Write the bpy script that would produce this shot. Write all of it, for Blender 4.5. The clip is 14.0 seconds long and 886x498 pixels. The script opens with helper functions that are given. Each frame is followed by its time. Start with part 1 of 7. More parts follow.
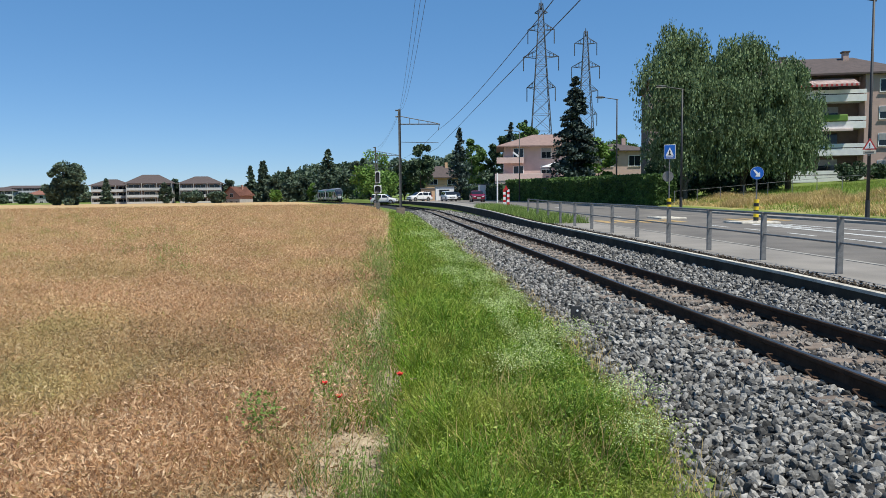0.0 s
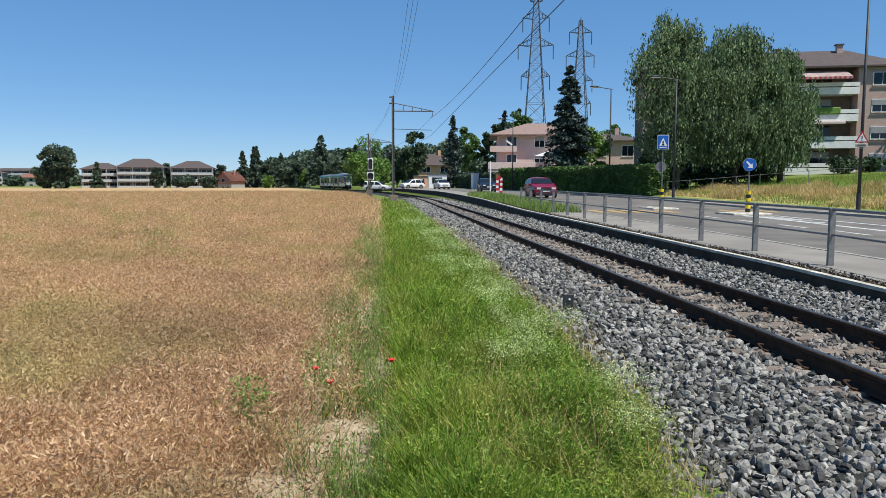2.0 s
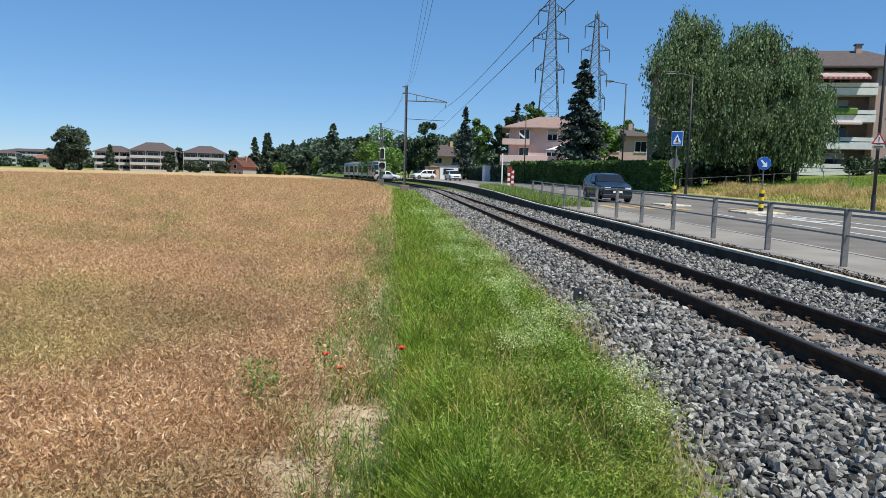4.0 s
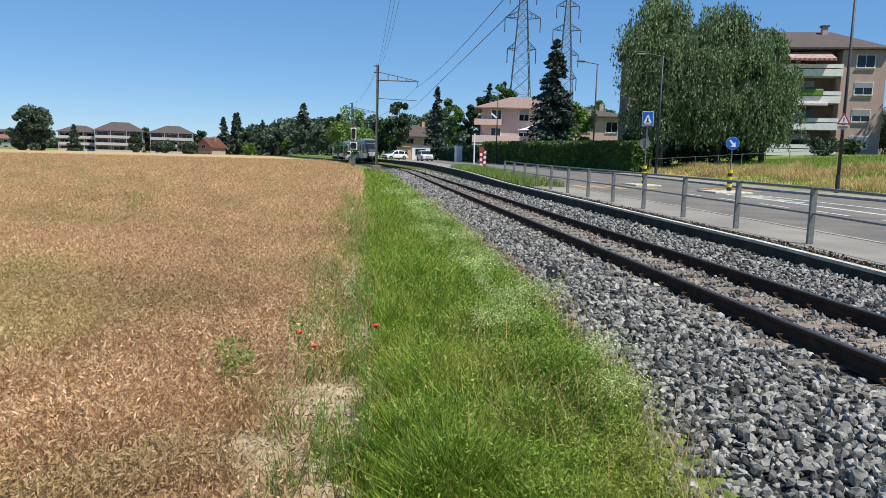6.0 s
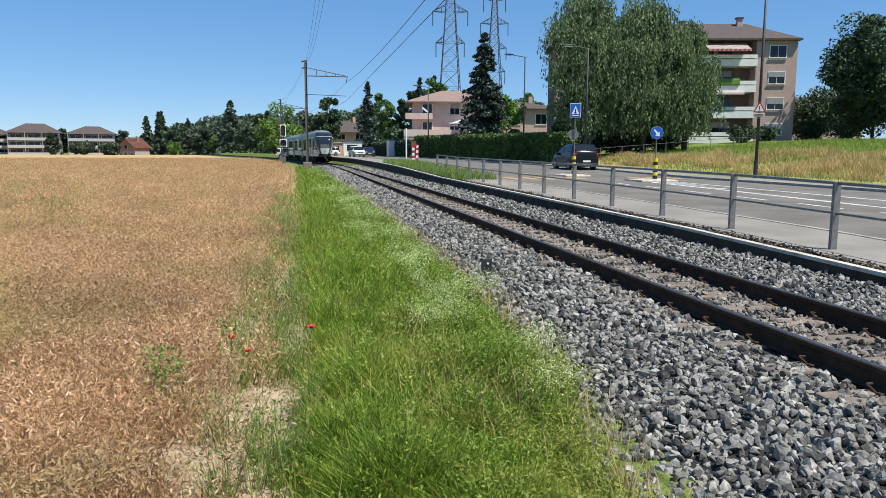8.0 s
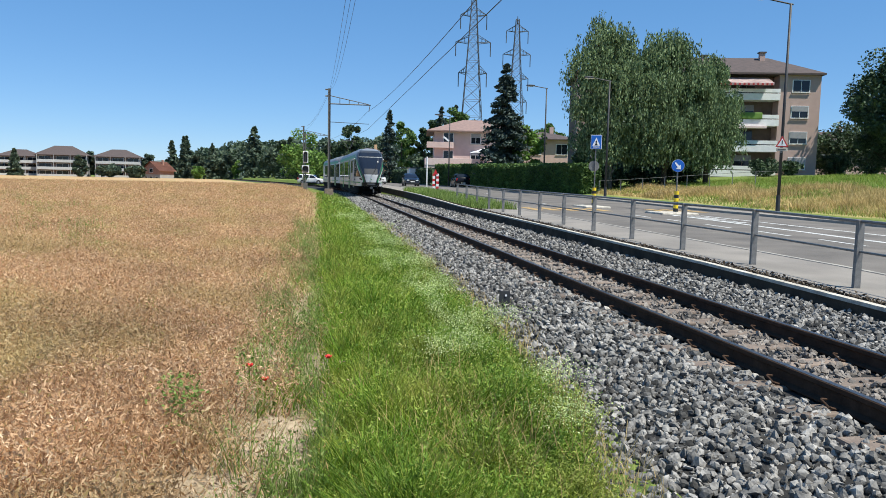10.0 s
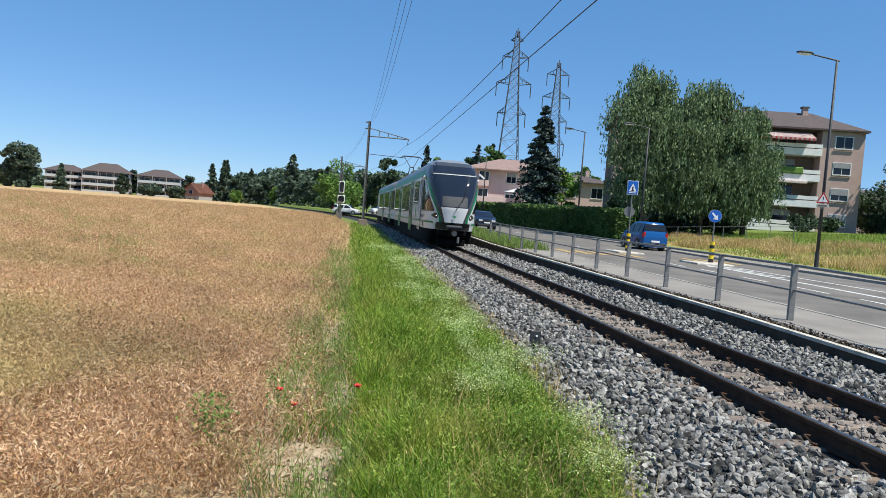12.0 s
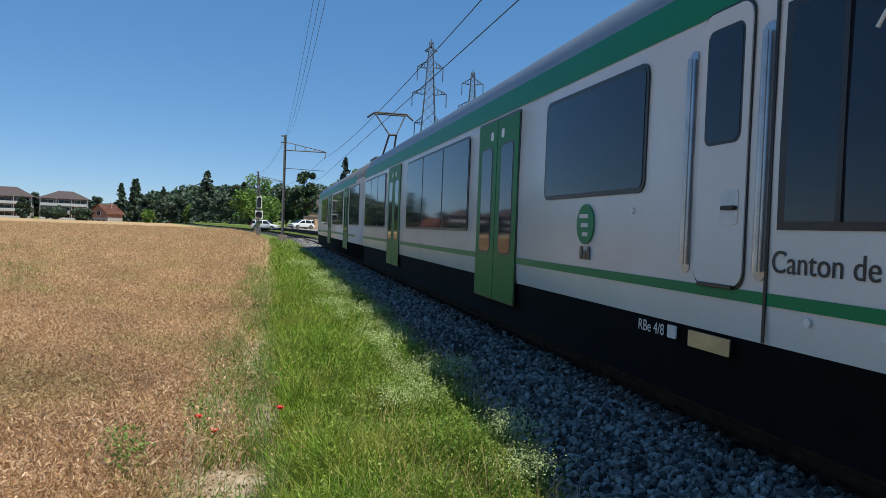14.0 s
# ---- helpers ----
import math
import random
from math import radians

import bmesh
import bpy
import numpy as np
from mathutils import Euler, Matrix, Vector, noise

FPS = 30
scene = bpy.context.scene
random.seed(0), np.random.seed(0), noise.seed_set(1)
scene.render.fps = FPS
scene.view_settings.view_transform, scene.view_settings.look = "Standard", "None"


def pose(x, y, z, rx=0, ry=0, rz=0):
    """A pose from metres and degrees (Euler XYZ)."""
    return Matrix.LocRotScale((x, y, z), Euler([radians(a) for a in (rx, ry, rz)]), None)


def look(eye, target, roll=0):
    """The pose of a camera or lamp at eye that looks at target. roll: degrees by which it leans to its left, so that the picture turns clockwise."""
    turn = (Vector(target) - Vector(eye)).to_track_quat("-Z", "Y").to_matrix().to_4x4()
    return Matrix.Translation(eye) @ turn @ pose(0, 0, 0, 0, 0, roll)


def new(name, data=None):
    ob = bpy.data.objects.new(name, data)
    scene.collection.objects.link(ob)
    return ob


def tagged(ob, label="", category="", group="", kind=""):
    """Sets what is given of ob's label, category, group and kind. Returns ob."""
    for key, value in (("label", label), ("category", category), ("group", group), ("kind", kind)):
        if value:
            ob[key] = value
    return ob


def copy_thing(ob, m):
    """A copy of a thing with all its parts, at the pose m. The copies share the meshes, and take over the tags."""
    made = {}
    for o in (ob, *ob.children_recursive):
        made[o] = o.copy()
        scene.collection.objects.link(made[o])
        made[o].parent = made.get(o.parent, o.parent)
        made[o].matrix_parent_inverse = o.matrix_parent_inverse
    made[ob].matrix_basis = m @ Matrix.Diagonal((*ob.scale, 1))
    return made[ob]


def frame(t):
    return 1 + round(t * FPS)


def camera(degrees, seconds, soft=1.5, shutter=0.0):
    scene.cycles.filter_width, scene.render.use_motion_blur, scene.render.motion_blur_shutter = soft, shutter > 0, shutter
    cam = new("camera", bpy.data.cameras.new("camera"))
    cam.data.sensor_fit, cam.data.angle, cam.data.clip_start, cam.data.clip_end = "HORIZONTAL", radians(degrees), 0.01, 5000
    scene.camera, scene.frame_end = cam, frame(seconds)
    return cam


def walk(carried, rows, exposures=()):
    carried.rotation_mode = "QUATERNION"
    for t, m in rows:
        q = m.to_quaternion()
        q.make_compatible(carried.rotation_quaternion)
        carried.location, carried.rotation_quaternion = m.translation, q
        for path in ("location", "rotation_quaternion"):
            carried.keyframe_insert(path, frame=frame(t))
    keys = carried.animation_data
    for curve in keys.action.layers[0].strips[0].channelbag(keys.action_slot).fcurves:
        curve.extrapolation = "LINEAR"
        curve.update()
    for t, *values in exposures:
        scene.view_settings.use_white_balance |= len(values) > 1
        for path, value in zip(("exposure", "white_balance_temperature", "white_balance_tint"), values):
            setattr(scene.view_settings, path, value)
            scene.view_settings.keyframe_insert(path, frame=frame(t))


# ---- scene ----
cam = camera(63.0, 14.0, soft=0.7)
# seconds, eye x, y, z, yaw, pitch, roll
ROWS = [
    (0.0, 0.001, -0.001, 1.751, -4.200, -4.200, 0.620),
    (0.5, 0.003, 0.021, 1.776, -4.658, -4.649, 0.989),
    (1.0, -0.017, 0.018, 1.748, -5.264, -5.172, 0.564),
    (1.5, -0.049, 0.017, 1.724, -5.112, -5.368, 0.379),
    (2.0, -0.004, 0.036, 1.735, -4.771, -5.152, -0.094),
    (2.5, 0.003, 0.037, 1.755, -4.490, -4.880, -0.587),
    (3.0, -0.016, 0.038, 1.727, -4.213, -5.133, -1.283),
    (3.2, -0.020, 0.041, 1.727, -3.899, -5.336, -1.535),
    (5.3, -0.047, 0.056, 1.686, -3.987, -6.768, -1.693),
    (5.5, -0.031, 0.058, 1.706, -4.444, -7.028, -1.753),
    (6.0, -0.047, 0.067, 1.684, -6.109, -7.304, -1.553),
    (6.5, -0.032, 0.085, 1.690, -7.760, -7.788, -1.288),
    (7.0, -0.025, 0.083, 1.679, -9.520, -7.843, -1.010),
    (7.5, -0.019, 0.093, 1.686, -10.926, -7.716, -0.390),
    (7.7, -0.028, 0.090, 1.689, -11.419, -7.699, -0.273),
    (10.0, -0.034, 0.064, 1.737, -9.813, -5.469, -1.231),
    (10.5, -0.028, 0.060, 1.737, -8.377, -3.994, -2.499),
    (11.0, -0.033, 0.078, 1.718, -7.485, -3.077, -3.742),
    (11.5, -0.076, 0.067, 1.725, -7.053, -3.012, -4.648),
    (12.0, -0.087, 0.066, 1.724, -7.205, -2.731, -4.442),
    (12.5, -0.082, 0.072, 1.727, -7.461, -2.751, -3.518),
    (13.0, -0.084, 0.062, 1.746, -8.242, -2.374, -2.499),
    (13.5, -0.067, 0.037, 1.757, -9.321, -2.018, -1.922),
    (14.0, -0.056, 0.039, 1.756, -13.409, -1.567, -2.172),
]
walk(cam, [(t, pose(x, y, z, 90 + p, r, w)) for t, x, y, z, w, p, r in ROWS],
     exposures=[(0.0, 0.35, 6300, 8), (3.0, 0.41, 6300, 8), (5.5, 0.44, 6350, 8), (7.5, 0.52, 6400, 8), (10.0, 0.57, 6300, 8), (11.0, 0.58, 6300, 8), (12.5, 0.53, 6250, 8), (13.5, 0.48, 6250, 8), (14.0, 0.28, 6250, 8)])

# ---- light ----
SUN_AZ, SUN_EL = 134.0, 61.0   # degrees clockwise from +y, and above the horizon
world = bpy.data.worlds.new("world")
scene.world = world
world.use_nodes = True
wn = world.node_tree.nodes
sky = wn.new("ShaderNodeTexSky")
sky.sky_type, sky.sun_disc = "NISHITA", False
sky.sun_elevation, sky.sun_rotation = radians(SUN_EL), radians(SUN_AZ)
sky.altitude, sky.air_density, sky.dust_density, sky.ozone_density = 1200, 0.9, 0.0, 4.0
wn["Background"].inputs[1].default_value = 0.088
# a thin even summer haze over the clear sky
haze = wn.new("ShaderNodeMix")
haze.data_type = "RGBA"
haze.inputs[0].default_value = 0.42
haze.inputs[7].default_value = (0.65, 2.8, 6.3, 1)
world.node_tree.links.new(sky.outputs[0], haze.inputs[6])
world.node_tree.links.new(haze.outputs[2], wn["Background"].inputs[0])
sun_data = bpy.data.lights.new("sun", "SUN")
sun_data.energy, sun_data.angle, sun_data.color = 5.0, radians(0.5), (1.0, 0.945, 0.83)
sun = new("sun", sun_data)
_a, _e = radians(SUN_AZ), radians(SUN_EL)
sun.matrix_basis = look((60, -30, 90), (60 - math.sin(_a) * math.cos(_e), -30 - math.cos(_a) * math.cos(_e), 90 - math.sin(_e)))

# ---- materials ----
def mat(name, c1, c2=None, rough=0.8, scale=8.0, metal=0.0, bump=0.0, fine=60.0, island=0.0, spec=0.5, obj=0.0):
    """Two-scale noise between two colours, with bump; island / obj vary the brightness from piece to piece."""
    m = bpy.data.materials.new(name)
    m.use_nodes = True
    nt = m.node_tree
    N, L = nt.nodes, nt.links
    b = N["Principled BSDF"]
    b.inputs["Roughness"].default_value, b.inputs["Metallic"].default_value = rough, metal
    b.inputs["Specular IOR Level"].default_value = spec
    c2 = c2 or tuple(v * 0.7 for v in c1)
    tc = N.new("ShaderNodeTexCoord")
    n1, n2 = N.new("ShaderNodeTexNoise"), N.new("ShaderNodeTexNoise")
    n1.inputs["Scale"].default_value, n2.inputs["Scale"].default_value = scale, fine
    n1.inputs["Detail"].default_value = 5
    for n in (n1, n2):
        L.new(tc.outputs["Object"], n.inputs["Vector"])
    mx = N.new("ShaderNodeMath")
    mx.operation = "MULTIPLY_ADD"
    L.new(n2.outputs[0], mx.inputs[0])
    mx.inputs[1].default_value = 0.45
    L.new(n1.outputs[0], mx.inputs[2])
    rp = N.new("ShaderNodeMapRange")
    rp.inputs[1].default_value, rp.inputs[2].default_value = 0.5, 0.95
    L.new(mx.outputs[0], rp.inputs[0])
    mix = N.new("ShaderNodeMix")
    mix.data_type = "RGBA"
    mix.inputs[6].default_value, mix.inputs[7].default_value = (*c1, 1), (*c2, 1)
    L.new(rp.outputs[0], mix.inputs[0])
    out = mix.outputs[2]
    if island or obj:
        src = N.new("ShaderNodeNewGeometry").outputs["Random Per Island"] if island else N.new("ShaderNodeObjectInfo").outputs["Random"]
        a = island or obj
        mr = N.new("ShaderNodeMapRange")
        mr.inputs[3].default_value, mr.inputs[4].default_value = 1 - a, 1 + a
        L.new(src, mr.inputs[0])
        hsv = N.new("ShaderNodeHueSaturation")
        L.new(mr.outputs[0], hsv.inputs["Value"])
        L.new(out, hsv.inputs["Color"])
        out = hsv.outputs[0]
    L.new(out, b.inputs["Base Color"])
    if bump:
        bp = N.new("ShaderNodeBump")
        bp.inputs["Strength"].default_value, bp.inputs["Distance"].default_value = bump, 0.02
        L.new(mx.outputs[0], bp.inputs["Height"])
        L.new(bp.outputs[0], b.inputs["Normal"])
    return m


def leaf_mat(name, ramp, transl=0.25, rough=0.6, patch=None, amount=0.6, patch_scale=1.1):
    """Foliage whose pieces take colours from a ramp, piece by piece."""
    m = bpy.data.materials.new(name)
    m.use_nodes = True
    N, L = m.node_tree.nodes, m.node_tree.links
    b = N["Principled BSDF"]
    b.inputs["Roughness"].default_value = rough
    b.inputs["Specular IOR Level"].default_value = 0.25
    g = N.new("ShaderNodeNewGeometry")
    cr = N.new("ShaderNodeValToRGB")
    cr.color_ramp.interpolation = "LINEAR"
    el = cr.color_ramp.elements
    el[0].position, el[0].color = ramp[0][0], (*ramp[0][1], 1)
    el[1].position, el[1].color = ramp[-1][0], (*ramp[-1][1], 1)
    for p, c in ramp[1:-1]:
        e = el.new(p)
        e.color = (*c, 1)
    L.new(g.outputs["Random Per Island"], cr.inputs[0])
    tc, n1 = N.new("ShaderNodeTexCoord"), N.new("ShaderNodeTexNoise")
    n1.inputs["Scale"].default_value, n1.inputs["Detail"].default_value = 0.6, 4
    L.new(tc.outputs["Object"], n1.inputs["Vector"])
    mr = N.new("ShaderNodeMapRange")
    mr.inputs[1].default_value, mr.inputs[2].default_value, mr.inputs[3].default_value, mr.inputs[4].default_value = 0.3, 0.7, 0.75, 1.25
    L.new(n1.outputs[0], mr.inputs[0])
    hsv = N.new("ShaderNodeHueSaturation")
    L.new(mr.outputs[0], hsv.inputs["Value"])
    col = cr.outputs[0]
    if patch:
        n2, r2, mp = N.new("ShaderNodeTexNoise"), N.new("ShaderNodeMapRange"), N.new("ShaderNodeMix")
        n2.inputs["Scale"].default_value, n2.inputs["Detail"].default_value = patch_scale, 6
        L.new(tc.outputs["Object"], n2.inputs["Vector"])
        r2.inputs[1].default_value, r2.inputs[2].default_value, r2.inputs[4].default_value = 0.48, 0.66, amount
        L.new(n2.outputs[0], r2.inputs[0])
        mp.data_type = "RGBA"
        mp.inputs[7].default_value = (*patch, 1)
        L.new(r2.outputs[0], mp.inputs[0])
        L.new(col, mp.inputs[6])
        col = mp.outputs[2]
    L.new(col, hsv.inputs["Color"])
    L.new(hsv.outputs[0], b.inputs["Base Color"])
    if transl:
        tr, mx = N.new("ShaderNodeBsdfTranslucent"), N.new("ShaderNodeMixShader")
        L.new(hsv.outputs[0], tr.inputs[0])
        mx.inputs[0].default_value = transl
        L.new(b.outputs[0], mx.inputs[1])
        L.new(tr.outputs[0], mx.inputs[2])
        L.new(mx.outputs[0], N["Material Output"].inputs[0])
    return m


def glow(name, c, power):
    m = mat(name, c, c, rough=0.4)
    b = m.node_tree.nodes["Principled BSDF"]
    b.inputs["Emission Color"].default_value, b.inputs["Emission Strength"].default_value = (*c, 1), power
    return m


M = dict(
    asphalt=mat("asphalt", (0.17, 0.151, 0.132), (0.088, 0.079, 0.07), 0.9, 0.7, bump=0.3, fine=140),
    walkway=mat("walkway_asphalt", (0.26, 0.234, 0.205), (0.165, 0.149, 0.132), 0.9, 0.8, bump=0.3, fine=120),
    concrete=mat("concrete", (0.38, 0.35, 0.305), (0.2, 0.19, 0.175), 0.9, 3.0, bump=0.4),
    wall_dark=mat("dark_brown_concrete", (0.095, 0.075, 0.055), (0.04, 0.032, 0.025), 0.95, 2.5, bump=0.5, spec=0.12),
    cap=mat("pale_concrete_edge", (0.62, 0.575, 0.49), (0.27, 0.24, 0.2), 0.85, 4.0, bump=0.3),
    paint_white=mat("road_paint_white", (0.62, 0.62, 0.6), (0.36, 0.36, 0.35), 0.7, 5.0),
    paint_yellow=mat("road_paint_yellow", (0.46, 0.29, 0.1), (0.27, 0.19, 0.09), 0.7, 5.0),
    rail=mat("rusty_rail_steel", (0.07, 0.043, 0.03), (0.035, 0.022, 0.016), 0.85, 9.0, bump=0.3, spec=0.08),
    rail_top=mat("worn_rail_head", (0.22, 0.2, 0.19), (0.12, 0.105, 0.1), 0.35, 20.0, metal=0.9),
    sleeper=mat("sleeper_rust_brown", (0.22, 0.17, 0.135), (0.12, 0.092, 0.075), 0.9, 6.0, bump=0.4, obj=0.2),
    stone=mat("ballast_stone", (0.26, 0.247, 0.228), (0.085, 0.08, 0.075), 0.85, 14.0, bump=0.5, island=0.85),
    stone_rust=mat("rusty_ballast_stone", (0.25, 0.222, 0.195), (0.13, 0.11, 0.095), 0.9, 14.0, bump=0.4, island=0.5),
    # near-black bed: the shade between the stones is put into its colour
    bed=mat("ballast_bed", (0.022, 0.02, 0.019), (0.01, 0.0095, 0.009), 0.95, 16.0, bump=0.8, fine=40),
    galv=mat("galvanised_steel", (0.25, 0.245, 0.24), (0.15, 0.148, 0.145), 0.55, 12.0, metal=0.5),
    pole=mat("dark_pole_paint", (0.035, 0.036, 0.04), (0.022, 0.022, 0.025), 0.6, 6.0),
    mast=mat("mast_steel", (0.15, 0.15, 0.145), (0.09, 0.09, 0.088), 0.7, 5.0, metal=0.3),
    wire=mat("wire", (0.03, 0.03, 0.03), rough=0.6),
    pylon=mat("pylon_steel", (0.055, 0.062, 0.075), (0.038, 0.044, 0.054), 0.7, 3.0),
    bark=mat("bark", (0.1, 0.075, 0.055), (0.04, 0.03, 0.024), 0.95, 5.0, bump=0.7),
    bark_pale=mat("birch_bark", (0.3, 0.28, 0.25), (0.06, 0.05, 0.045), 0.9, 4.0, bump=0.5),
    white=mat("white_paint", (0.78, 0.78, 0.78), (0.7, 0.7, 0.7), 0.4, 3.0),
    black=mat("black_paint", (0.012, 0.012, 0.013), (0.02, 0.02, 0.02), 0.4, 4.0),
    blue_sign=mat("blue_sign_face", (0.01, 0.12, 0.5), (0.012, 0.1, 0.42), 0.35, 3.0),
    yellow=mat("yellow_reflective", (0.75, 0.55, 0.02), (0.65, 0.46, 0.02), 0.4, 5.0),
    red=mat("red_paint", (0.5, 0.02, 0.025), (0.42, 0.02, 0.02), 0.4, 3.0),
    tyre=mat("tyre_rubber", (0.015, 0.015, 0.015), (0.022, 0.022, 0.022), 0.85, 12.0),
    rim=mat("alloy_rim", (0.5, 0.5, 0.52), (0.35, 0.35, 0.36), 0.3, 6.0, metal=0.9),
    glass=mat("dark_glass", (0.012, 0.015, 0.02), (0.015, 0.018, 0.024), 0.05, 1.0, spec=0.4),
    crop=leaf_mat("dry_crop", [(0.0, (0.3, 0.155, 0.07)), (0.25, (0.445, 0.27, 0.145)), (0.6, (0.53, 0.345, 0.2)), (0.85, (0.69, 0.51, 0.33)), (0.93, (0.42, 0.23, 0.11)), (1.0, (0.28, 0.25, 0.085))], 0.3, patch=(0.36, 0.31, 0.12), amount=0.75, patch_scale=0.4),
    weed=leaf_mat("field_weed", [(0.0, (0.1, 0.17, 0.03)), (0.6, (0.19, 0.28, 0.06)), (1.0, (0.34, 0.4, 0.14))], 0.35),
    grass=leaf_mat("verge_grass", [(0.0, (0.045, 0.1, 0.008)), (0.4, (0.11, 0.215, 0.014)), (0.75, (0.205, 0.31, 0.026)), (0.93, (0.32, 0.37, 0.06)), (1.0, (0.46, 0.38, 0.12))], 0.32, patch=(0.33, 0.31, 0.055), amount=0.45),
    bloom=leaf_mat("pale_blossom", [(0.0, (0.3, 0.42, 0.11)), (0.5, (0.48, 0.56, 0.22)), (1.0, (0.66, 0.7, 0.38))], 0.3),
    hay=leaf_mat("dry_tall_grass", [(0.0, (0.346, 0.265, 0.095)), (0.5, (0.54, 0.392, 0.171)), (1.0, (0.67, 0.49, 0.247))], 0.25, patch=(0.3, 0.27, 0.0855), amount=0.6),
    leaf=leaf_mat("leaf_mid", [(0.0, (0.045, 0.09, 0.025)), (0.5, (0.09, 0.155, 0.04)), (1.0, (0.15, 0.24, 0.07))], 0.25),
    leaf_birch=leaf_mat("leaf_birch", [(0.0, (0.07, 0.11, 0.05)), (0.5, (0.14, 0.2, 0.09)), (1.0, (0.25, 0.32, 0.16))], 0.25),
    # leaves of distant trees: haze is put into the paler, bluer greens
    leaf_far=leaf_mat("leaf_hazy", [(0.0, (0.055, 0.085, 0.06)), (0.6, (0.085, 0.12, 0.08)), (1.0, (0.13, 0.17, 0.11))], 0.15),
    herb=leaf_mat("verge_herbs", [(0.0, (0.075, 0.155, 0.018)), (0.5, (0.18, 0.285, 0.035)), (1.0, (0.33, 0.4, 0.08))], 0.32, patch=(0.33, 0.29, 0.085), amount=0.55),
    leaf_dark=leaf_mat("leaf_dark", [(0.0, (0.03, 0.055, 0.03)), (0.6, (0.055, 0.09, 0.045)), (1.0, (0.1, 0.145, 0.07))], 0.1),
    leaf_light=leaf_mat("leaf_light", [(0.0, (0.09, 0.17, 0.03)), (0.5, (0.15, 0.26, 0.055)), (1.0, (0.23, 0.35, 0.09))], 0.3),
    needle=leaf_mat("spruce_needles", [(0.0, (0.028, 0.045, 0.04)), (0.6, (0.05, 0.075, 0.065)), (1.0, (0.1, 0.13, 0.11))], 0.05),
    poppy=mat("poppy_petal", (0.65, 0.02, 0.015), (0.5, 0.015, 0.01), 0.6, 20.0),
    soil=mat("dry_soil", (0.42, 0.34, 0.24), (0.28, 0.2, 0.13), 0.95, 5.0, bump=0.8),
)


# ---- helpers of this scene ----
def mesh_np(name, V, F, material, smooth=False):
    """A mesh from arrays of vertices and equal-sized faces."""
    V, F = np.asarray(V, np.float32).reshape(-1, 3), np.asarray(F, np.int32)
    me = bpy.data.meshes.new(name)
    me.vertices.add(len(V))
    me.vertices.foreach_set("co", V.ravel())
    k = F.shape[1]
    me.loops.add(F.size)
    me.loops.foreach_set("vertex_index", F.ravel())
    me.polygons.add(len(F))
    me.polygons.foreach_set("loop_start", np.arange(0, F.size, k, dtype=np.int32))
    me.polygons.foreach_set("use_smooth", np.full(len(F), smooth))
    me.update(calc_edges=True)
    me.validate()
    if material:
        me.materials.append(material)
    return me


def part(name, bm, material, parent=None, label="", smooth=False):
    """Link a bmesh (or a mesh) as one object under a thing or a part."""
    if isinstance(bm, bpy.types.Mesh):
        me = bm
    else:
        me = bpy.data.meshes.new(name)
        bm.normal_update()
        bm.to_mesh(me)
        bm.free()
        me.materials.append(material)
        if smooth:
            me.polygons.foreach_set("use_smooth", [True] * len(me.polygons))
    ob = new(name, me)
    if parent:
        ob.parent = parent
    return tagged(ob, label) if label else ob


def empty(name, m=None, label="", category="", group="", kind=""):
    ob = new(name)
    ob.empty_display_size = 0.2
    if m is not None:
        ob.matrix_basis = m
    return tagged(ob, label, category, group, kind)


def box(bm, x0, x1, y0, y1, z0, z1, bevel=0.0, m=None):
    r = bmesh.ops.create_cube(bm, size=1.0, matrix=(m or Matrix()) @ Matrix.Translation(((x0 + x1) / 2, (y0 + y1) / 2, (z0 + z1) / 2)) @ Matrix.Diagonal((x1 - x0, y1 - y0, z1 - z0, 1)))
    if bevel:
        es = list({e for v in r["verts"] for e in v.link_edges})
        bmesh.ops.bevel(bm, geom=es, offset=bevel, segments=2, affect="EDGES", profile=0.5)
    return bm


def bx(x0, x1, y0, y1, z0, z1, bevel=0.0, m=None):
    return box(bmesh.new(), x0, x1, y0, y1, z0, z1, bevel, m)


def tube(bm, a, b, r0, r1=None, seg=8):
    a, b = Vector(a), Vector(b)
    d = b - a
    bmesh.ops.create_cone(bm, cap_ends=True, segments=seg, radius1=r0, radius2=r0 if r1 is None else r1, depth=d.length,
                          matrix=Matrix.Translation((a + b) / 2) @ d.to_track_quat("Z", "Y").to_matrix().to_4x4())
    return bm


def tb(a, b, r0, r1=None, seg=8):
    return tube(bmesh.new(), a, b, r0, r1, seg)


def prism(pts, y0, y1):
    """A polygon in x, z drawn out along y."""
    bm = bmesh.new()
    f = [bm.verts.new((x, y0, z)) for x, z in pts]
    g = [bm.verts.new((x, y1, z)) for x, z in pts]
    n = len(pts)
    bm.faces.new(f), bm.faces.new(g[::-1])
    for i in range(n):
        bm.faces.new((f[i], g[i], g[(i + 1) % n], f[(i + 1) % n]))
    bmesh.ops.recalc_face_normals(bm, faces=bm.faces)
    return bm


def lerp(v, xs, ys):
    return float(np.interp(v, xs, ys))


# ---- the line of the track: straight, then a bend to the left ----
XC, BEND, RAD, BEND_END = 4.1, 55.0, 560.0, 165.0
RAIL_Z = 0.36


def line(y, d=0.0):
    """Place and heading (degrees) of the track's middle at y, shifted d to the right."""
    q = min(max(y - BEND, 0), BEND_END - BEND)
    a = math.asin(q / RAD)
    x = XC - RAD * (1 - math.cos(a)) - math.tan(a) * max(0, y - BEND_END)
    return x + d * math.cos(a), y + d * math.sin(a), math.degrees(a)


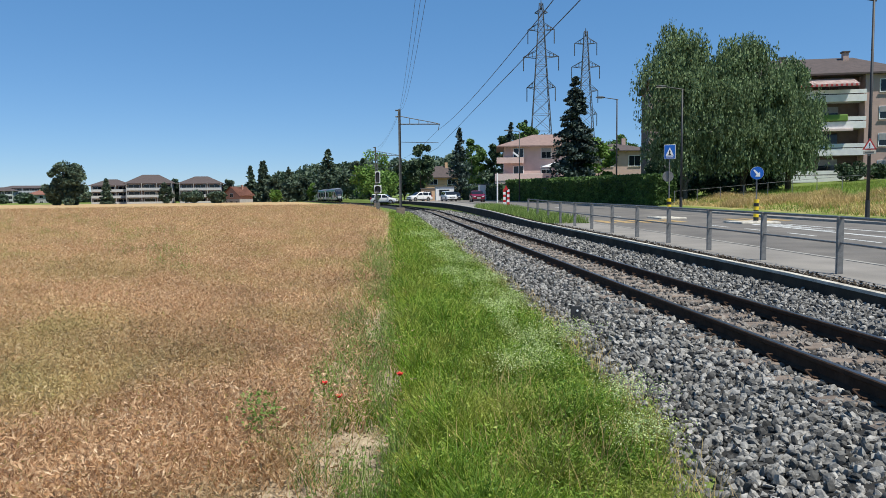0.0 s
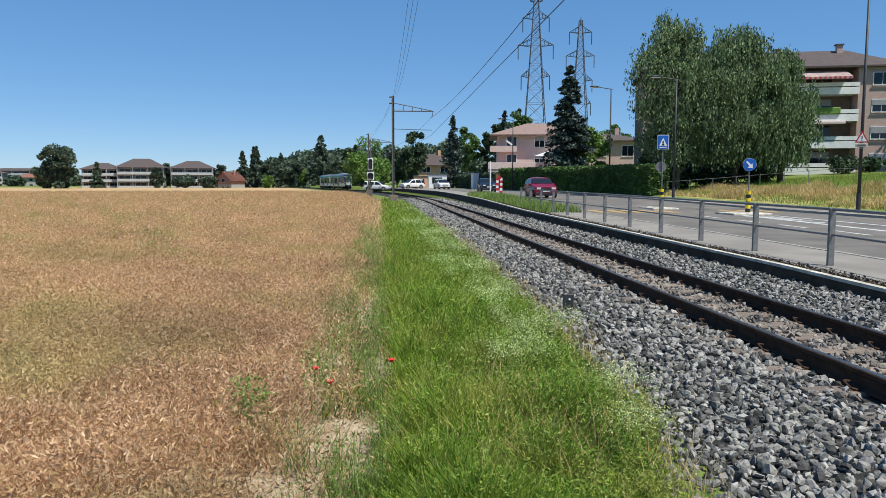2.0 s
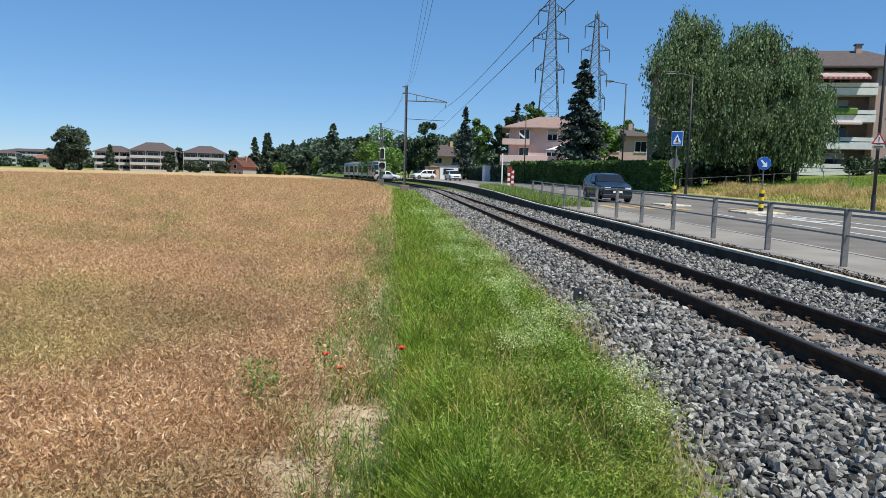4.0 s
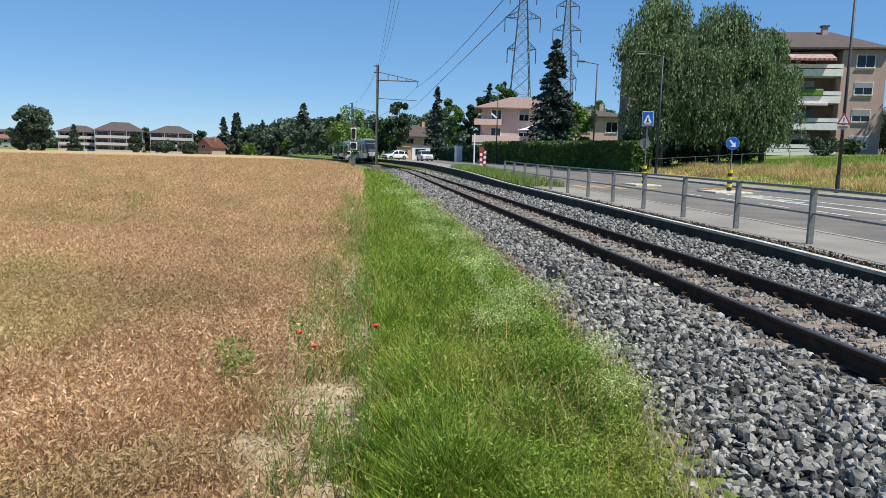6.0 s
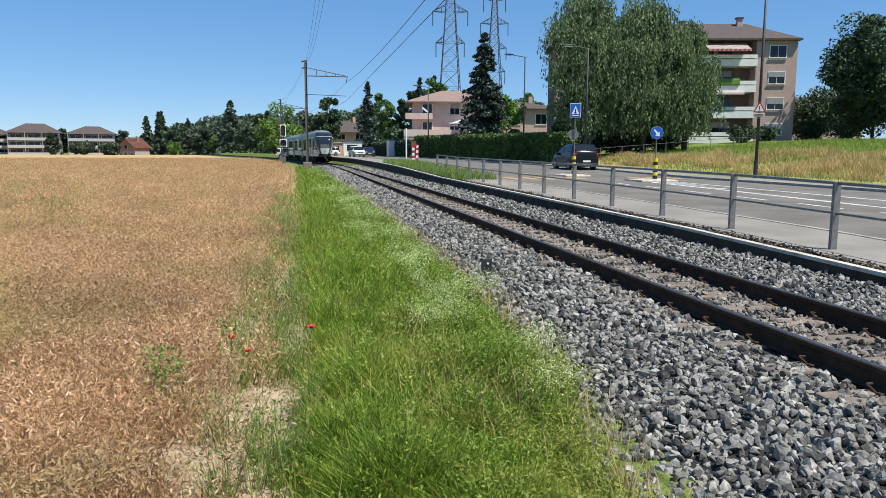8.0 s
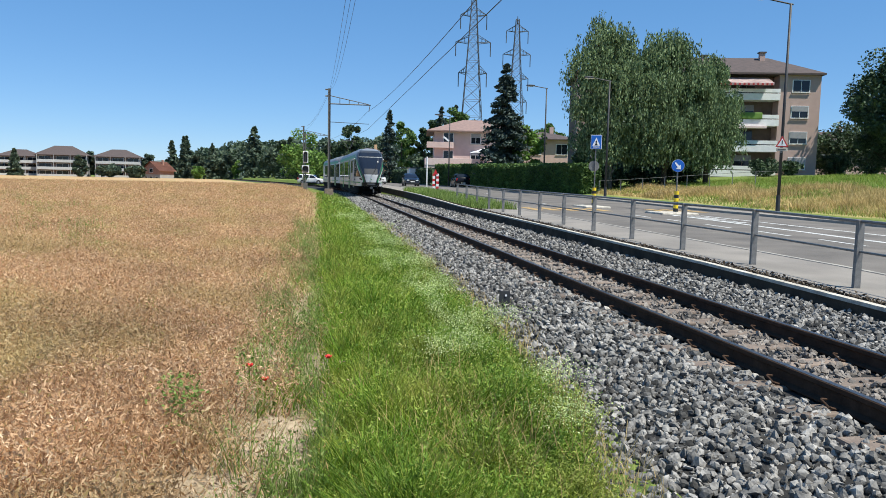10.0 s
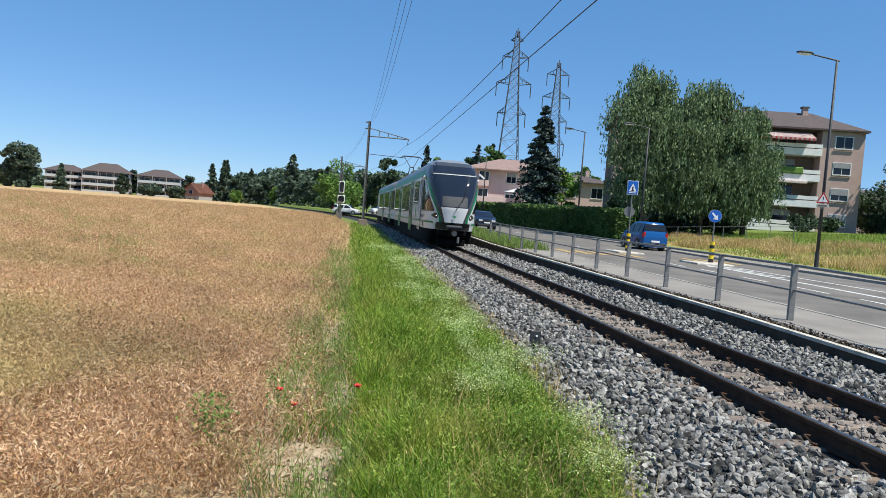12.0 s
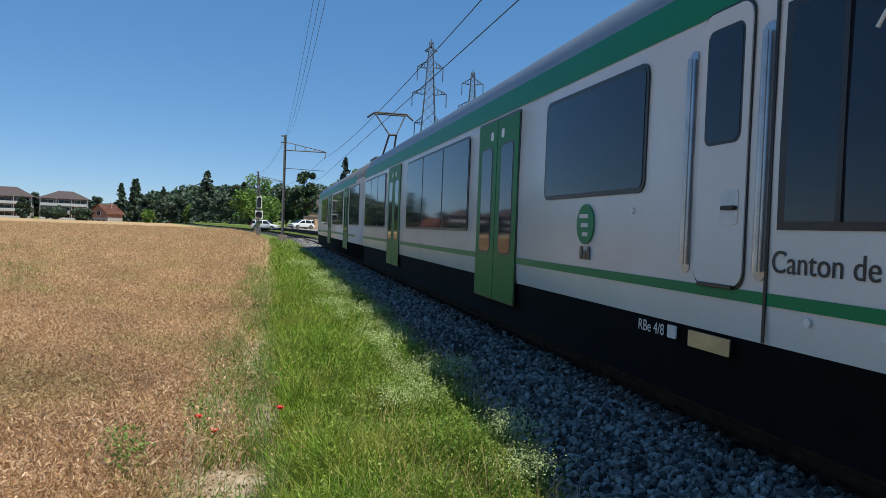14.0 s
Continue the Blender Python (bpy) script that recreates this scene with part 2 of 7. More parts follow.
def line_x(y):
    q = np.clip(np.asarray(y, float) - BEND, 0, BEND_END - BEND)
    a = np.arcsin(q / RAD)
    return XC - RAD * (1 - np.cos(a)) - np.tan(a) * np.maximum(0, np.asarray(y, float) - BEND_END)


def walk_z(y):
    return np.interp(y, [0, 5, 9, 12, 17, 22, 35, 50, 80, 150], [0.16, 0.18, 0.25, 0.30, 0.33, 0.36, 0.42, 0.65, 0.86, 0.92])


def far_edge(y):
    """The far side of the road, which widens round its islands."""
    return np.interp(y, [0, 20, 38, 60, 100, 200], [20.6, 20.6, 20.0, 18.6, 15.8, 15.2])


def ground_z(x, y):
    x, y = np.asarray(x, float), np.asarray(y, float)
    d = x - line_x(y)
    z = np.interp(d, [-6, -4.2, -2.2, 2.7, 2.85], [0, 0.0, 0.04, 0.04, 0])
    side = walk_z(y) - 0.06
    z = np.where(d > 2.8, np.where(y < 400, side, 0.8), z)
    over = np.maximum(0, x - far_edge(np.minimum(y, 200)) - 2.2)
    bank = np.interp(over, [0, 4, 12, 30, 80, 400], [0.1, 0.45, 1.2, 2.3, 3.2, 6])
    z = np.where((d > 2.8) & (over > 0), side + bank, z)
    far = np.hypot(x, y)
    return z + np.interp(far, [330, 700, 1500], [0, 3, 12]) * 0.6 - 0.004

# ---- ground ----
def spaced(stops):
    out = []
    for a, b, n in stops:
        out += list(np.linspace(a, b, n, endpoint=False))
    return np.array(out + [stops[-1][1]])


def make_ground():
    xs = spaced([(-1800, -200, 12), (-200, -20, 24), (-20, -1, 38), (-1, 8, 46), (8, 24, 32), (24, 70, 24), (70, 200, 12), (200, 1800, 12)])
    ys = spaced([(-1200, -40, 8), (-40, 0, 16), (0, 60, 90), (60, 220, 64), (220, 500, 20), (500, 2200, 12)])
    X, Y = np.meshgrid(xs, ys)
    # bend the columns with the track where it is near
    X2 = X + (line_x(np.clip(Y, 0, 330)) - XC) * np.exp(-((X - XC) / 60.0) ** 2)
    Z = ground_z(X2, Y)
    V = np.stack([X2, Y, Z], -1).reshape(-1, 3)
    n, k = len(xs), len(ys)
    i = (np.arange(k - 1)[:, None] * n + np.arange(n - 1)).ravel()
    F = np.stack([i, i + 1, i + n + 1, i + n], 1)
    m = bpy.data.materials.new("ground_cover")
    m.use_nodes = True
    N, L = m.node_tree.nodes, m.node_tree.links
    b = N["Principled BSDF"]
    b.inputs["Roughness"].default_value = 0.95
    b.inputs["Specular IOR Level"].default_value = 0.1
    tc = N.new("ShaderNodeTexCoord")

    def noise_of(scale, detail=6):
        t = N.new("ShaderNodeTexNoise")
        t.inputs["Scale"].default_value, t.inputs["Detail"].default_value = scale, detail
        L.new(tc.outputs["Object"], t.inputs["Vector"])
        return t.outputs[0]

    def blend(f, a, c):
        x = N.new("ShaderNodeMix")
        x.data_type = "RGBA"
        for slot, v in ((0, f), (6, a), (7, c)):
            if isinstance(v, tuple):
                x.inputs[slot].default_value = (*v, 1)
            else:
                L.new(v, x.inputs[slot])
        return x.outputs[2]

    def ramp(v, lo, hi):
        r = N.new("ShaderNodeMapRange")
        r.inputs[1].default_value, r.inputs[2].default_value = lo, hi
        L.new(v, r.inputs[0])
        return r.outputs[0]

    at = N.new("ShaderNodeAttribute")
    at.attribute_name = "cover"
    sep = N.new("ShaderNodeSeparateColor")
    L.new(at.outputs["Color"], sep.inputs[0])
    crop = blend(ramp(noise_of(0.35), 0.35, 0.7), (0.42, 0.28, 0.15), (0.47, 0.34, 0.18))
    crop = blend(ramp(noise_of(18.0), 0.4, 0.75), crop, (0.34, 0.22, 0.12))
    crop = blend(ramp(noise_of(0.12), 0.56, 0.72), crop, (0.3, 0.27, 0.1))
    green = blend(ramp(noise_of(3.0), 0.35, 0.7), (0.11, 0.16, 0.035), (0.18, 0.215, 0.06))
    hay = blend(ramp(noise_of(0.8), 0.35, 0.65), (0.38, 0.31, 0.13), (0.22, 0.24, 0.08))
    soil = blend(ramp(noise_of(6.0), 0.35, 0.7), (0.42, 0.34, 0.24), (0.24, 0.18, 0.11))
    c = blend(sep.outputs[0], green, crop)
    c = blend(sep.outputs[1], c, hay)
    c = blend(sep.outputs[2], c, soil)
    L.new(c, b.inputs["Base Color"])
    bp = N.new("ShaderNodeBump")
    bp.inputs["Strength"].default_value, bp.inputs["Distance"].default_value = 0.7, 0.05
    L.new(noise_of(25.0), bp.inputs["Height"])
    L.new(bp.outputs[0], b.inputs["Normal"])
    me = mesh_np("ground", V, F, m, True)
    d = X2 - line_x(Y)
    col = np.zeros((n * k, 4), np.float32)
    col[:, 3] = 1
    col[:, 0] = ((d < -4.15) & (np.hypot(X2, Y) < 330)).ravel()
    col[:, 1] = ((X2 > far_edge(np.clip(Y, 0, 200)) + 3.0) & (X2 < far_edge(np.clip(Y, 0, 200)) + 9) & (Y < 56)).ravel()
    col[:, 2] = ((d > -5.0) & (d < -3.9) & (Y < 11)).ravel() * 0.9
    a = me.color_attributes.new("cover", "FLOAT_COLOR", "POINT")
    a.data.foreach_set("color", col.ravel())
    tagged(new("ground", me), "dry crop field, green verge and grassy bank", "ground", kind="structure")


make_ground()


def strip(name, d0, d1, y0, y1, z_of, material, step=2.0, parent=None, thick=0.06, by_x=False, label="", category="", kind=""):
    """A band along the track (or along x edges given as functions), with a side face on both edges."""
    ys = np.arange(y0, y1 + 1e-6, step)
    V, F = [], []
    for i, y in enumerate(ys):
        a = d0(y) if callable(d0) else d0
        b = d1(y) if callable(d1) else d1
        if by_x:
            pa, pb = (a, y), (b, y)
        else:
            pa, pb = line(y, a)[:2], line(y, b)[:2]
        za = z_of(y) if not isinstance(z_of, tuple) else z_of[0](y)
        zb = z_of(y) if not isinstance(z_of, tuple) else z_of[1](y)
        V += [(*pa, za - thick), (*pa, za), (*pb, zb), (*pb, zb - thick)]
        if i:
            k = 4 * i
            F += [(k - 4, k - 3, k + 1, k), (k - 3, k - 2, k + 2, k + 1), (k - 2, k - 1, k + 3, k + 2)]
    n = len(V)
    F += [(0, 3, 2, 1), (n - 4, n - 3, n - 2, n - 1)]
    ob = part(name, mesh_np(name, V, [f[::-1] for f in F], material), material, parent)
    return tagged(ob, label, category, "", kind)


# ---- road and pavements ----
ROAD0 = 9.55
strip("road", lambda y: ROAD0, far_edge, -30, 200, lambda y: walk_z(y) - 0.02, M["asphalt"], 2.0, thick=0.2, by_x=True,
      label="grey asphalt road with worn white and yellow markings", category="road", kind="structure")
strip("pavement_near", lambda y: 7.05, lambda y: ROAD0 - 0.004, -30, 43, lambda y: walk_z(y), M["walkway"], 1.5, thick=0.2, by_x=True,
      label="pale asphalt footway between railing and road", category="pavement", kind="structure")
strip("verge_near", lambda y: line_x(y) + 2.95, lambda y: ROAD0 - 0.004, 43.01, 150, lambda y: walk_z(y) - 0.03, M["walkway"], 2.0, thick=0.2, by_x=True,
      label="gravelly verge between track and road", category="pavement", kind="structure")
strip("pavement_far", lambda y: far_edge(y) + 0.004, lambda y: far_edge(y) + 1.9, -30, 57, lambda y: walk_z(y) + 0.07, M["walkway"], 2.0, thick=0.25, by_x=True,
      label="grey asphalt footway behind a kerb", category="pavement", kind="structure")
strip("kerb_far", lambda y: far_edge(y) - 0.14, far_edge, -30, 120, lambda y: walk_z(y) + 0.085, M["concrete"], 2.0, thick=0.25, by_x=True,
      label="pale concrete kerb", category="kerb", kind="structure")
strip("kerb_near", lambda y: ROAD0 - 0.06, lambda y: ROAD0 + 0.06, -30, 150, lambda y: walk_z(y) + 0.012, M["concrete"], 2.0, thick=0.1, by_x=True,
      label="row of worn kerb stones", category="kerb", kind="structure")


def marking(x0, x1, y0, y1, material, slant=0.0):
    V = []
    for y, s in ((y0, 0.0), (y1, slant)):
        V += [(x0 + s, y, walk_z(y) - 0.012), (x1 + s, y, walk_z(y) - 0.012)]
    tagged(part("road_marking", mesh_np("road_marking", V, [(0, 1, 3, 2)], material), material), "worn painted line on the asphalt", "road marking", "road markings", "structure")


for y in range(-2, 30, 3):
    marking(13.45, 13.6, y, y + 1.9, M["paint_white"], 0.12)
marking(14.75, 14.95, -5, 17, M["paint_white"], 0.1)
marking(14.82, 15.08, 17, 30.4, M["paint_white"], 0.75)
for i in range(6):
    marking(15.3 + 0.05 * i, 16.6 - 0.12 * i, 29.4 - 0.9 * i, 29.8 - 0.9 * i, M["paint_white"], 0.1)
marking(17.1, 17.3, 12, 30, M["paint_white"], -0.3)
marking(15.1, 15.25, 38, 60, M["paint_white"], -1.4)
marking(12.9, 13.05, 40, 95, M["paint_white"], -0.3)
for i in range(5):
    marking(10.2 + i * 0.85, 10.7 + i * 0.85, 33.2, 36.0, M["paint_yellow"])
for i in range(3):
    marking(16.9 + i * 0.9, 17.4 + i * 0.9, 33.2, 36.0, M["paint_yellow"])

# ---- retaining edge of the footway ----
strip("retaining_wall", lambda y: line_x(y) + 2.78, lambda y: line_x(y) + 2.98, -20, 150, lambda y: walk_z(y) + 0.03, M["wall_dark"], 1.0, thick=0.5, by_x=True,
      label="low dark brown concrete wall beside the ballast", category="wall", kind="structure")
strip("wall_coping", lambda y: line_x(y) + 2.76, lambda y: line_x(y) + 2.88, -20, 110, lambda y: walk_z(y) + 0.055, M["cap"], 1.0, thick=0.05, by_x=True,
      label="pale concrete coping along the low wall", category="coping", kind="structure")


# ---- scattered pieces ----
rng = np.random.default_rng(7)


def blades(P, length, width, lean, bend=0.5, seg=2):
    """Thin upright blades at points P: arrays of vertices and quads."""
    n = len(P)
    az = rng.uniform(0, 2 * np.pi, n)
    la = rng.uniform(0, 2 * np.pi, n)
    side = np.stack([np.cos(az), np.sin(az), np.zeros(n)], 1) * (width / 2)[:, None]
    out = np.stack([np.cos(la), np.sin(la), np.zeros(n)], 1) * (lean * length)[:, None]
    V = np.zeros((n, 2 * (seg + 1), 3))
    for k in range(seg + 1):
        t = k / seg
        c = P + out * (t ** (1 + bend)) + np.array([0, 0, 1]) * (length * (t - 0.12 * lean * t * t))[:, None]
        w = 1 - 0.75 * t
        V[:, 2 * k], V[:, 2 * k + 1] = c - side * w, c + side * w
    b = np.arange(n)[:, None] * (2 * (seg + 1))
    F = np.concatenate([b + np.array([2 * k, 2 * k + 1, 2 * k + 3, 2 * k + 2]) for k in range(seg)], 0)
    return V.reshape(-1, 3), F


def flakes(P, size, flat=0.5, slim=1.0):
    """Small tilted quads at points P."""
    n = len(P)
    q = rng.normal(size=(n, 3))
    q[:, 2] *= 1 + flat
    q /= np.linalg.norm(q, axis=1)[:, None]
    r = rng.normal(size=(n, 3))
    u = np.cross(q, r)
    u /= np.linalg.norm(u, axis=1)[:, None] + 1e-9
    v = np.cross(q, u)
    u, v = u * size[:, None], v * (size * slim * rng.uniform(0.5, 0.9, n))[:, None]
    V = np.stack([P - u * 0.9, P + v * 0.8, P + u, P - v * 0.8], 1)
    F = np.arange(4 * n).reshape(n, 4)
    return V.reshape(-1, 3), F


def joined(parts):
    V, F, o = [], [], 0
    for v, f in parts:
        V.append(v), F.append(f + o)
        o += len(v)
    return np.concatenate(V), np.concatenate(F)


def fan(n, r0, r1, a0, a1, power=1.0):
    """Points over a sector of the plan, thinner with distance."""
    r = r0 * (r1 / r0) ** (rng.uniform(0, 1, n) ** power)
    a = np.radians(rng.uniform(a0, a1, n))
    return r * np.sin(a), r * np.cos(a), r


def bare(x, y):
    """Patches of open soil along the field's edge."""
    wob = 0.12 * np.sin(9 * x + 5 * y) + 0.1 * np.sin(13 * y - 4 * x)
    out = np.zeros(len(x), bool)
    for cx, cy, rx, ry in ((-0.28, 4.75, 0.27, 0.55), (-0.12, 6.4, 0.16, 0.5), (-0.15, 8.2, 0.13, 0.6), (-0.75, 3.9, 0.3, 0.3)):
        out |= np.hypot((x - cx) / rx, (y - cy) / ry) < 1 + wob
    return out


def field():
    """Dry crop: curled leaves and pods on short leaning stalks, with some green weeds."""
    x, y, r = fan(330000, 1.8, 150, -40, 12)
    d = x - line_x(y)
    keep = (d < -4.1 + 0.2 * np.sin(y * 1.7) + rng.normal(0, 0.13, len(x))) & (y > 1)
    # thin, bare patches near the edge
    hole = np.array([noise.noise((a * 1.3, b * 1.3, 3.0)) for a, b in zip(x, y)])
    near_edge = np.clip((d + 5.0) / 0.9, 0, 1)
    keep &= ~((hole > 0.1 - 0.3 * near_edge) & (near_edge > 0.15) & (rng.uniform(0, 1, len(x)) < 0.85))
    keep &= ~((d > -4.75 + 0.25 * hole) & (y < 12) & (rng.uniform(0, 1, len(x)) < np.interp(y, [4.2, 5.0, 7, 12], [0.88, 0.6, 0.45, 0.3])))
    keep &= ~((hole > 0.36) & (rng.uniform(0, 1, len(x)) < 0.6) & (r < 16))
    keep &= ~(bare(x, y) & (rng.uniform(0, 1, len(x)) < 0.93))
    x, y, r = x[keep], y[keep], r[keep]
    n = len(x)
    P = np.stack([x, y, ground_z(x, y)], 1)
    grow = 1 + r / 20
    clump = np.array([noise.noise((a * 2.2, b * 2.2, 14.0)) for a, b in zip(x, y)])
    h = np.clip(0.27 + 0.13 * clump + rng.normal(0, 0.045, n), 0.1, 0.46) * np.interp(r, [2, 40, 130], [1, 1.0, 1.2])
    st = rng.uniform(0, 1, n) < 0.4
    m = int(st.sum())
    parts = [blades(P[st], h[st] * rng.uniform(0.7, 1.1, m), rng.uniform(0.004, 0.008, m) * grow[st], rng.uniform(0.3, 1.1, m), seg=1)]
    for lo, hi, s0, s1, slim in ((0.55, 1.05, 0.012, 0.026, 0.36), (0.2, 0.8, 0.011, 0.022, 0.34), (0.7, 1.1, 0.008, 0.017, 0.45)):
        q = P + np.stack([rng.normal(0, 0.05, n), rng.normal(0, 0.05, n), h * rng.uniform(lo, hi, n)], 1)
        parts.append(flakes(q, rng.uniform(s0, s1, n) * grow, -0.35, slim))
    V, F = joined(parts)
    tagged(new("dry_crop", mesh_np("dry_crop", V, F, M["crop"])), "dense dry brown crop of curled pods and stalks", "crop", kind="stuff")
    # green weeds in the crop and thin grass along its edge
    ex = rng.uniform(0, 1, 70)
    cx = np.concatenate([[-0.85, -0.14, -1.99, -1.3, -0.2, -0.5, -10.4], 0.02 - 0.8 * rng.uniform(0, 1, 90) ** 1.3, -4 - 30 * ex])
    cy = np.concatenate([[4.72, 7.2, 8.94, 8.4, 6.4, 9.6, 34.6], 3.4 + 21 * rng.uniform(0, 1, 90) ** 1.3, 14 + 60 * ex ** 0.8 * rng.uniform(0.6, 1.1, 70)])
    sz = np.concatenate([[0.24, 0.2, 0.27, 0.2, 0.2, 0.25, 1.0], rng.uniform(0.1, 0.3, 90), rng.uniform(0.3, 0.8, 70)])
    k = 60
    X = (cx[:, None] + rng.normal(0, 0.36, (len(cx), k)) * sz[:, None]).ravel()
    Y = (cy[:, None] + rng.normal(0, 0.45, (len(cx), k)) * sz[:, None]).ravel()
    S = np.repeat(sz, k)
    P = np.stack([X, Y, ground_z(X, Y)], 1)
    h = rng.uniform(0.08, 0.34, len(X)) * np.repeat(rng.uniform(0.6, 1.3, len(cx)), k) * np.where(Y > 13, 1.5, 1.0)
    v1 = blades(P, h, 0.004 + 0.012 * S, rng.uniform(0.05, 0.7, len(X)))
    v2 = flakes(P + np.array([0, 0, 1]) * (h * rng.uniform(0.4, 1.05, len(X)))[:, None], 0.011 + 0.022 * S, 0.2, 0.7)
    V, F = joined([v1, v2])
    tagged(new("field_weeds", mesh_np("field_weeds", V, F, M["weed"])), "green weeds growing through the dry crop", "weeds", kind="stuff")
    # leafy weeds that stand above the crop
    q = np.concatenate([np.stack([a + rng.normal(0, w, m), b + rng.normal(0, w, m), np.zeros(m)], 1) for a, b, w, m in ((-0.87, 4.72, 0.065, 520), (-0.55, 5.45, 0.05, 160), (-0.12, 7.2, 0.08, 260))])
    q[:, 2] = ground_z(q[:, 0], q[:, 1]) + rng.uniform(0.05, 0.5, len(q))
    lw = flakes(q, rng.uniform(0.008, 0.022, len(q)), 0.0, 0.8)
    tagged(new("leafy_weeds", mesh_np("leafy_weeds", *lw, M["weed"])), "grey-green leafy weeds above the crop", "weeds", kind="stuff")
    # dry clods and crumbs on the bare soil
    n = 5000
    X, Y = -0.75 + 0.8 * rng.uniform(0, 1, n), 3.2 + 9 * rng.uniform(0, 1, n) ** 1.5
    P = np.stack([X, Y, ground_z(X, Y) + 0.008], 1)
    tagged(new("soil_crumbs", mesh_np("soil_crumbs", *flakes(P, rng.uniform(0.006, 0.024, n), 0.8, 0.9), M["soil"])), "pale crumbs of dry soil at the field's edge", "soil", kind="stuff")


field()


def verge_edge(y):
    """Where the grass gives way to the stones."""
    return line_x(y) + np.interp(y, [2, 3.5, 5, 7, 12, 30], [-2.75, -2.5, -2.25, -2.05, -1.9, -1.75])


def verge():
    x, y, r = fan(430000, 1.9, 75, -5, 50)
    d = x - line_x(y)
    e = verge_edge(y) - x
    stray = (d > -4.85) & ~bare(x, y) & (rng.uniform(0, 1, len(x)) < np.interp(d, [-4.85, -4.1], [0.02, 0.3]) * np.interp(np.array([noise.noise((a * 1.4, b * 0.9, 31.0)) for a, b in zip(x, y)]), [-0.15, 0.3], [0.1, 1.2]))
    keep = ((d > -4.02 + rng.normal(0, 0.07, len(x)) + 0.07 * np.sin(y * 1.3)) | stray) & (e > rng.normal(0, 0.09, len(x)) + 0.1 * np.sin(y * 2.1)) & (y > 1)
    x, y, r, d, e = x[keep], y[keep], r[keep], d[keep], e[keep]
    n = len(x)
    tuft = np.array([noise.noise((a * 0.9, b * 0.9, 9.0)) for a, b in zip(x, y)])
    fine = np.array([noise.noise((a * 3.6, b * 2.6, 4.0)) for a, b in zip(x, y)])
    low = np.interp(e, [0, 0.5], [0.35, 1.0])
    h = np.clip(0.2 + 0.16 * tuft + 0.2 * fine + rng.normal(0, 0.045, n), 0.045, 0.5) * np.interp(d, [-4.15, -3.9, -3.2, -2.3], [0.75, 1.2, 1.05, 0.85]) * low * np.interp(y, [3, 7], [0.72, 1.0])
    # fewer blades where the herbs take over
    b = rng.uniform(0, 1, n) < np.interp(d, [-3.5, -2.6], [1.0, 0.6])
    P = np.stack([x, y, ground_z(x, y)], 1)
    a = blades(P[b], h[b], rng.uniform(0.003, 0.0065, b.sum()) * (1 + r[b] / 7), rng.uniform(0.15, 1.0, b.sum()), seg=2)
    tagged(new("verge_grass", mesh_np("verge_grass", *a, M["grass"])), "lush green uncut grass beside the ballast", "grass", kind="stuff")
    # leafy herbs among the blades
    k = rng.uniform(0, 1, n) < np.interp(d, [-4.2, -3.6, -2.8, -1.8], [0.25, 0.45, 0.85, 0.95])
    hp = np.stack([x, y, ground_z(x, y) + h * rng.uniform(0.3, 1.08, n)], 1)[k]
    hp = np.concatenate([hp, hp + rng.normal(0, 0.03, hp.shape)])
    hf = flakes(hp, rng.uniform(0.006, 0.014, len(hp)) * (1 + np.hypot(hp[:, 0], hp[:, 1]) / 10), slim=0.6)
    tagged(new("verge_herbs", mesh_np("verge_herbs", *hf, M["herb"])), "yellow-green leafy herbs mixed into the verge", "herbs", kind="stuff")
    # pale bedstraw blossom in cloudy drifts
    m = (d > -3.3) & (h > 0.1)
    x, y, r, h, d = x[m], y[m], r[m], h[m], d[m]
    drift = np.array([noise.noise((a * 1.1, b * 0.6, 21.0)) + 0.45 * noise.noise((a * 4.0, b * 2.5, 5.0)) for a, b in zip(x, y)])
    m = drift > np.interp(d, [-3.3, -2.7, -2.0], [0.45, 0.2, 0.08])
    x, y, r, h = x[m], y[m], r[m], h[m]
    P = np.stack([x, y, ground_z(x, y) + h * rng.uniform(0.85, 1.25, len(x))], 1)
    cl = [(1.05, 6.2, 0.34), (1.3, 6.35, 0.3), (1.75, 5.2, 0.3), (1.9, 7.6, 0.4), (1.45, 9.4, 0.4), (1.6, 12.7, 0.5), (1.7, 16.5, 0.6), (1.75, 22.0, 0.8), (1.55, 4.3, 0.25), (1.2, 14.0, 0.5), (1.4, 18.5, 0.6), (1.2, 28, 1.0)]
    q = np.concatenate([np.stack([a + rng.normal(0, s * 0.42, 260), b + rng.normal(0, s * 0.42, 260), np.zeros(260)], 1) for a, b, s in cl])
    q[:, 2] = ground_z(q[:, 0], q[:, 1]) + rng.uniform(0.2, 0.36, len(q))
    P, r = np.concatenate([P, q]), np.concatenate([r, np.hypot(q[:, 0], q[:, 1])])
    n = len(P)
    P = np.repeat(P, 4, 0) + rng.normal(0, 0.028, (4 * n, 3))
    b = flakes(P, rng.uniform(0.0035, 0.0075, 4 * n) * np.repeat(1 + r / 16, 4))
    tagged(new("bedstraw_blossom", mesh_np("bedstraw_blossom", *b, M["bloom"])), "drifts of small pale wild blossom in the grass", "wildflowers", kind="stuff")
    # dry seed stalks in the verge and along its edge to the stones
    n = 1000
    y = np.concatenate([rng.normal(4.7, 0.65, n), 2.6 + 32 * rng.uniform(0, 1, 3 * n) ** 1.6])
    x = np.concatenate([rng.normal(0.85, 0.3, n), verge_edge(y[n:]) - 0.02 + rng.normal(0, 0.12, 3 * n)])
    P = np.stack([x, y, ground_z(x, y) + 0.03], 1)
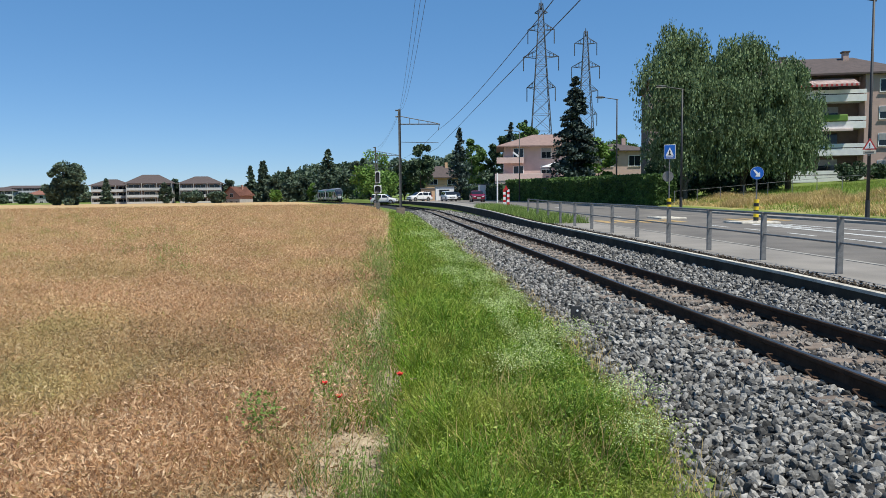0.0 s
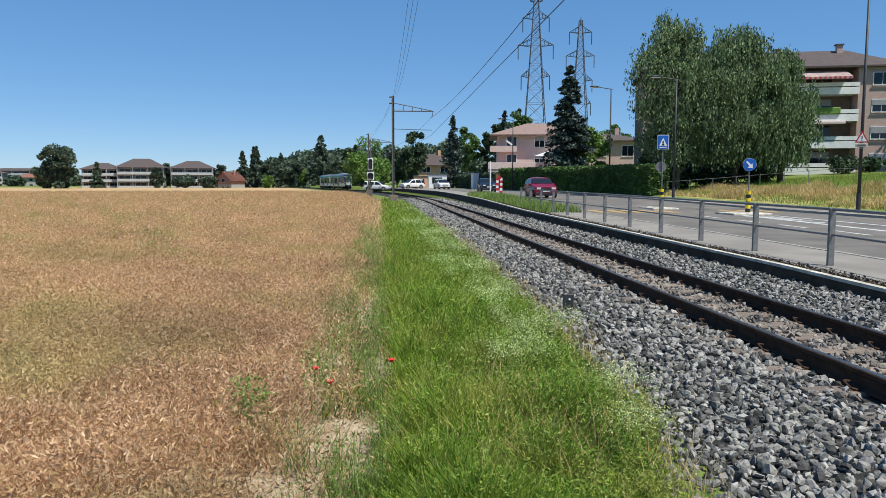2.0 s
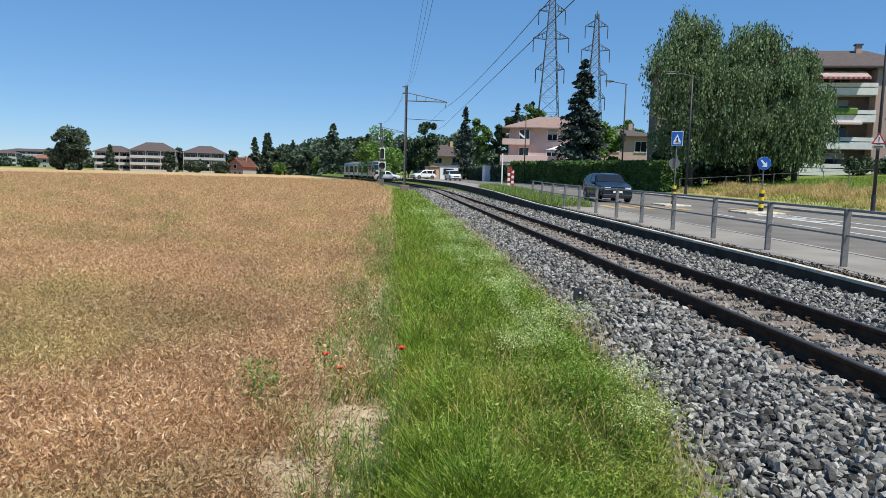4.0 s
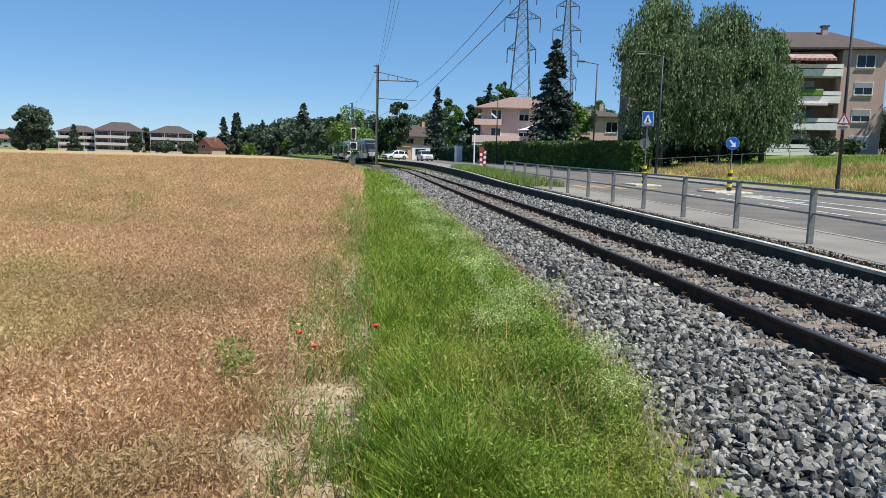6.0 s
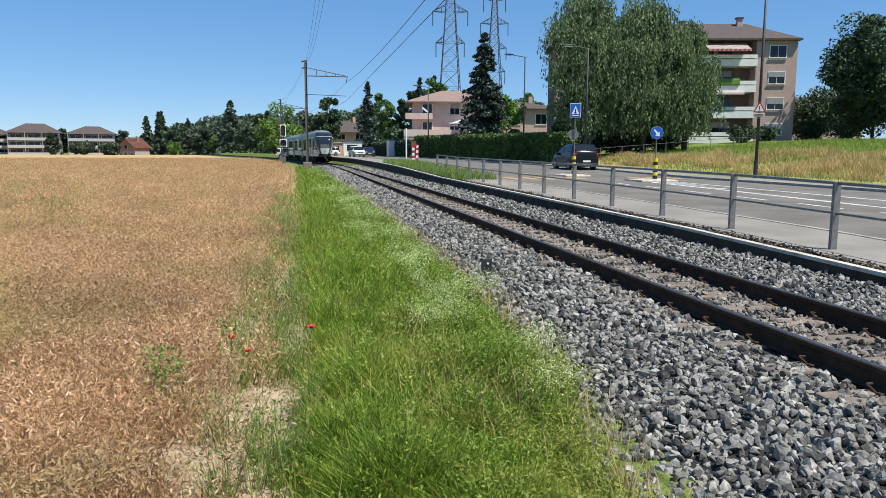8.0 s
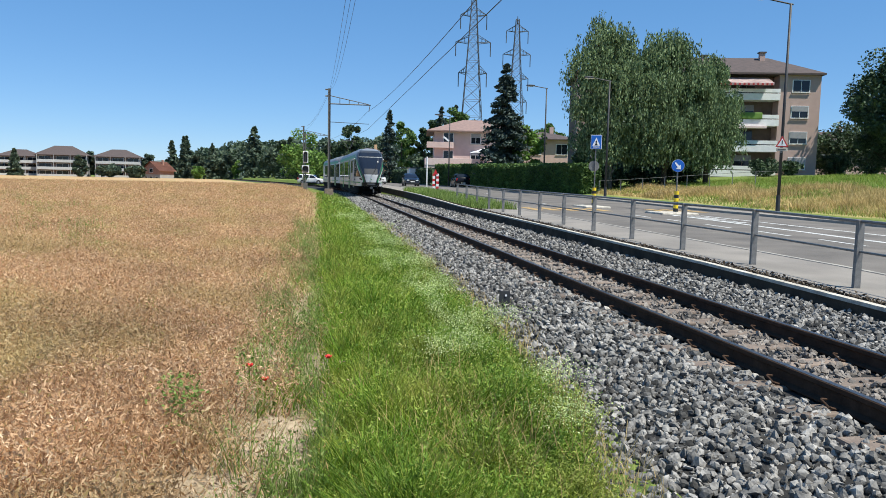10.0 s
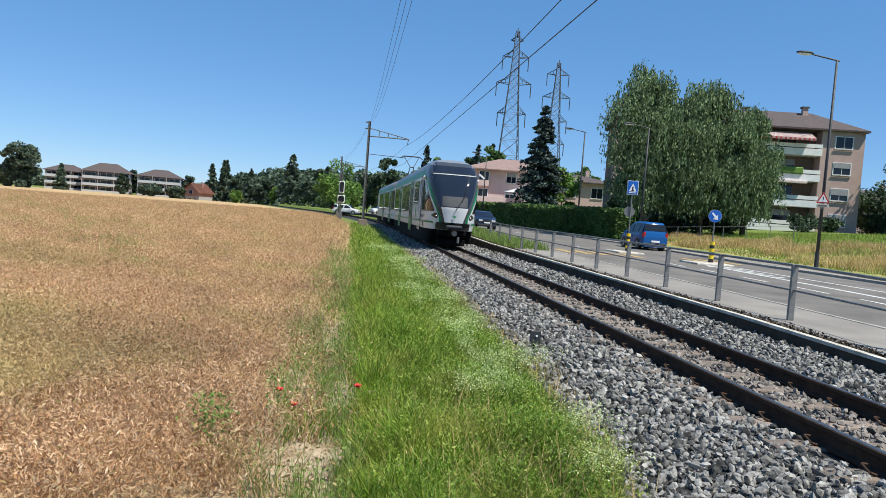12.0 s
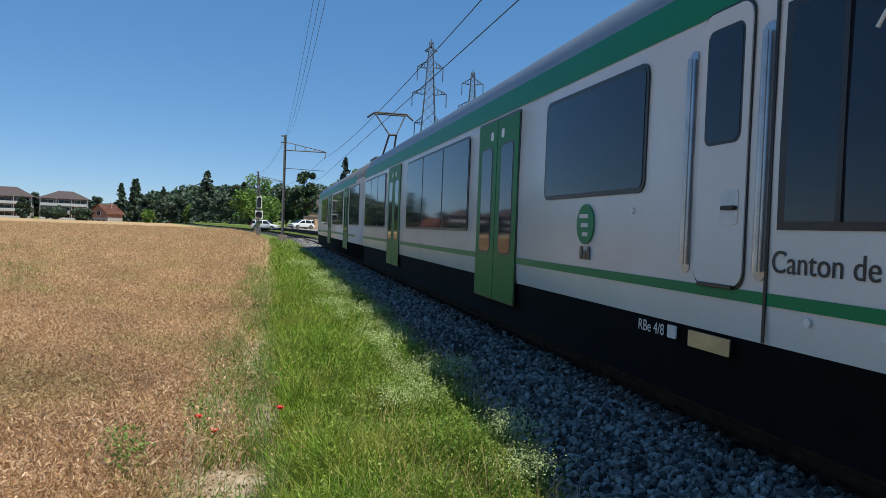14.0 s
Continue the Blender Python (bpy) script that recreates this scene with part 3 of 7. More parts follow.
    g = blades(P, np.where(np.arange(4 * n) < n, 0.3, 0.15) * rng.uniform(0.4, 1.2, 4 * n), rng.uniform(0.0025, 0.005, 4 * n) * (1 + y / 9), rng.uniform(0.1, 0.8, 4 * n))
    tagged(new("dry_verge_stalks", mesh_np("dry_verge_stalks", *g, M["hay"])), "brown dry stalks among the green verge", "grass", kind="stuff")
    # tufts of grass along the footway wall further on
    n = 9000
    y = rng.uniform(33, 62, n)
    x = line_x(y) + rng.uniform(3.1, 5.2, n)
    P = np.stack([x, y, walk_z(y) - 0.04], 1)
    g = blades(P, rng.uniform(0.2, 0.5, n), np.full(n, 0.03), rng.uniform(0.1, 0.6, n))
    tagged(new("wayside_grass", mesh_np("wayside_grass", *g, M["weed"])), "green grass patch between track and footway", "grass", kind="stuff")
    # low weeds along the edge of the footway
    n = 15000
    y = 3 + 42 * rng.uniform(0, 1, n) ** 1.4
    x = line_x(y) + 2.9 + np.abs(rng.normal(0, 0.17, n))
    P = np.stack([x, y, walk_z(y)], 1)
    g = flakes(P + np.array([0, 0, 1]) * rng.uniform(0, 0.05, n)[:, None], rng.uniform(0.012, 0.042, n))
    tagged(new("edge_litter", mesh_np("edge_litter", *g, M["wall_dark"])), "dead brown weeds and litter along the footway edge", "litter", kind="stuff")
    # tall dry grass on the far bank
    n = 75000
    y = rng.uniform(14, 58, n)
    x = far_edge(y) + 3.4 + rng.uniform(0, 1, n) * np.interp(y, [14, 58], [17, 7])
    P = np.stack([x, y, ground_z(x, y)], 1)
    wave = np.array([noise.noise((a * 0.35, b * 0.35, 2.0)) for a, b in zip(x, y)])
    keep = rng.uniform(-0.5, 0.5, n) < 1.6 * wave + 0.05
    P, wave = P[keep], wave[keep]
    n = len(P)
    gx, gy = rng.uniform(23, 52, 45000), rng.uniform(18, 64, 45000)
    lp = np.stack([gx, gy, ground_z(gx, gy)], 1)[gx > far_edge(gy) + 3]
    lg = blades(lp, rng.uniform(0.08, 0.3, len(lp)), np.full(len(lp), 0.035), rng.uniform(0.1, 0.8, len(lp)))
    tagged(new("bank_grass", mesh_np("bank_grass", *lg, M["herb"])), "rough green and yellowing grass on the bank", "grass", kind="stuff")
    g = blades(P, np.clip(0.33 + 0.6 * wave, 0.12, 0.75) * rng.uniform(0.5, 1.1, n), np.full(n, 0.035), rng.uniform(0.1, 0.8, n))
    tagged(new("tall_dry_grass", mesh_np("tall_dry_grass", *g, M["hay"])), "tall yellow dry grass on the bank", "grass", kind="stuff")


verge()


def poppies():
    for x, y, h in ((-0.54, 5.6, 0.3), (0.05, 5.8, 0.3), (-0.42, 5.5, 0.22)):
        o = empty("poppy", pose(x, y, float(ground_z(x, y)), 0, 0, x * 90), "red poppy on a thin green stem in the crop", "flower", "poppies")
        part("stem", tb((0, 0, 0), (0.01, 0, h), 0.003, 0.002, 5), M["grass"], o)
        for k in range(4):
            bm = bmesh.new()
            bmesh.ops.create_uvsphere(bm, u_segments=8, v_segments=5, radius=0.019, matrix=pose(0.01, 0, h + 0.012, 0, 0, 90 * k) @ pose(0.017, 0, 0, 0, -50, 0) @ Matrix.Diagonal((1, 1, 0.25, 1)))
            part("petal", bm, M["poppy"], o, smooth=True)


poppies()


# ---- track ----
def ballast():
    # the bed under the stones, coloured near black as shade in their gaps
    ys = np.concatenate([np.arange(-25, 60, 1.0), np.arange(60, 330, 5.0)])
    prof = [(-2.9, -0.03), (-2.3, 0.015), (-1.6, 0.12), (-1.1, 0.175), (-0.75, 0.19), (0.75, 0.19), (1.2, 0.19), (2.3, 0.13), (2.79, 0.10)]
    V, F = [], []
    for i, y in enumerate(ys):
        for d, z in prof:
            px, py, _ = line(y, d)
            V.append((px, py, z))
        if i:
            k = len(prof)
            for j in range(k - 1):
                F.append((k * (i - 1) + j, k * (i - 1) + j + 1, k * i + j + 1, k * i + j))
    tagged(new("ballast_bed", mesh_np("ballast_bed", V, F, M["bed"], True)), "near-black stone bed with the gaps' shade in its colour", "ballast", kind="structure")
    # angular stones
    base = bmesh.new()
    bmesh.ops.create_icosphere(base, subdivisions=1, radius=1.0)
    base.verts.ensure_lookup_table()
    T = np.array([v.co for v in base.verts])
    TF = np.array([[v.index for v in f.verts] for f in base.faces])
    base.free()
    pd, pz = [p[0] for p in prof], [p[1] for p in prof]

    def heap(name, n, sel, material, size, label, y0=1.0, y1=75.0):
        y = y0 * (y1 / y0) ** (rng.uniform(0, 1, n) ** 0.9)
        d = sel(y)
        x = line_x(y) + d
        s = size * rng.uniform(0.55, 1.3, n) * (1 + y / 45)
        P = np.stack([x, y, np.interp(d, pd, pz) + s * rng.uniform(-0.8, 0.9, n)], 1)
        J = T[None] * rng.uniform(0.55, 1.25, (n, len(T), 1)) * np.stack([rng.uniform(0.7, 1.3, n), rng.uniform(0.6, 1.1, n), rng.uniform(0.45, 0.85, n)], 1)[:, None]
        q = rng.normal(size=(n, 4))
        q /= np.linalg.norm(q, axis=1)[:, None]
        w, a, b, c = q.T
        R = np.stack([1 - 2 * (b * b + c * c), 2 * (a * b - c * w), 2 * (a * c + b * w), 2 * (a * b + c * w), 1 - 2 * (a * a + c * c), 2 * (b * c - a * w),
                      2 * (a * c - b * w), 2 * (b * c + a * w), 1 - 2 * (a * a + b * b)], 1).reshape(n, 3, 3)
        V = np.einsum("nij,nkj->nki", R, J) * s[:, None, None] + P[:, None]
        F = (TF[None] + (np.arange(n) * len(T))[:, None, None]).reshape(-1, 3)
        tagged(new(name, mesh_np(name, V, F, material)), label, "ballast", kind="stuff")

    def left(y):
        return rng.uniform(verge_edge(y) - line_x(y) - 0.12, -0.66)

    def right(y):
        return rng.uniform(0.68, 2.75, len(y))

    def middle(y):
        return rng.uniform(-0.46, 0.46, len(y))

    heap("ballast_stones", 32000, left, M["stone"], 0.031, "loose angular grey ballast stones on the shoulder", 1.5)
    heap("ballast_stones", 17000, right, M["stone"], 0.033, "grey ballast stones between rail and low wall", 3.0)
    heap("ballast_stones", 8000, middle, M["stone_rust"], 0.03, "rust-stained ballast stones between the rails", 3.0)


ballast()


def track():
    t = empty("railway_track", None, "metre-gauge track with rusty rails on brown sleepers", "railway track", kind="structure")
    prof = [(-0.055, -0.15), (0.055, -0.15), (0.055, -0.138), (0.012, -0.12), (0.009, -0.05), (0.033, -0.036), (0.033, -0.005), (0.027, 0), (-0.027, 0), (-0.033, -0.005), (-0.033, -0.036), (-0.009, -0.05), (-0.012, -0.12), (-0.055, -0.138)]
    ys = np.concatenate([np.arange(-25, 55, 4.0), np.arange(55, 330, 4.0)])
    for d0 in (-0.533, 0.533):
        for name, pr, m in (("rail", prof, M["rail"]), ("rail_head", [(-0.024, 0.0005), (0.024, 0.0005), (0.024, 0.003), (-0.024, 0.003)], M["rail_top"])):
            V, F, k = [], [], len(pr)
            for i, y in enumerate(ys):
                for d, z in pr:
                    px, py, _ = line(y, d0 + d)
                    V.append((px, py, RAIL_Z + z))
                if i:
                    for j in range(k):
                        a, b = k * (i - 1) + j, k * (i - 1) + (j + 1) % k
                        F.append((a, b, b + k, a + k))
            part(name, mesh_np(name, V, F, m), m, t)
    bm = bx(-0.98, 0.98, -0.115, 0.115, 0.06, 0.215, 0.02)
    first = part("sleeper", bm, M["sleeper"], t)
    cl = bmesh.new()
    for sx in (-1, 1):
        tube(cl, (sx * 0.06, -0.05, 0.215), (sx * 0.13, -0.05, 0.235), 0.012, 0.012, 5)
        tube(cl, (sx * 0.13, -0.05, 0.235), (sx * 0.14, 0.03, 0.275), 0.009, 0.009, 5)
        tube(cl, (sx * 0.14, 0.03, 0.275), (sx * 0.07, 0.06, 0.26), 0.009, 0.009, 5)
    clip = part("rail_clip", cl, M["rail"], t)
    clip.matrix_basis = pose(XC - 0.533, -3.0, 0)
    first.matrix_basis = pose(XC, -3.0, 0)
    y = -2.4
    while y < 75:
        px, py, a = line(y)
        s = first.copy()
        scene.collection.objects.link(s)
        s.matrix_basis = pose(px, py, 0, 0, 0, a)
        if 0 < y < 30:
            for d in (-0.533, 0.533):
                c = clip.copy()
                scene.collection.objects.link(c)
                c.matrix_basis = pose(*line(y, d)[:2], 0, 0, 0, a)
        y += 0.62


track()


def marker_post():
    o = empty("track_marker", pose(2.36, 9.05, 0.06, 0, 0, -8), "small dark metal marker with a pale stud on the ballast shoulder", "track marker")
    part("stake", bx(-0.035, 0.035, -0.02, 0.02, -0.1, 0.26, 0.004), M["pole"], o)
    p = part("plate", bx(-0.07, 0.07, -0.04, -0.021, 0.1, 0.27, 0.006), M["pole"], o)
    part("stud", tb((0.015, -0.05, 0.21), (0.015, -0.038, 0.21), 0.014, 0.014, 10), M["white"], p)


marker_post()


# ---- railing along the footway ----
def railing():
    o = empty("railing", None, "grey galvanised steel railing with flat posts and two bars", "railing")
    post = bx(-0.055, 0.055, -0.03, 0.03, -0.1, 1.0, 0.006)
    box(post, -0.065, 0.065, -0.035, 0.03, 0.995, 1.02, 0.004)
    first = None
    ys = [9.55 + 2.62 * k for k in range(-4, 13)]
    for y in ys:
        if first is None:
            first = p = part("post", post, M["galv"], o)
        else:
            p = first.copy()
            scene.collection.objects.link(p)
        p.matrix_basis = pose(7.9, y, float(walk_z(y)), 0, 0, random.uniform(-3, 3))
    for a, b in zip(ys[:-1], ys[1:]):
        for h, r in ((1.0, 0.026), (0.55, 0.02)):
            part("bar", tb((7.9, a, walk_z(a) + h), (7.9, b, walk_z(b) + h), r), M["galv"], o)


railing()


# ---- lamps, signs, masts, wires ----
def street_lamp(x, y, h, arm=1.9):
    z = float(ground_z(x, y))
    o = empty("street_lamp", pose(x, y, z), "tall dark steel street lamp with a short arm over the road", "street lamp", "street lamps")
    part("pole", tb((0, 0, -0.1), (0, 0, h), 0.085, 0.055, 10), M["pole"], o, smooth=True)
    part("base_sleeve", tb((0, 0, 0), (0, 0, 0.9), 0.11, 0.1, 10), M["pole"], o)
    part("arm", tb((0.12, 0, h - 0.04), (-arm * 0.62, 0, h + 0.14), 0.04, 0.035), M["pole"], o)
    bm = bmesh.new()
    bmesh.ops.create_uvsphere(bm, u_segments=14, v_segments=8, radius=1, matrix=Matrix.Translation((-arm * 0.62 - 0.38, 0, h + 0.18)) @ Matrix.Diagonal((0.45, 0.2, 0.085, 1)))
    head = part("lamp_head", bm, M["pole"], o, smooth=True)
    bm = bmesh.new()
    bmesh.ops.create_uvsphere(bm, u_segments=14, v_segments=8, radius=1, matrix=Matrix.Translation((-arm * 0.62 - 0.38, 0, h + 0.13)) @ Matrix.Diagonal((0.38, 0.16, 0.07, 1)))
    part("lens", bm, M["white"], head, "pale lamp lens", smooth=True)


street_lamp(22.4, 32.5, 10.1, 2.1)
street_lamp(21.0, 51.0, 8.6)
street_lamp(21.0, 66.0, 9.6)
street_lamp(16.6, 92.0, 9.0)


def disc(r, th, seg=24):
    bm = bmesh.new()
    bmesh.ops.create_cone(bm, cap_ends=True, segments=seg, radius1=r, radius2=r, depth=th, matrix=pose(0, 0, 0, 90, 0, 0))
    return bm


def poly(pts, y, th=0.004):
    return prism(pts, y - th, y)


def island(x0, x1, y0, y1):
    z = float(walk_z(y0))
    bm = bx(x0, x1, y0, y1, z - 0.1, z + 0.07, 0.05)
    tagged(part("traffic_island", bm, M["cap"]), "pale concrete traffic island in the road", "traffic island", "traffic islands")


island(15.3, 17.1, 30.5, 32.3)
island(13.9, 15.3, 36.3, 38.4)


def striped_post(o, r=0.11, h=0.95):
    for k in range(6):
        part("band", tb((0, 0, k * h / 6), (0, 0, (k + 1) * h / 6), r, r, 14), M["yellow"] if k % 2 else M["black"], o)


def resize(o, names, cx, cz, k):
    """Scale the named plates of a sign, with what is on them, about one point."""
    m = Matrix.Translation((cx, 0, cz)) @ Matrix.Diagonal((k, 1, k, 1)) @ Matrix.Translation((-cx, 0, -cz))
    for c in o.children_recursive:
        up = c.parent if c.parent is not o else c
        if up.name.split(".")[0] in names:
            c.data.transform(m)


def keep_right():
    x, y = 16.35, 31.3
    o = empty("keep_right_sign", pose(x, y, float(walk_z(y)) + 0.09, 0, 0, -20), "round blue arrow sign on a black and yellow post", "traffic sign")
    striped_post(o)
    part("pole", tb((0, 0, 0.95), (0, 0, 2.4), 0.03), M["galv"], o)
    d = disc(0.34, 0.03)
    bmesh.ops.translate(d, verts=d.verts, vec=(0, -0.06, 2.12))
    p = part("sign_face", d, M["blue_sign"], o)
    d = disc(0.35, 0.02)
    bmesh.ops.translate(d, verts=d.verts, vec=(0, -0.045, 2.12))
    part("rim", d, M["white"], p)
    a = poly([(-0.19, 0.15), (-0.13, 0.2), (0.07, 0.0), (0.14, 0.07), (0.16, -0.2), (-0.11, -0.18), (-0.03, -0.1), (-0.03, -0.07)], -0.079)
    bmesh.ops.translate(a, verts=a.verts, vec=(0, 0, 2.12))
    part("arrow", a, M["white"], p, "white arrow")

    resize(o, ("sign_face",), 0, 2.12, 0.82)


keep_right()


def crossing_sign():
    x, y = 14.55, 36.9
    o = empty("crossing_sign", pose(x, y, float(walk_z(y)) + 0.09, 0, 0, -18), "square blue pedestrian crossing sign on a tall pole", "traffic sign")
    striped_post(o, 0.11, 0.95)
    part("pole", tb((0, 0, 0.95), (0, 0, 3.75), 0.03), M["galv"], o)
    p = part("sign_face", bx(-0.33, 0.33, -0.07, -0.045, 2.95, 3.82, 0.004), M["blue_sign"], o)
    part("border", bx(-0.36, 0.36, -0.06, -0.04, 2.92, 3.85, 0.004), M["white"], p)
    part("triangle", poly([(-0.25, 3.14), (0.25, 3.14), (0, 3.68)], -0.073), M["white"], p)
    part("figure", poly([(-0.1, 3.18), (-0.03, 3.3), (-0.05, 3.42), (0, 3.5), (0.05, 3.42), (0.03, 3.3), (0.1, 3.18)], -0.079), M["black"], p)
    part("bar", bx(-0.22, 0.22, -0.079, -0.071, 3.03, 3.08), M["white"], p)
    d = disc(0.28, 0.02)
    bmesh.ops.translate(d, verts=d.verts, vec=(-0.06, 0.05, 2.1))
    part("sign_back", d, M["galv"], o, "grey back of a round sign")

    resize(o, ("sign_face",), 0.03, 3.3, 0.8)


crossing_sign()


def warning_sign():
    x, y = 22.25, 32.3
    z = float(ground_z(x, y)) + 0.75
    o = empty("warning_sign", pose(x, y, z, 0, 0, -25), "red-rimmed warning triangle with a plate below", "traffic sign")
    part("rim", poly([(-0.36, 2.55), (0.36, 2.55), (0, 3.19)], -0.1, 0.02), M["red"], o)
    f = part("sign_face", poly([(-0.25, 2.61), (0.25, 2.61), (0, 3.06)], -0.122, 0.004), M["white"], o)
    part("mark", bx(-0.025, 0.025, -0.13, -0.127, 2.72, 2.93), M["black"], f)
    part("mark", bx(-0.025, 0.025, -0.13, -0.127, 2.65, 2.69), M["black"], f)
    p = part("plate", bx(-0.32, 0.32, -0.12, -0.1, 2.3, 2.5, 0.01), M["cap"], o)
    part("bar", bx(-0.22, 0.22, -0.127, -0.121, 2.36, 2.44), M["mast"], p)
    part("bracket", bx(-0.04, 0.04, -0.1, 0.0, 2.3, 3.1), M["galv"], o)

    resize(o, ("rim", "sign_face", "plate"), 0, 2.75, 0.82)


warning_sign()


def crossing_post():
    x, y = 12.4, 62.0
    x = line_x(y) + 5.2
    z = float(walk_z(y))
    o = empty("level_crossing_post", pose(x, y, z - 0.05, 0, 0, -6), "white post with a slanted board and red-white panel", "traffic sign")
    part("pole", tb((0, 0, 0), (0, 0, 3.0), 0.06), M["white"], o)
    part("board", bx(-0.05, 0.55, -0.02, 0.02, 2.2, 2.35, 0.005, pose(0, 0, 5.2, 0, 0, 0) @ pose(0, 0, -2.28, 0, 38, 0) @ pose(0, 0, -0.0)), M["white"], o)
    part("triangle", poly([(0.55, 1.5), (0.95, 1.5), (0.75, 1.95)], -0.02, 0.02), M["red"], o)
    for i in range(2):
        for k in range(6):
            part("panel_band", bx(0.5 + 0.32 * i, 0.72 + 0.32 * i, -0.03, 0.0, 0.25 + 0.22 * k, 0.47 + 0.22 * k), M["red"] if (k + i) % 2 else M["white"], o)


crossing_post()


def catenary():
    y = 64.0
    x0 = 0.95
    o = empty("catenary_mast", pose(x0, y, 0), "grey steel lattice-armed mast for the overhead line", "catenary mast")
    part("foundation", bx(-0.38, 0.38, -0.38, 0.38, -0.1, 0.75, 0.05), M["sleeper"], o)
    m = bx(-0.1, 0.1, -0.012, 0.012, 0.7, 9.35)
    box(m, -0.112, -0.1, -0.1, 0.1, 0.7, 9.35)
    box(m, 0.1, 0.112, -0.1, 0.1, 0.7, 9.35)
    part("upright", m, M["mast"], o)
    part("arm_bottom", tb((0, 0, 8.05), (3.55, 0, 8.05), 0.05), M["mast"], o)
    part("arm_top", tb((0, 0, 8.75), (3.4, 0, 8.1), 0.035), M["mast"], o)
    for k in (0.9, 1.7, 2.5):
        part("strut", tb((k, 0, 8.05), (k, 0, 8.72 - 0.19 * k), 0.03), M["mast"], o)
    part("hanger", tb((3.5, 0, 8.05), (3.4, 0, 7.5), 0.03), M["mast"], o)
    part("steady_wire", tb((0, 0, 6.5), (3.4, 0, 6.42), 0.025), M["wire"], o)
    for z in (8.7, 9.25):
        part("insulator", tb((-0.35, 0, z), (-0.1, 0, z), 0.06, 0.06), M["mast"], o)
    y2 = 112.0
    copy_thing(o, pose(line(y2, -3.3)[0], y2, 0))

    def cable(name, pts, r, label):
        cu = bpy.data.curves.new(name, "CURVE")
        cu.dimensions, cu.bevel_depth, cu.bevel_resolution = "3D", r, 1
        s = cu.splines.new("POLY")
        s.points.add(len(pts) - 1)
        for p, c in zip(s.points, pts):
            p.co = (*c, 1)
        cu.materials.append(M["wire"])
        tagged(new(name, cu), label, "overhead wire", "overhead wires")

    def span(xa, ya, za, xb, yb, zb, sag, n=20):
        return [(xa + (xb - xa) * t, ya + (yb - ya) * t, za + (zb - za) * t - sag * 4 * t * (1 - t)) for t in (i / n for i in range(n + 1))]

    xt = x0 + 3.3
    cable("contact_wire", span(4.1, -84, 5.9, 4.1, -10, 5.9, 0.0) + span(4.1, -10, 5.9, xt, y, 5.95, 0.0) + span(xt, y, 5.95, line_x(y2), y2, 6.0, 0.05), 0.012, "black contact wire hung over the track")
    cable("catenary_wire", span(4.1, -84, 7.5, 4.1, -10, 7.5, 0.95) + span(4.1, -10, 7.5, xt, y, 7.5, 0.95) + span(xt, y, 7.5, line_x(y2), y2, 7.4, 0.6), 0.012, "black carrying wire hung over the track")
    for dx, zz, s in ((0.0, 9.25, 2.05), (0.13, 9.3, 2.2), (-0.12, 8.75, 1.35)):
        cable("feeder_wire", span(x0 + dx, -84, zz, x0 + dx, -10, zz, s) + span(x0 + dx, -10, zz, x0 + dx, y, zz, s) + span(x0 + dx, y, zz, line(y2, -3.3)[0] + dx, y2, zz, 0.8), 0.006, "black feeder wire on the mast heads")


catenary()


def rail_signal():
    y = 90.0
    x = -1.46
    o = empty("rail_signal", pose(x, y, 0), "tall railway signal with dark backing boards rimmed in white", "railway signal")
    part("pole", tb((0, 0, 0), (0, 0, 7.0), 0.07, 0.05), M["mast"], o)

    def board(z0, z1, w, name):
        bm = bmesh.new()
        box(bm, -w, w, -0.14, -0.1, z0, z1, min(w, (z1 - z0) / 2) * 0.6)
        p = part(name, bm, M["black"], o)
        part("rim", bx(-w - 0.08, w + 0.08, -0.1, -0.07, z0 - 0.08, z1 + 0.08, 0.015), M["white"], p)

    board(3.5, 4.75, 0.24, "upper_board")
    board(2.25, 3.05, 0.36, "lower_board")
    part("box", bx(-0.25, 0.25, -0.2, 0.2, -0.1, 1.0, 0.02), M["mast"], o)


rail_signal()


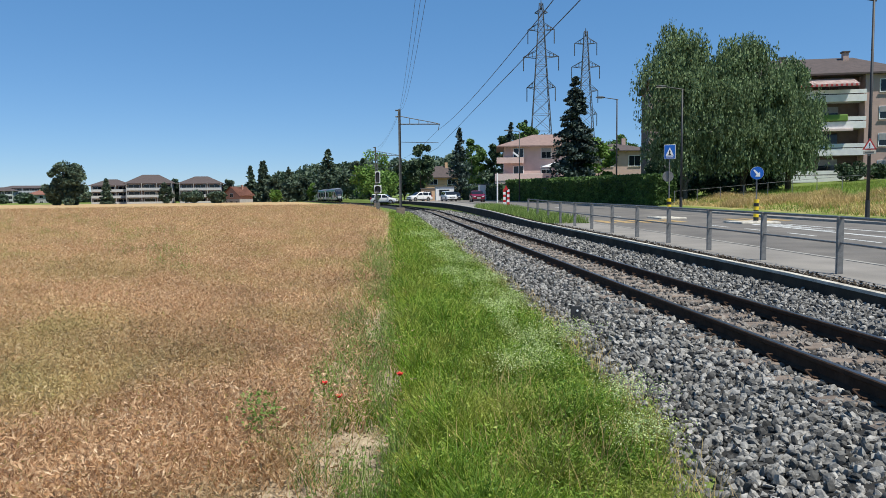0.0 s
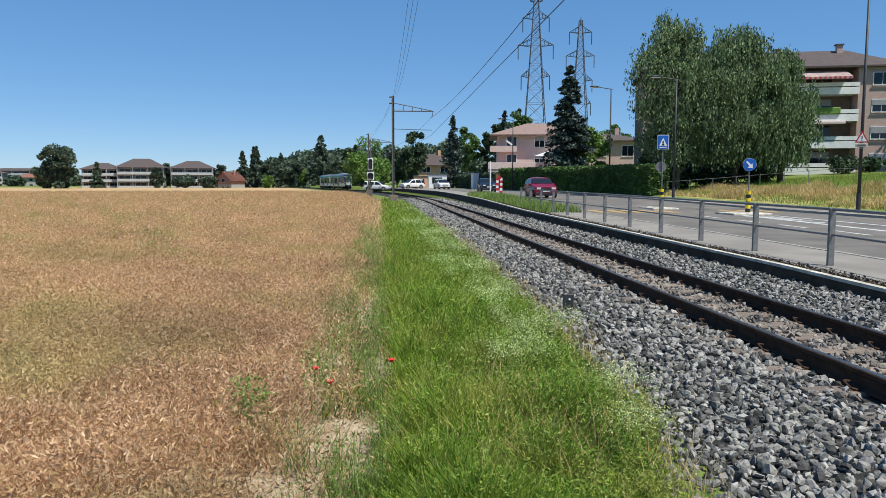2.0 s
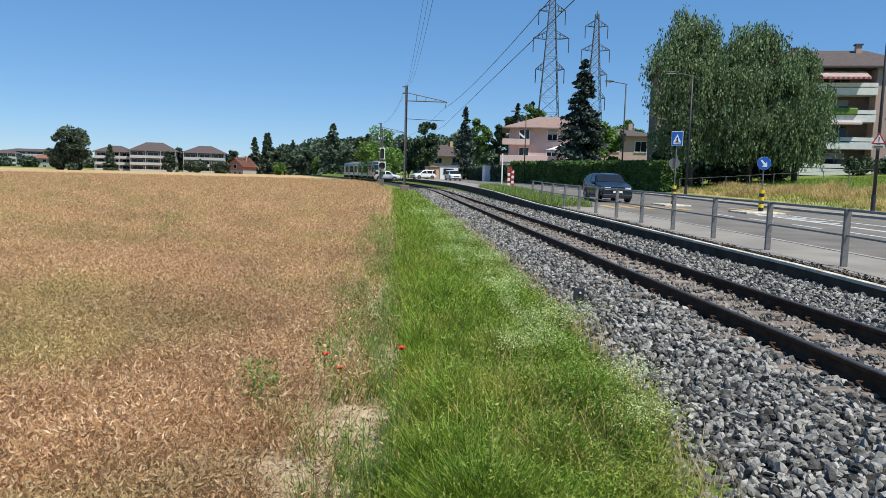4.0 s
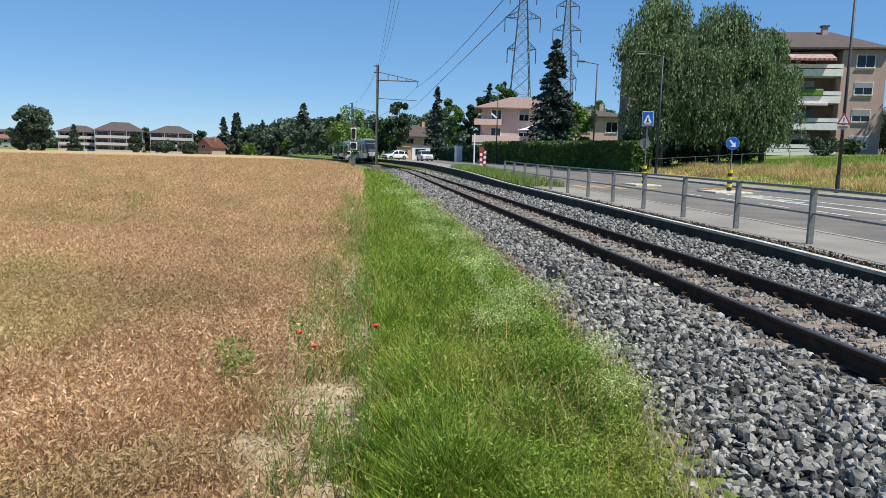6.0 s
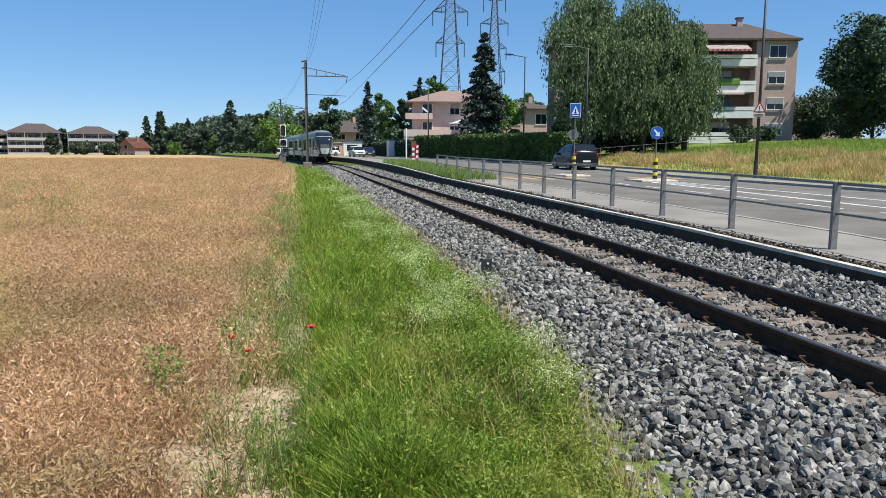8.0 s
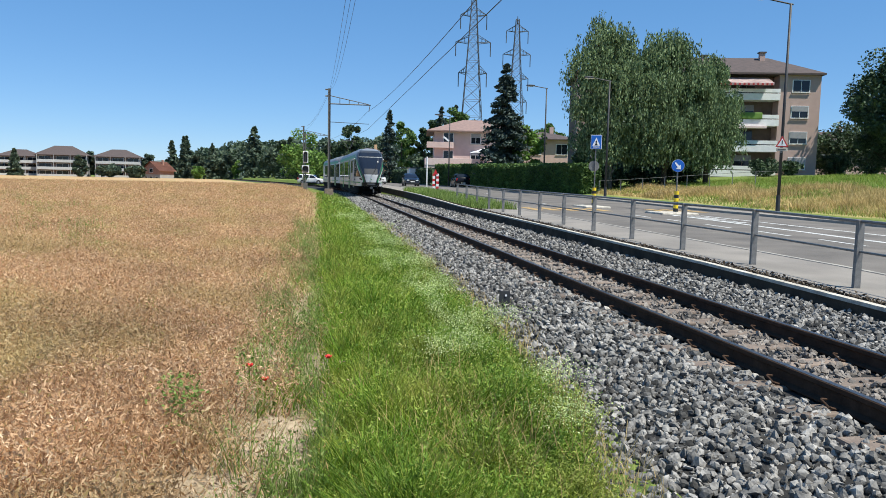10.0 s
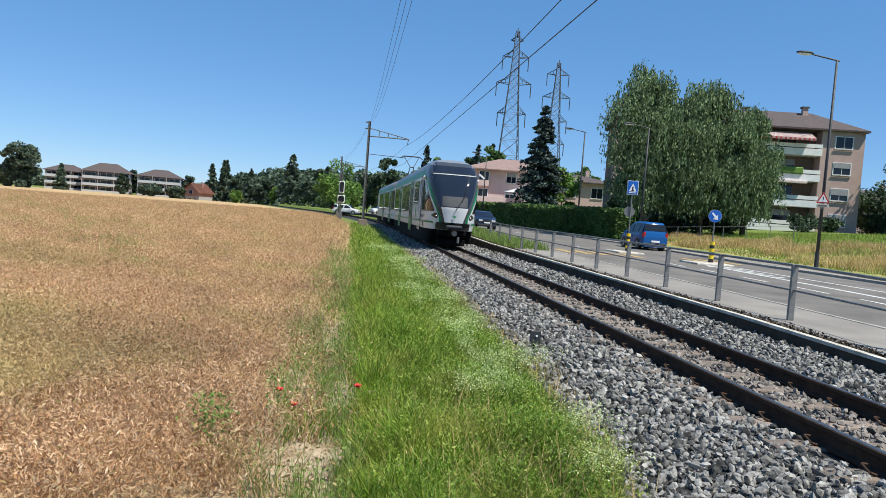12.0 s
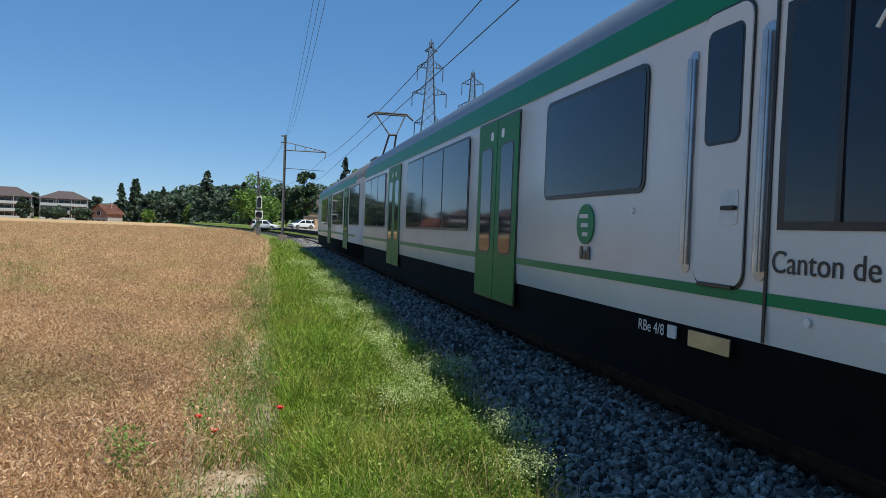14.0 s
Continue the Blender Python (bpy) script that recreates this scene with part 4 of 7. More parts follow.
def pylon(x, y, h, w, turn, arms, z0=2.0):
    o = empty("power_pylon", pose(x, y, z0, 0, 0, turn), "tall grey steel lattice power pylon with cross-arms", "pylon", "power pylons")

    def half(z):
        return w * (1 - z / h) ** 1.1 * 0.5 + 0.45

    lace = bmesh.new()
    lv = [0]
    while lv[-1] < h * 0.96:
        lv.append(lv[-1] + max(2.0, half(lv[-1]) * 1.7))
    for sx, sy in ((1, 1), (1, -1), (-1, -1), (-1, 1)):
        bm = bmesh.new()
        for a, b in zip(lv[:-1], lv[1:]):
            tube(bm, (sx * half(a), sy * half(a), a), (sx * half(b), sy * half(b), b), 0.13, 0.13, 4)
        part("leg", bm, M["pylon"], o)
    for a, b in zip(lv[:-1], lv[1:]):
        ha, hb = half(a), half(b)
        for c, d in (((1, 1), (1, -1)), ((1, -1), (-1, -1)), ((-1, -1), (-1, 1)), ((-1, 1), (1, 1))):
            tube(lace, (c[0] * ha, c[1] * ha, a), (d[0] * hb, d[1] * hb, b), 0.06, 0.06, 3)
            tube(lace, (d[0] * ha, d[1] * ha, a), (c[0] * hb, c[1] * hb, b), 0.06, 0.06, 3)
            tube(lace, (c[0] * hb, c[1] * hb, b), (d[0] * hb, d[1] * hb, b), 0.06, 0.06, 3)
    part("lacing", lace, M["pylon"], o)
    for f, L in arms:
        for sx in (-1, 1):
            z, hz = h * f, half(h * f)
            up = 1.9 if L > 3 else 1.0
            bm = bmesh.new()
            for sy in (-1, 1):
                tube(bm, (sx * hz, sy * hz, z), (sx * L, 0, z + 0.25), 0.09, 0.09, 4)
                tube(bm, (sx * hz, sy * hz, z + up), (sx * L, 0, z + 0.25), 0.08, 0.08, 4)
                for k in (0.3, 0.6):
                    xa, ya = sx * (hz + (L - hz) * k), sy * hz * (1 - k)
                    tube(bm, (xa, ya, z + 0.25 * k), (xa, ya, z + up + (0.25 - up) * k), 0.05, 0.05, 3)
            part("cross_arm", bm, M["pylon"], o)
            if L > 3:
                part("insulator", tb((sx * L, 0, z + 0.25), (sx * L, 0, z - 3.6), 0.14, 0.14, 6), M["pylon"], o)
    part("tip", tb((0, 0, h * 0.95), (0, 0, h), 0.3, 0.08, 5), M["pylon"], o)


pylon(42.2, 200, 53.0, 6.8, -8, ((0.55, 3.9), (0.707, 4.8), (0.845, 3.6), (0.93, 1.8)))
pylon(62.9, 230, 52.4, 6.6, -8, ((0.48, 3.6), (0.62, 3.9), (0.765, 4.4), (0.905, 3.5)))


# ---- trees ----
def crown_mesh(name, P, size, material, droop=0.0):
    n = len(P)
    if droop:
        V, F = flakes(P, size, -0.5)
        V = V.reshape(n, 4, 3)
        c = V.mean(1, keepdims=True)
        V = (V - c) * np.array([0.7, 0.7, 1 + droop]) + c
        V = V.reshape(-1, 3)
    else:
        V, F = flakes(P, size)
    return mesh_np(name, V, F, material)


def limbs(o, h, r, spread, bark, n=7, base=0.25):
    part("trunk", tb((0, 0, -0.3), (0, 0, h * 0.8), r, r * 0.25, 9), bark, o, smooth=True)
    for k in range(n):
        a = k * 2.4
        z = h * (base + 0.5 * k / n)
        l = spread * random.uniform(0.5, 0.8)
        part("limb", tb((0, 0, z), (math.cos(a) * l, math.sin(a) * l, z + l * 0.7), r * 0.4, r * 0.1, 6), bark, o)


def broad_tree(x, y, h, w, material, leaves=5000, size=0.22, label="green leafy tree", bark="bark", low=0.18, seed=0, category="tree", z=None):
    """A tree of many leaf clumps round its limbs, with an uneven outline."""
    g = np.random.default_rng(seed + 11)
    o = empty("tree", pose(x, y, float(ground_z(x, y)) if z is None else z), label, category, "trees")
    limbs(o, h, 0.035 * h ** 0.9 * 0.5, w * 0.5, M[bark], 7, low)
    nc = 95 if leaves > 12000 else 60 if leaves > 4000 else 26
    # clump centres over an uneven ellipsoid
    u = g.normal(size=(nc, 3))
    u /= np.linalg.norm(u, axis=1)[:, None]
    rad = g.uniform(0.55, 1.0, nc)
    c = u * rad[:, None] * np.array([w / 2, w / 2, h * (1 - low) / 2]) * g.uniform(0.8, 1.05, (nc, 1))
    c[:, 2] += h * (1 + low) / 2
    k = leaves // nc
    cr = w * (g.uniform(0.08, 0.2, nc) if nc > 60 else g.uniform(0.1, 0.2, nc))
    q = g.normal(size=(nc, k, 3))
    q /= np.linalg.norm(q, axis=2)[:, :, None]
    q *= g.uniform(0.35, 1.0, (nc, k, 1)) ** 0.6
    P = (c[:, None] + q * cr[:, None, None] * np.array([1, 1, 0.8])).reshape(-1, 3)
    P = P[P[:, 2] > h * low * 0.6]
    part("crown", crown_mesh("crown", P, g.uniform(0.6, 1.3, len(P)) * size, material), None, o)
    return o


def spruce(x, y, h, w, leaves=5000, label="dark conical spruce", material="needle", seed=0, z=None, size=0.3):
    g = np.random.default_rng(seed + 5)
    o = empty("spruce", pose(x, y, float(ground_z(x, y)) if z is None else z), label, "tree", "trees")
    part("trunk", tb((0, 0, -0.3), (0, 0, h * 0.97), 0.02 * h, 0.02, 8), M["bark"], o)
    nb = 150
    zb = np.sort(g.uniform(0.04, 0.99, nb)) * h
    a = g.uniform(0, 2 * np.pi, nb)
    L = (w / 2) * (1 - zb / h) ** 0.85 * g.uniform(0.7, 1.15, nb) + 0.1
    k = leaves // nb
    t = g.uniform(0.1, 1, (nb, k))
    P = np.stack([np.cos(a)[:, None] * L[:, None] * t, np.sin(a)[:, None] * L[:, None] * t, zb[:, None] - 0.25 * L[:, None] * t], 2)
    P += g.normal(0, 1, P.shape) * np.array([0.09, 0.09, 0.05]) * (L[:, None, None] + 0.4)
    P = P.reshape(-1, 3)
    part("crown", crown_mesh("crown", P, g.uniform(0.6, 1.3, len(P)) * size, M[material]), None, o)
    return o


# birches before the flats
def birch(x, y, lobes, label, seed, bark="bark_pale", strands=2300):
    """A weeping birch: limbs to each lobe of the crown, strands of small leaves hanging from it, and uneven gaps between."""
    g = np.random.default_rng(seed)
    z0 = float(ground_z(x, y))
    o = empty("birch", pose(x, y, z0), label, "tree", "trees")
    L = np.array(lobes) - np.array([x, y, z0, 0, 0])
    h = L[:, 2].max() + 1.0
    part("trunk", tb((0, 0, -0.3), (0.15, 0, h * 0.85), 0.26, 0.06, 9), M[bark], o, smooth=True)
    for lx, ly, lz, lr, lh in L:
        part("limb", tb((0.03, 0, max(1.2, lz - 2.6)), (lx, ly, lz + 0.4 * lh), 0.1, 0.025, 6), M[bark], o)
    w = L[:, 3] * L[:, 4]
    P, S = [], []
    for (lx, ly, lz, lr, lh), k in zip(L, (strands * w / w.sum()).astype(int)):
        u = g.normal(size=(k, 3))
        u[:, 2] = np.abs(u[:, 2]) - 0.35
        u /= np.linalg.norm(u, axis=1)[:, None]
        # the strands gather in bundles, so that dark gaps open between them
        seeds = g.normal(size=(22, 3))
        seeds[:, 2] = np.abs(seeds[:, 2]) - 0.3
        seeds /= np.linalg.norm(seeds, axis=1)[:, None]
        u = 0.45 * u + 0.75 * seeds[g.integers(0, 22, k)]
        top = np.array([lx, ly, lz]) + u * g.uniform(0.75, 1.08, (k, 1)) * np.array([lr, lr, lh])
        length = g.uniform(0.5, 2.1, k)
        t = g.uniform(0, 1, (k, 15))
        q = top[:, None] + np.stack([u[:, 0:1] * 0.3 * t, u[:, 1:2] * 0.3 * t, -length[:, None] * t ** 1.2], 2) + g.normal(0, 0.09, (k, 15, 3))
        P.append(q.reshape(-1, 3))
        S.append(g.uniform(0.07, 0.15, k * 15))
        m = 620
        v = g.normal(size=(m, 3))
        v /= np.linalg.norm(v, axis=1)[:, None]
        P.append(np.array([lx, ly, lz - 0.3]) + v * g.uniform(0.2, 0.72, (m, 1)) * np.array([lr, lr, lh]))
        S.append(g.uniform(0.14, 0.26, m))
    P, S = np.concatenate(P), np.concatenate(S)
    ok = P[:, 2] > 0.9
    part("crown", crown_mesh("crown", P[ok], S[ok], M["leaf_birch"], 0.5), None, o)
    return o


birch(25.0, 60.0, [(23.9, 60, 13.4, 1.8, 2.5), (25.3, 59.6, 13.1, 1.5, 2.3), (22.9, 59.6, 11.0, 2.0, 2.6), (25.6, 58.8, 10.2, 2.4, 2.8), (22.9, 59.4, 8.2, 1.8, 2.4), (25.3, 58.6, 7.0, 2.4, 2.8), (23.7, 60.6, 6.0, 1.8, 2.2), (27.0, 59.4, 11.4, 1.4, 1.9), (24.4, 59.2, 4.9, 1.9, 1.7), (26.6, 59.2, 4.8, 1.6, 1.7)],
      "tall weeping birch with grey-green hanging leaves", 21)
birch(29.6, 59.0, [(28.4, 59, 12.5, 1.7, 2.1), (30.3, 59, 12.9, 1.6, 2.0), (27.9, 58.6, 9.3, 2.4, 2.8), (30.9, 58.6, 9.6, 2.4, 2.8), (29.0, 58.3, 6.4, 2.5, 2.7), (31.1, 58.1, 6.5, 2.3, 2.6), (28.6, 58.6, 4.7, 1.8, 1.6), (30.6, 58.4, 4.8, 1.8, 1.5)],
      "weeping birch with a broad hanging crown", 22, "bark")
birch(33.2, 58.4, [(33.4, 58.5, 11.3, 1.1, 1.7), (32.2, 58.5, 10.4, 1.6, 2.2), (33.9, 58.3, 8.3, 1.7, 2.4), (32.7, 58.0, 7.0, 2.0, 2.6), (34.2, 58.0, 5.9, 1.5, 2.1), (33.2, 58.0, 4.6, 1.7, 1.4)],
      "lower birch with hanging branches beside the flats", 23, "bark", 1700)
spruce(21.8, 84.0, 14.7, 8.0, 26000, "dark blue-green spruce behind the hedge", "needle", 1, 0.8, 0.24)
# dark shrubs added to stand for the deep shade under the birches
for i, (x, y, h, w) in enumerate(((25.6, 63.5, 2.6, 5.0), (29.4, 63.0, 2.4, 5.0), (33.0, 62.5, 2.2, 4.4))):
    broad_tree(x, y, h, w, M["leaf_dark"], 4200, 0.16, "dark shrub added for the shade under the birches", "bark", 0.0, 70 + i, category="shrub")
broad_tree(24.6, 84.0, 7.0, 5.0, M["leaf_light"], 4000, 0.22, "light green bush beside the spruce", "bark", 0.05, 8)
broad_tree(28.5, 72, 5.0, 5.0, M["leaf_dark"], 4000, 0.22, "dark dense shrub behind the hedge", "bark", 0.02, 9, category="shrub")
broad_tree(33.0, 78, 5.5, 6.0, M["leaf_dark"], 4000, 0.22, "dark dense shrub behind the hedge", "bark", 0.02, 19, category="shrub")
# dark trees beyond the flats
broad_tree(60.5, 78.0, 6.0, 7.0, M["leaf_dark"], 6000, 0.2, "dark shrubbery behind the flats", "bark", 0.0, 14, category="shrub")
broad_tree(67.0, 80.0, 6.5, 9.0, M["leaf_dark"], 6000, 0.2, "dark shrubbery behind the flats", "bark", 0.0, 15, category="shrub")
broad_tree(59.8, 67.0, 13.0, 10.0, M["leaf_dark"], 30000, 0.2, "tall dark pine beside the flats", "bark", 0.0, 10)
broad_tree(67.5, 66.0, 17.5, 11.0, M["leaf_dark"], 34000, 0.22, "tall dark pine beside the flats", "bark", 0.0, 12)
for i, (x, y, h, w) in enumerate(((46.6, 69.8, 1.9, 3.6), (49.4, 70.2, 1.6, 2.6), (56.5, 72, 2.4, 2.6))):
    broad_tree(x, y, h, w, M["leaf_dark"], 2400, 0.15, "low reddish-green shrub before the flats", "bark", 0.02, 20 + i, category="shrub")


def hedge():
    g = np.random.default_rng(3)
    o = empty("hedge", None, "long clipped dark green hedge beside the road", "hedge")
    a, b = np.array([21.4, 57.0]), np.array([16.4, 101.0])
    n = 30000
    t = g.uniform(0, 1, n) ** 1.3
    base = a[None] + (b - a)[None] * t[:, None]
    nrm = np.array([b[1] - a[1], -(b[0] - a[0])]) / np.linalg.norm(b - a)
    top = np.interp(t, [0, 1], [3.25, 3.75]) + g.normal(0, 0.05, n)
    bot = np.interp(t, [0, 1], [0.9, 1.1])
    side = g.uniform(0, 1, n)
    off = np.where(side < 0.55, -0.1 + g.normal(0, 0.08, n), g.uniform(-0.1, 1.6, n))
    z = np.where(side < 0.55, bot + (top - bot) * g.uniform(0, 1, n), top)
    P = np.stack([base[:, 0] + nrm[0] * off, base[:, 1] + nrm[1] * off, z], 1)
    e = n // 12
    P[:e] = np.stack([np.full(e, 21.4) + g.uniform(-0.1, 1.6, e), np.full(e, 57.0) + g.normal(0, 0.08, e), g.uniform(0.9, 3.25, e)], 1)
    part("leaves", crown_mesh("leaves", P, g.uniform(0.06, 0.13, n) * (1 + t), M["leaf"]), None, o)
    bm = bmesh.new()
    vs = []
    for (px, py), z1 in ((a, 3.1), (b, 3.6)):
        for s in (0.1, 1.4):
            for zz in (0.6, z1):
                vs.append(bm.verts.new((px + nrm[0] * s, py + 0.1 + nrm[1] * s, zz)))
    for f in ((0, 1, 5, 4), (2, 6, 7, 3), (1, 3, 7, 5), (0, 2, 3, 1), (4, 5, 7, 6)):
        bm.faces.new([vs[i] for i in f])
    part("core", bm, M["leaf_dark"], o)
    # the nearer, lower run past the crossing
    o2 = empty("hedge", None, "dark clipped hedge further along the road", "hedge")
    n = 9000
    y = g.uniform(104, 150, n)
    P = np.stack([16.2 + (y - 104) * -0.02 + g.normal(0, 0.1, n), y, 0.9 + g.uniform(0, 2.5, n)], 1)
    part("leaves", crown_mesh("leaves", P, g.uniform(0.15, 0.3, n), M["leaf_dark"]), None, o2)
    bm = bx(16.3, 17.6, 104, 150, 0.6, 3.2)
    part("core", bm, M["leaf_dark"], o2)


hedge()

# the far row of trees round the crossing and behind the field
FAR = [  # x, y, height, width, kind
    (-2.5, 150, 12.0, 10.5, "leaf_light"), (6.5, 152, 12.5, 7, "leaf_dark"), (3.2, 160, 9, 8, "leaf_dark"), (14.5, 150, 15, 4.6, "needle"), (18.8, 165, 14.5, 7, "leaf"),
    (24.0, 165, 13, 5, "leaf_dark"), (27, 160, 16, 5, "needle"), (29.0, 180, 17, 6, "leaf_dark"), (36, 190, 19, 5.5, "needle"), (33, 175, 18, 7, "leaf"), (45, 200, 17, 9, "leaf"),
    (51, 190, 15, 8, "leaf_dark"), (55, 170, 13, 8, "leaf"),
    (-108, 250, 15.5, 13, "leaf_dark"), (-106, 252, 12, 11, "leaf_dark"), (-111, 252, 10, 10, "leaf_dark"), (-107.6, 285, 9.5, 3.8, "needle"), (-87.8, 292, 8, 5, "leaf_dark"), (-76, 286, 4.6, 9, "leaf"), (-66, 284, 4.2, 7, "leaf"),
    (-60, 320, 15.5, 6, "needle"), (-55, 325, 18, 6, "needle"), (-53.5, 310, 17, 4.5, "needle"), (-48, 305, 12, 8, "leaf"), (-41, 300, 14, 6, "needle"), (-45, 290, 5, 5, "leaf_light"),
    (-35, 300, 10, 8, "leaf_dark"), (-31, 296, 7, 4, "leaf_light"), (-26, 300, 11, 9, "leaf_dark"), (-24, 290, 20, 11, "needle"), (-18, 280, 12, 9, "leaf_dark"), (-12, 275, 14, 8, "leaf"),
    (-9, 250, 14, 7, "needle"), (-5, 240, 12, 7, "leaf_dark"), (-15, 255, 10, 8, "leaf_dark"), (-146, 330, 5.0, 8, "leaf_dark"), (-166, 345, 4.5, 9, "leaf_dark"), (-181, 352, 4.0, 8, "leaf_dark"), (-88, 312, 10, 9, "leaf_dark"), (-66.5, 305, 9, 7, "leaf"), (-115, 318, 7, 9, "leaf"), (-3, 200, 8, 9, "leaf_dark"), (8, 190, 8, 9, "leaf"), (-1.5, 128, 3.2, 3.0, "leaf_light"),
]
for i, (x, y, h, w, kind) in enumerate(FAR):
    s = 0.0022 * y
    if kind == "needle":
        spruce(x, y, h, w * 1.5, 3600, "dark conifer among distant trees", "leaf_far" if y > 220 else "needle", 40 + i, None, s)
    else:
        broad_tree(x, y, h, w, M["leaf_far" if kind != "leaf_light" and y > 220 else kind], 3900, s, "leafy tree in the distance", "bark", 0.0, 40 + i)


def woods():
    g = np.random.default_rng(9)
    n = 90000
    x = g.uniform(-420, 330, n)
    y = g.uniform(380, 430, n)
    top = 9 + 7 * np.array([noise.noise((a * 0.02, 1.0, 0)) for a in x]) + 5 * np.array([noise.noise((a * 0.13, 5.0, 0)) for a in x]) + 10 * np.exp(-((x + 10) / 60) ** 2) + 7 * np.exp(-((x - 120) / 70) ** 2)
    top = np.where(x < -66, np.clip(top * 0.5, 2.5, 7.5), top)
    z = ground_z(x, y) + np.maximum(1.5, top) * g.uniform(0.0, 1, n) ** 0.6
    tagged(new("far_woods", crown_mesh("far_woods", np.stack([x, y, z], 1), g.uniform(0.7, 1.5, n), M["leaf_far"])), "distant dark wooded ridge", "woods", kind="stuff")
    xs = np.linspace(-900, 900, 160)
    V, F = [], []
    for i, a in enumerate(xs):
        hgt = 15 + 14 * noise.noise((a * 0.006, 2.0, 0)) + 5 * noise.noise((a * 0.05, 8.0, 0)) + 16 * math.exp(-((a + 30) / 110) ** 2)
        V += [(a, 900, 0), (a, 930, hgt), (a, 1000, 0)]
        if i:
            k = 3 * i
            F += [(k - 3, k, k + 1, k - 2), (k - 2, k + 1, k + 2, k - 1)]
    # blue-grey green carries the haze over the far hill
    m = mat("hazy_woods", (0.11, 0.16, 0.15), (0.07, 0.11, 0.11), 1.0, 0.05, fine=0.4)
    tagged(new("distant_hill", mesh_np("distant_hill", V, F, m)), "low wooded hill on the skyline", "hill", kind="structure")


woods()

# ---- buildings ----
M.update(
    render_tan=mat("tan_render", (0.46, 0.33, 0.29), (0.4, 0.285, 0.25), 0.9, 1.2, bump=0.2),
    render_pink=mat("pink_render", (0.6, 0.45, 0.41), (0.52, 0.39, 0.35), 0.9, 1.2, bump=0.2),
    render_orange=mat("orange_render", (0.55, 0.36, 0.22), (0.48, 0.31, 0.19), 0.9, 1.2, bump=0.2),
    render_pale=mat("pale_render", (0.33, 0.325, 0.31), (0.27, 0.265, 0.255), 0.9, 1.2, bump=0.2),
    render_brick=mat("brick_render", (0.36, 0.2, 0.15), (0.3, 0.16, 0.12), 0.9, 1.2, bump=0.2),
    balcony_far=mat("grey_balcony", (0.42, 0.43, 0.43), (0.35, 0.36, 0.36), 0.7, 2.0),
    tile=mat("roof_tiles", (0.09, 0.066, 0.062), (0.058, 0.045, 0.043), 0.9, 2.0, bump=0.5),
    tile_red=mat("red_roof_tiles", (0.24, 0.1, 0.07), (0.16, 0.075, 0.055), 0.9, 2.0, bump=0.5),
    tile_pink=mat("faded_roof_tiles", (0.27, 0.18, 0.155), (0.19, 0.13, 0.115), 0.9, 2.0, bump=0.5),
    balcony=mat("balcony_panel", (0.74, 0.74, 0.72), (0.62, 0.62, 0.61), 0.7, 2.0),
    # dark brown that puts the loggias' shade into the wall colour
    recess=mat("recess_shade", (0.17, 0.12, 0.1), (0.12, 0.085, 0.07), 0.9, 2.0),
    shutter=mat("grey_shutter", (0.3, 0.3, 0.31), (0.24, 0.24, 0.25), 0.7, 3.0),
    awning=mat("awning_cloth", (0.62, 0.5, 0.47), (0.55, 0.42, 0.4), 0.8, 6.0),
    fabric_red=mat("red_cloth", (0.5, 0.06, 0.06), (0.4, 0.05, 0.05), 0.8, 6.0),
)


def hip_roof(o, x0, x1, y0, y1, z, h, over, material, inset=None):
    x0, x1, y0, y1 = x0 - over, x1 + over, y0 - over, y1 + over
    inset = inset if inset is not None else (y1 - y0) / 2
    bm = bmesh.new()
    lo = [bm.verts.new(p) for p in ((x0, y0, z - 0.18), (x1, y0, z - 0.18), (x1, y1, z - 0.18), (x0, y1, z - 0.18))]
    v = [bm.verts.new(p) for p in ((x0, y0, z), (x1, y0, z), (x1, y1, z), (x0, y1, z))]
    ym = (y0 + y1) / 2
    r = [bm.verts.new((min(x0 + inset, (x0 + x1) / 2 - 0.1), ym, z + h)), bm.verts.new((max(x1 - inset, (x0 + x1) / 2 + 0.1), ym, z + h))]
    for i in range(4):
        bm.faces.new((lo[i], lo[(i + 1) % 4], v[(i + 1) % 4], v[i]))
    bm.faces.new(lo[::-1])
    bm.faces.new((v[0], v[1], r[1], r[0])), bm.faces.new((v[1], v[2], r[1])), bm.faces.new((v[2], v[3], r[0], r[1])), bm.faces.new((v[3], v[0], r[0]))
    return part("roof", bm, material, o)


def window(o, x, y, z, w, h, name="window", blind=0.0, frame_m="white"):
    """A window on a wall that faces -y: frame, two panes, sill and perhaps a half-lowered shutter."""
    p = part(name, bx(x - w / 2 - 0.07, x + w / 2 + 0.07, y - 0.05, y + 0.02, z - 0.07, z + h + 0.07), M[frame_m], o)
    for k in range(2):
        part("pane", bx(x - w / 2 + k * w / 2 + 0.03, x + (k - 1) * w / 2 + w / 2 - 0.03, y - 0.062, y - 0.052, z, z + h), M["glass"], p)
    part("sill", bx(x - w / 2 - 0.12, x + w / 2 + 0.12, y - 0.16, y - 0.06, z - 0.16, z - 0.08), M["cap"], p)
    if blind:
        part("shutter", bx(x - w / 2, x + w / 2, y - 0.09, y - 0.066, z + h * (1 - blind), z + h + 0.02), M["shutter"], p, "half-lowered grey shutter")
    return p


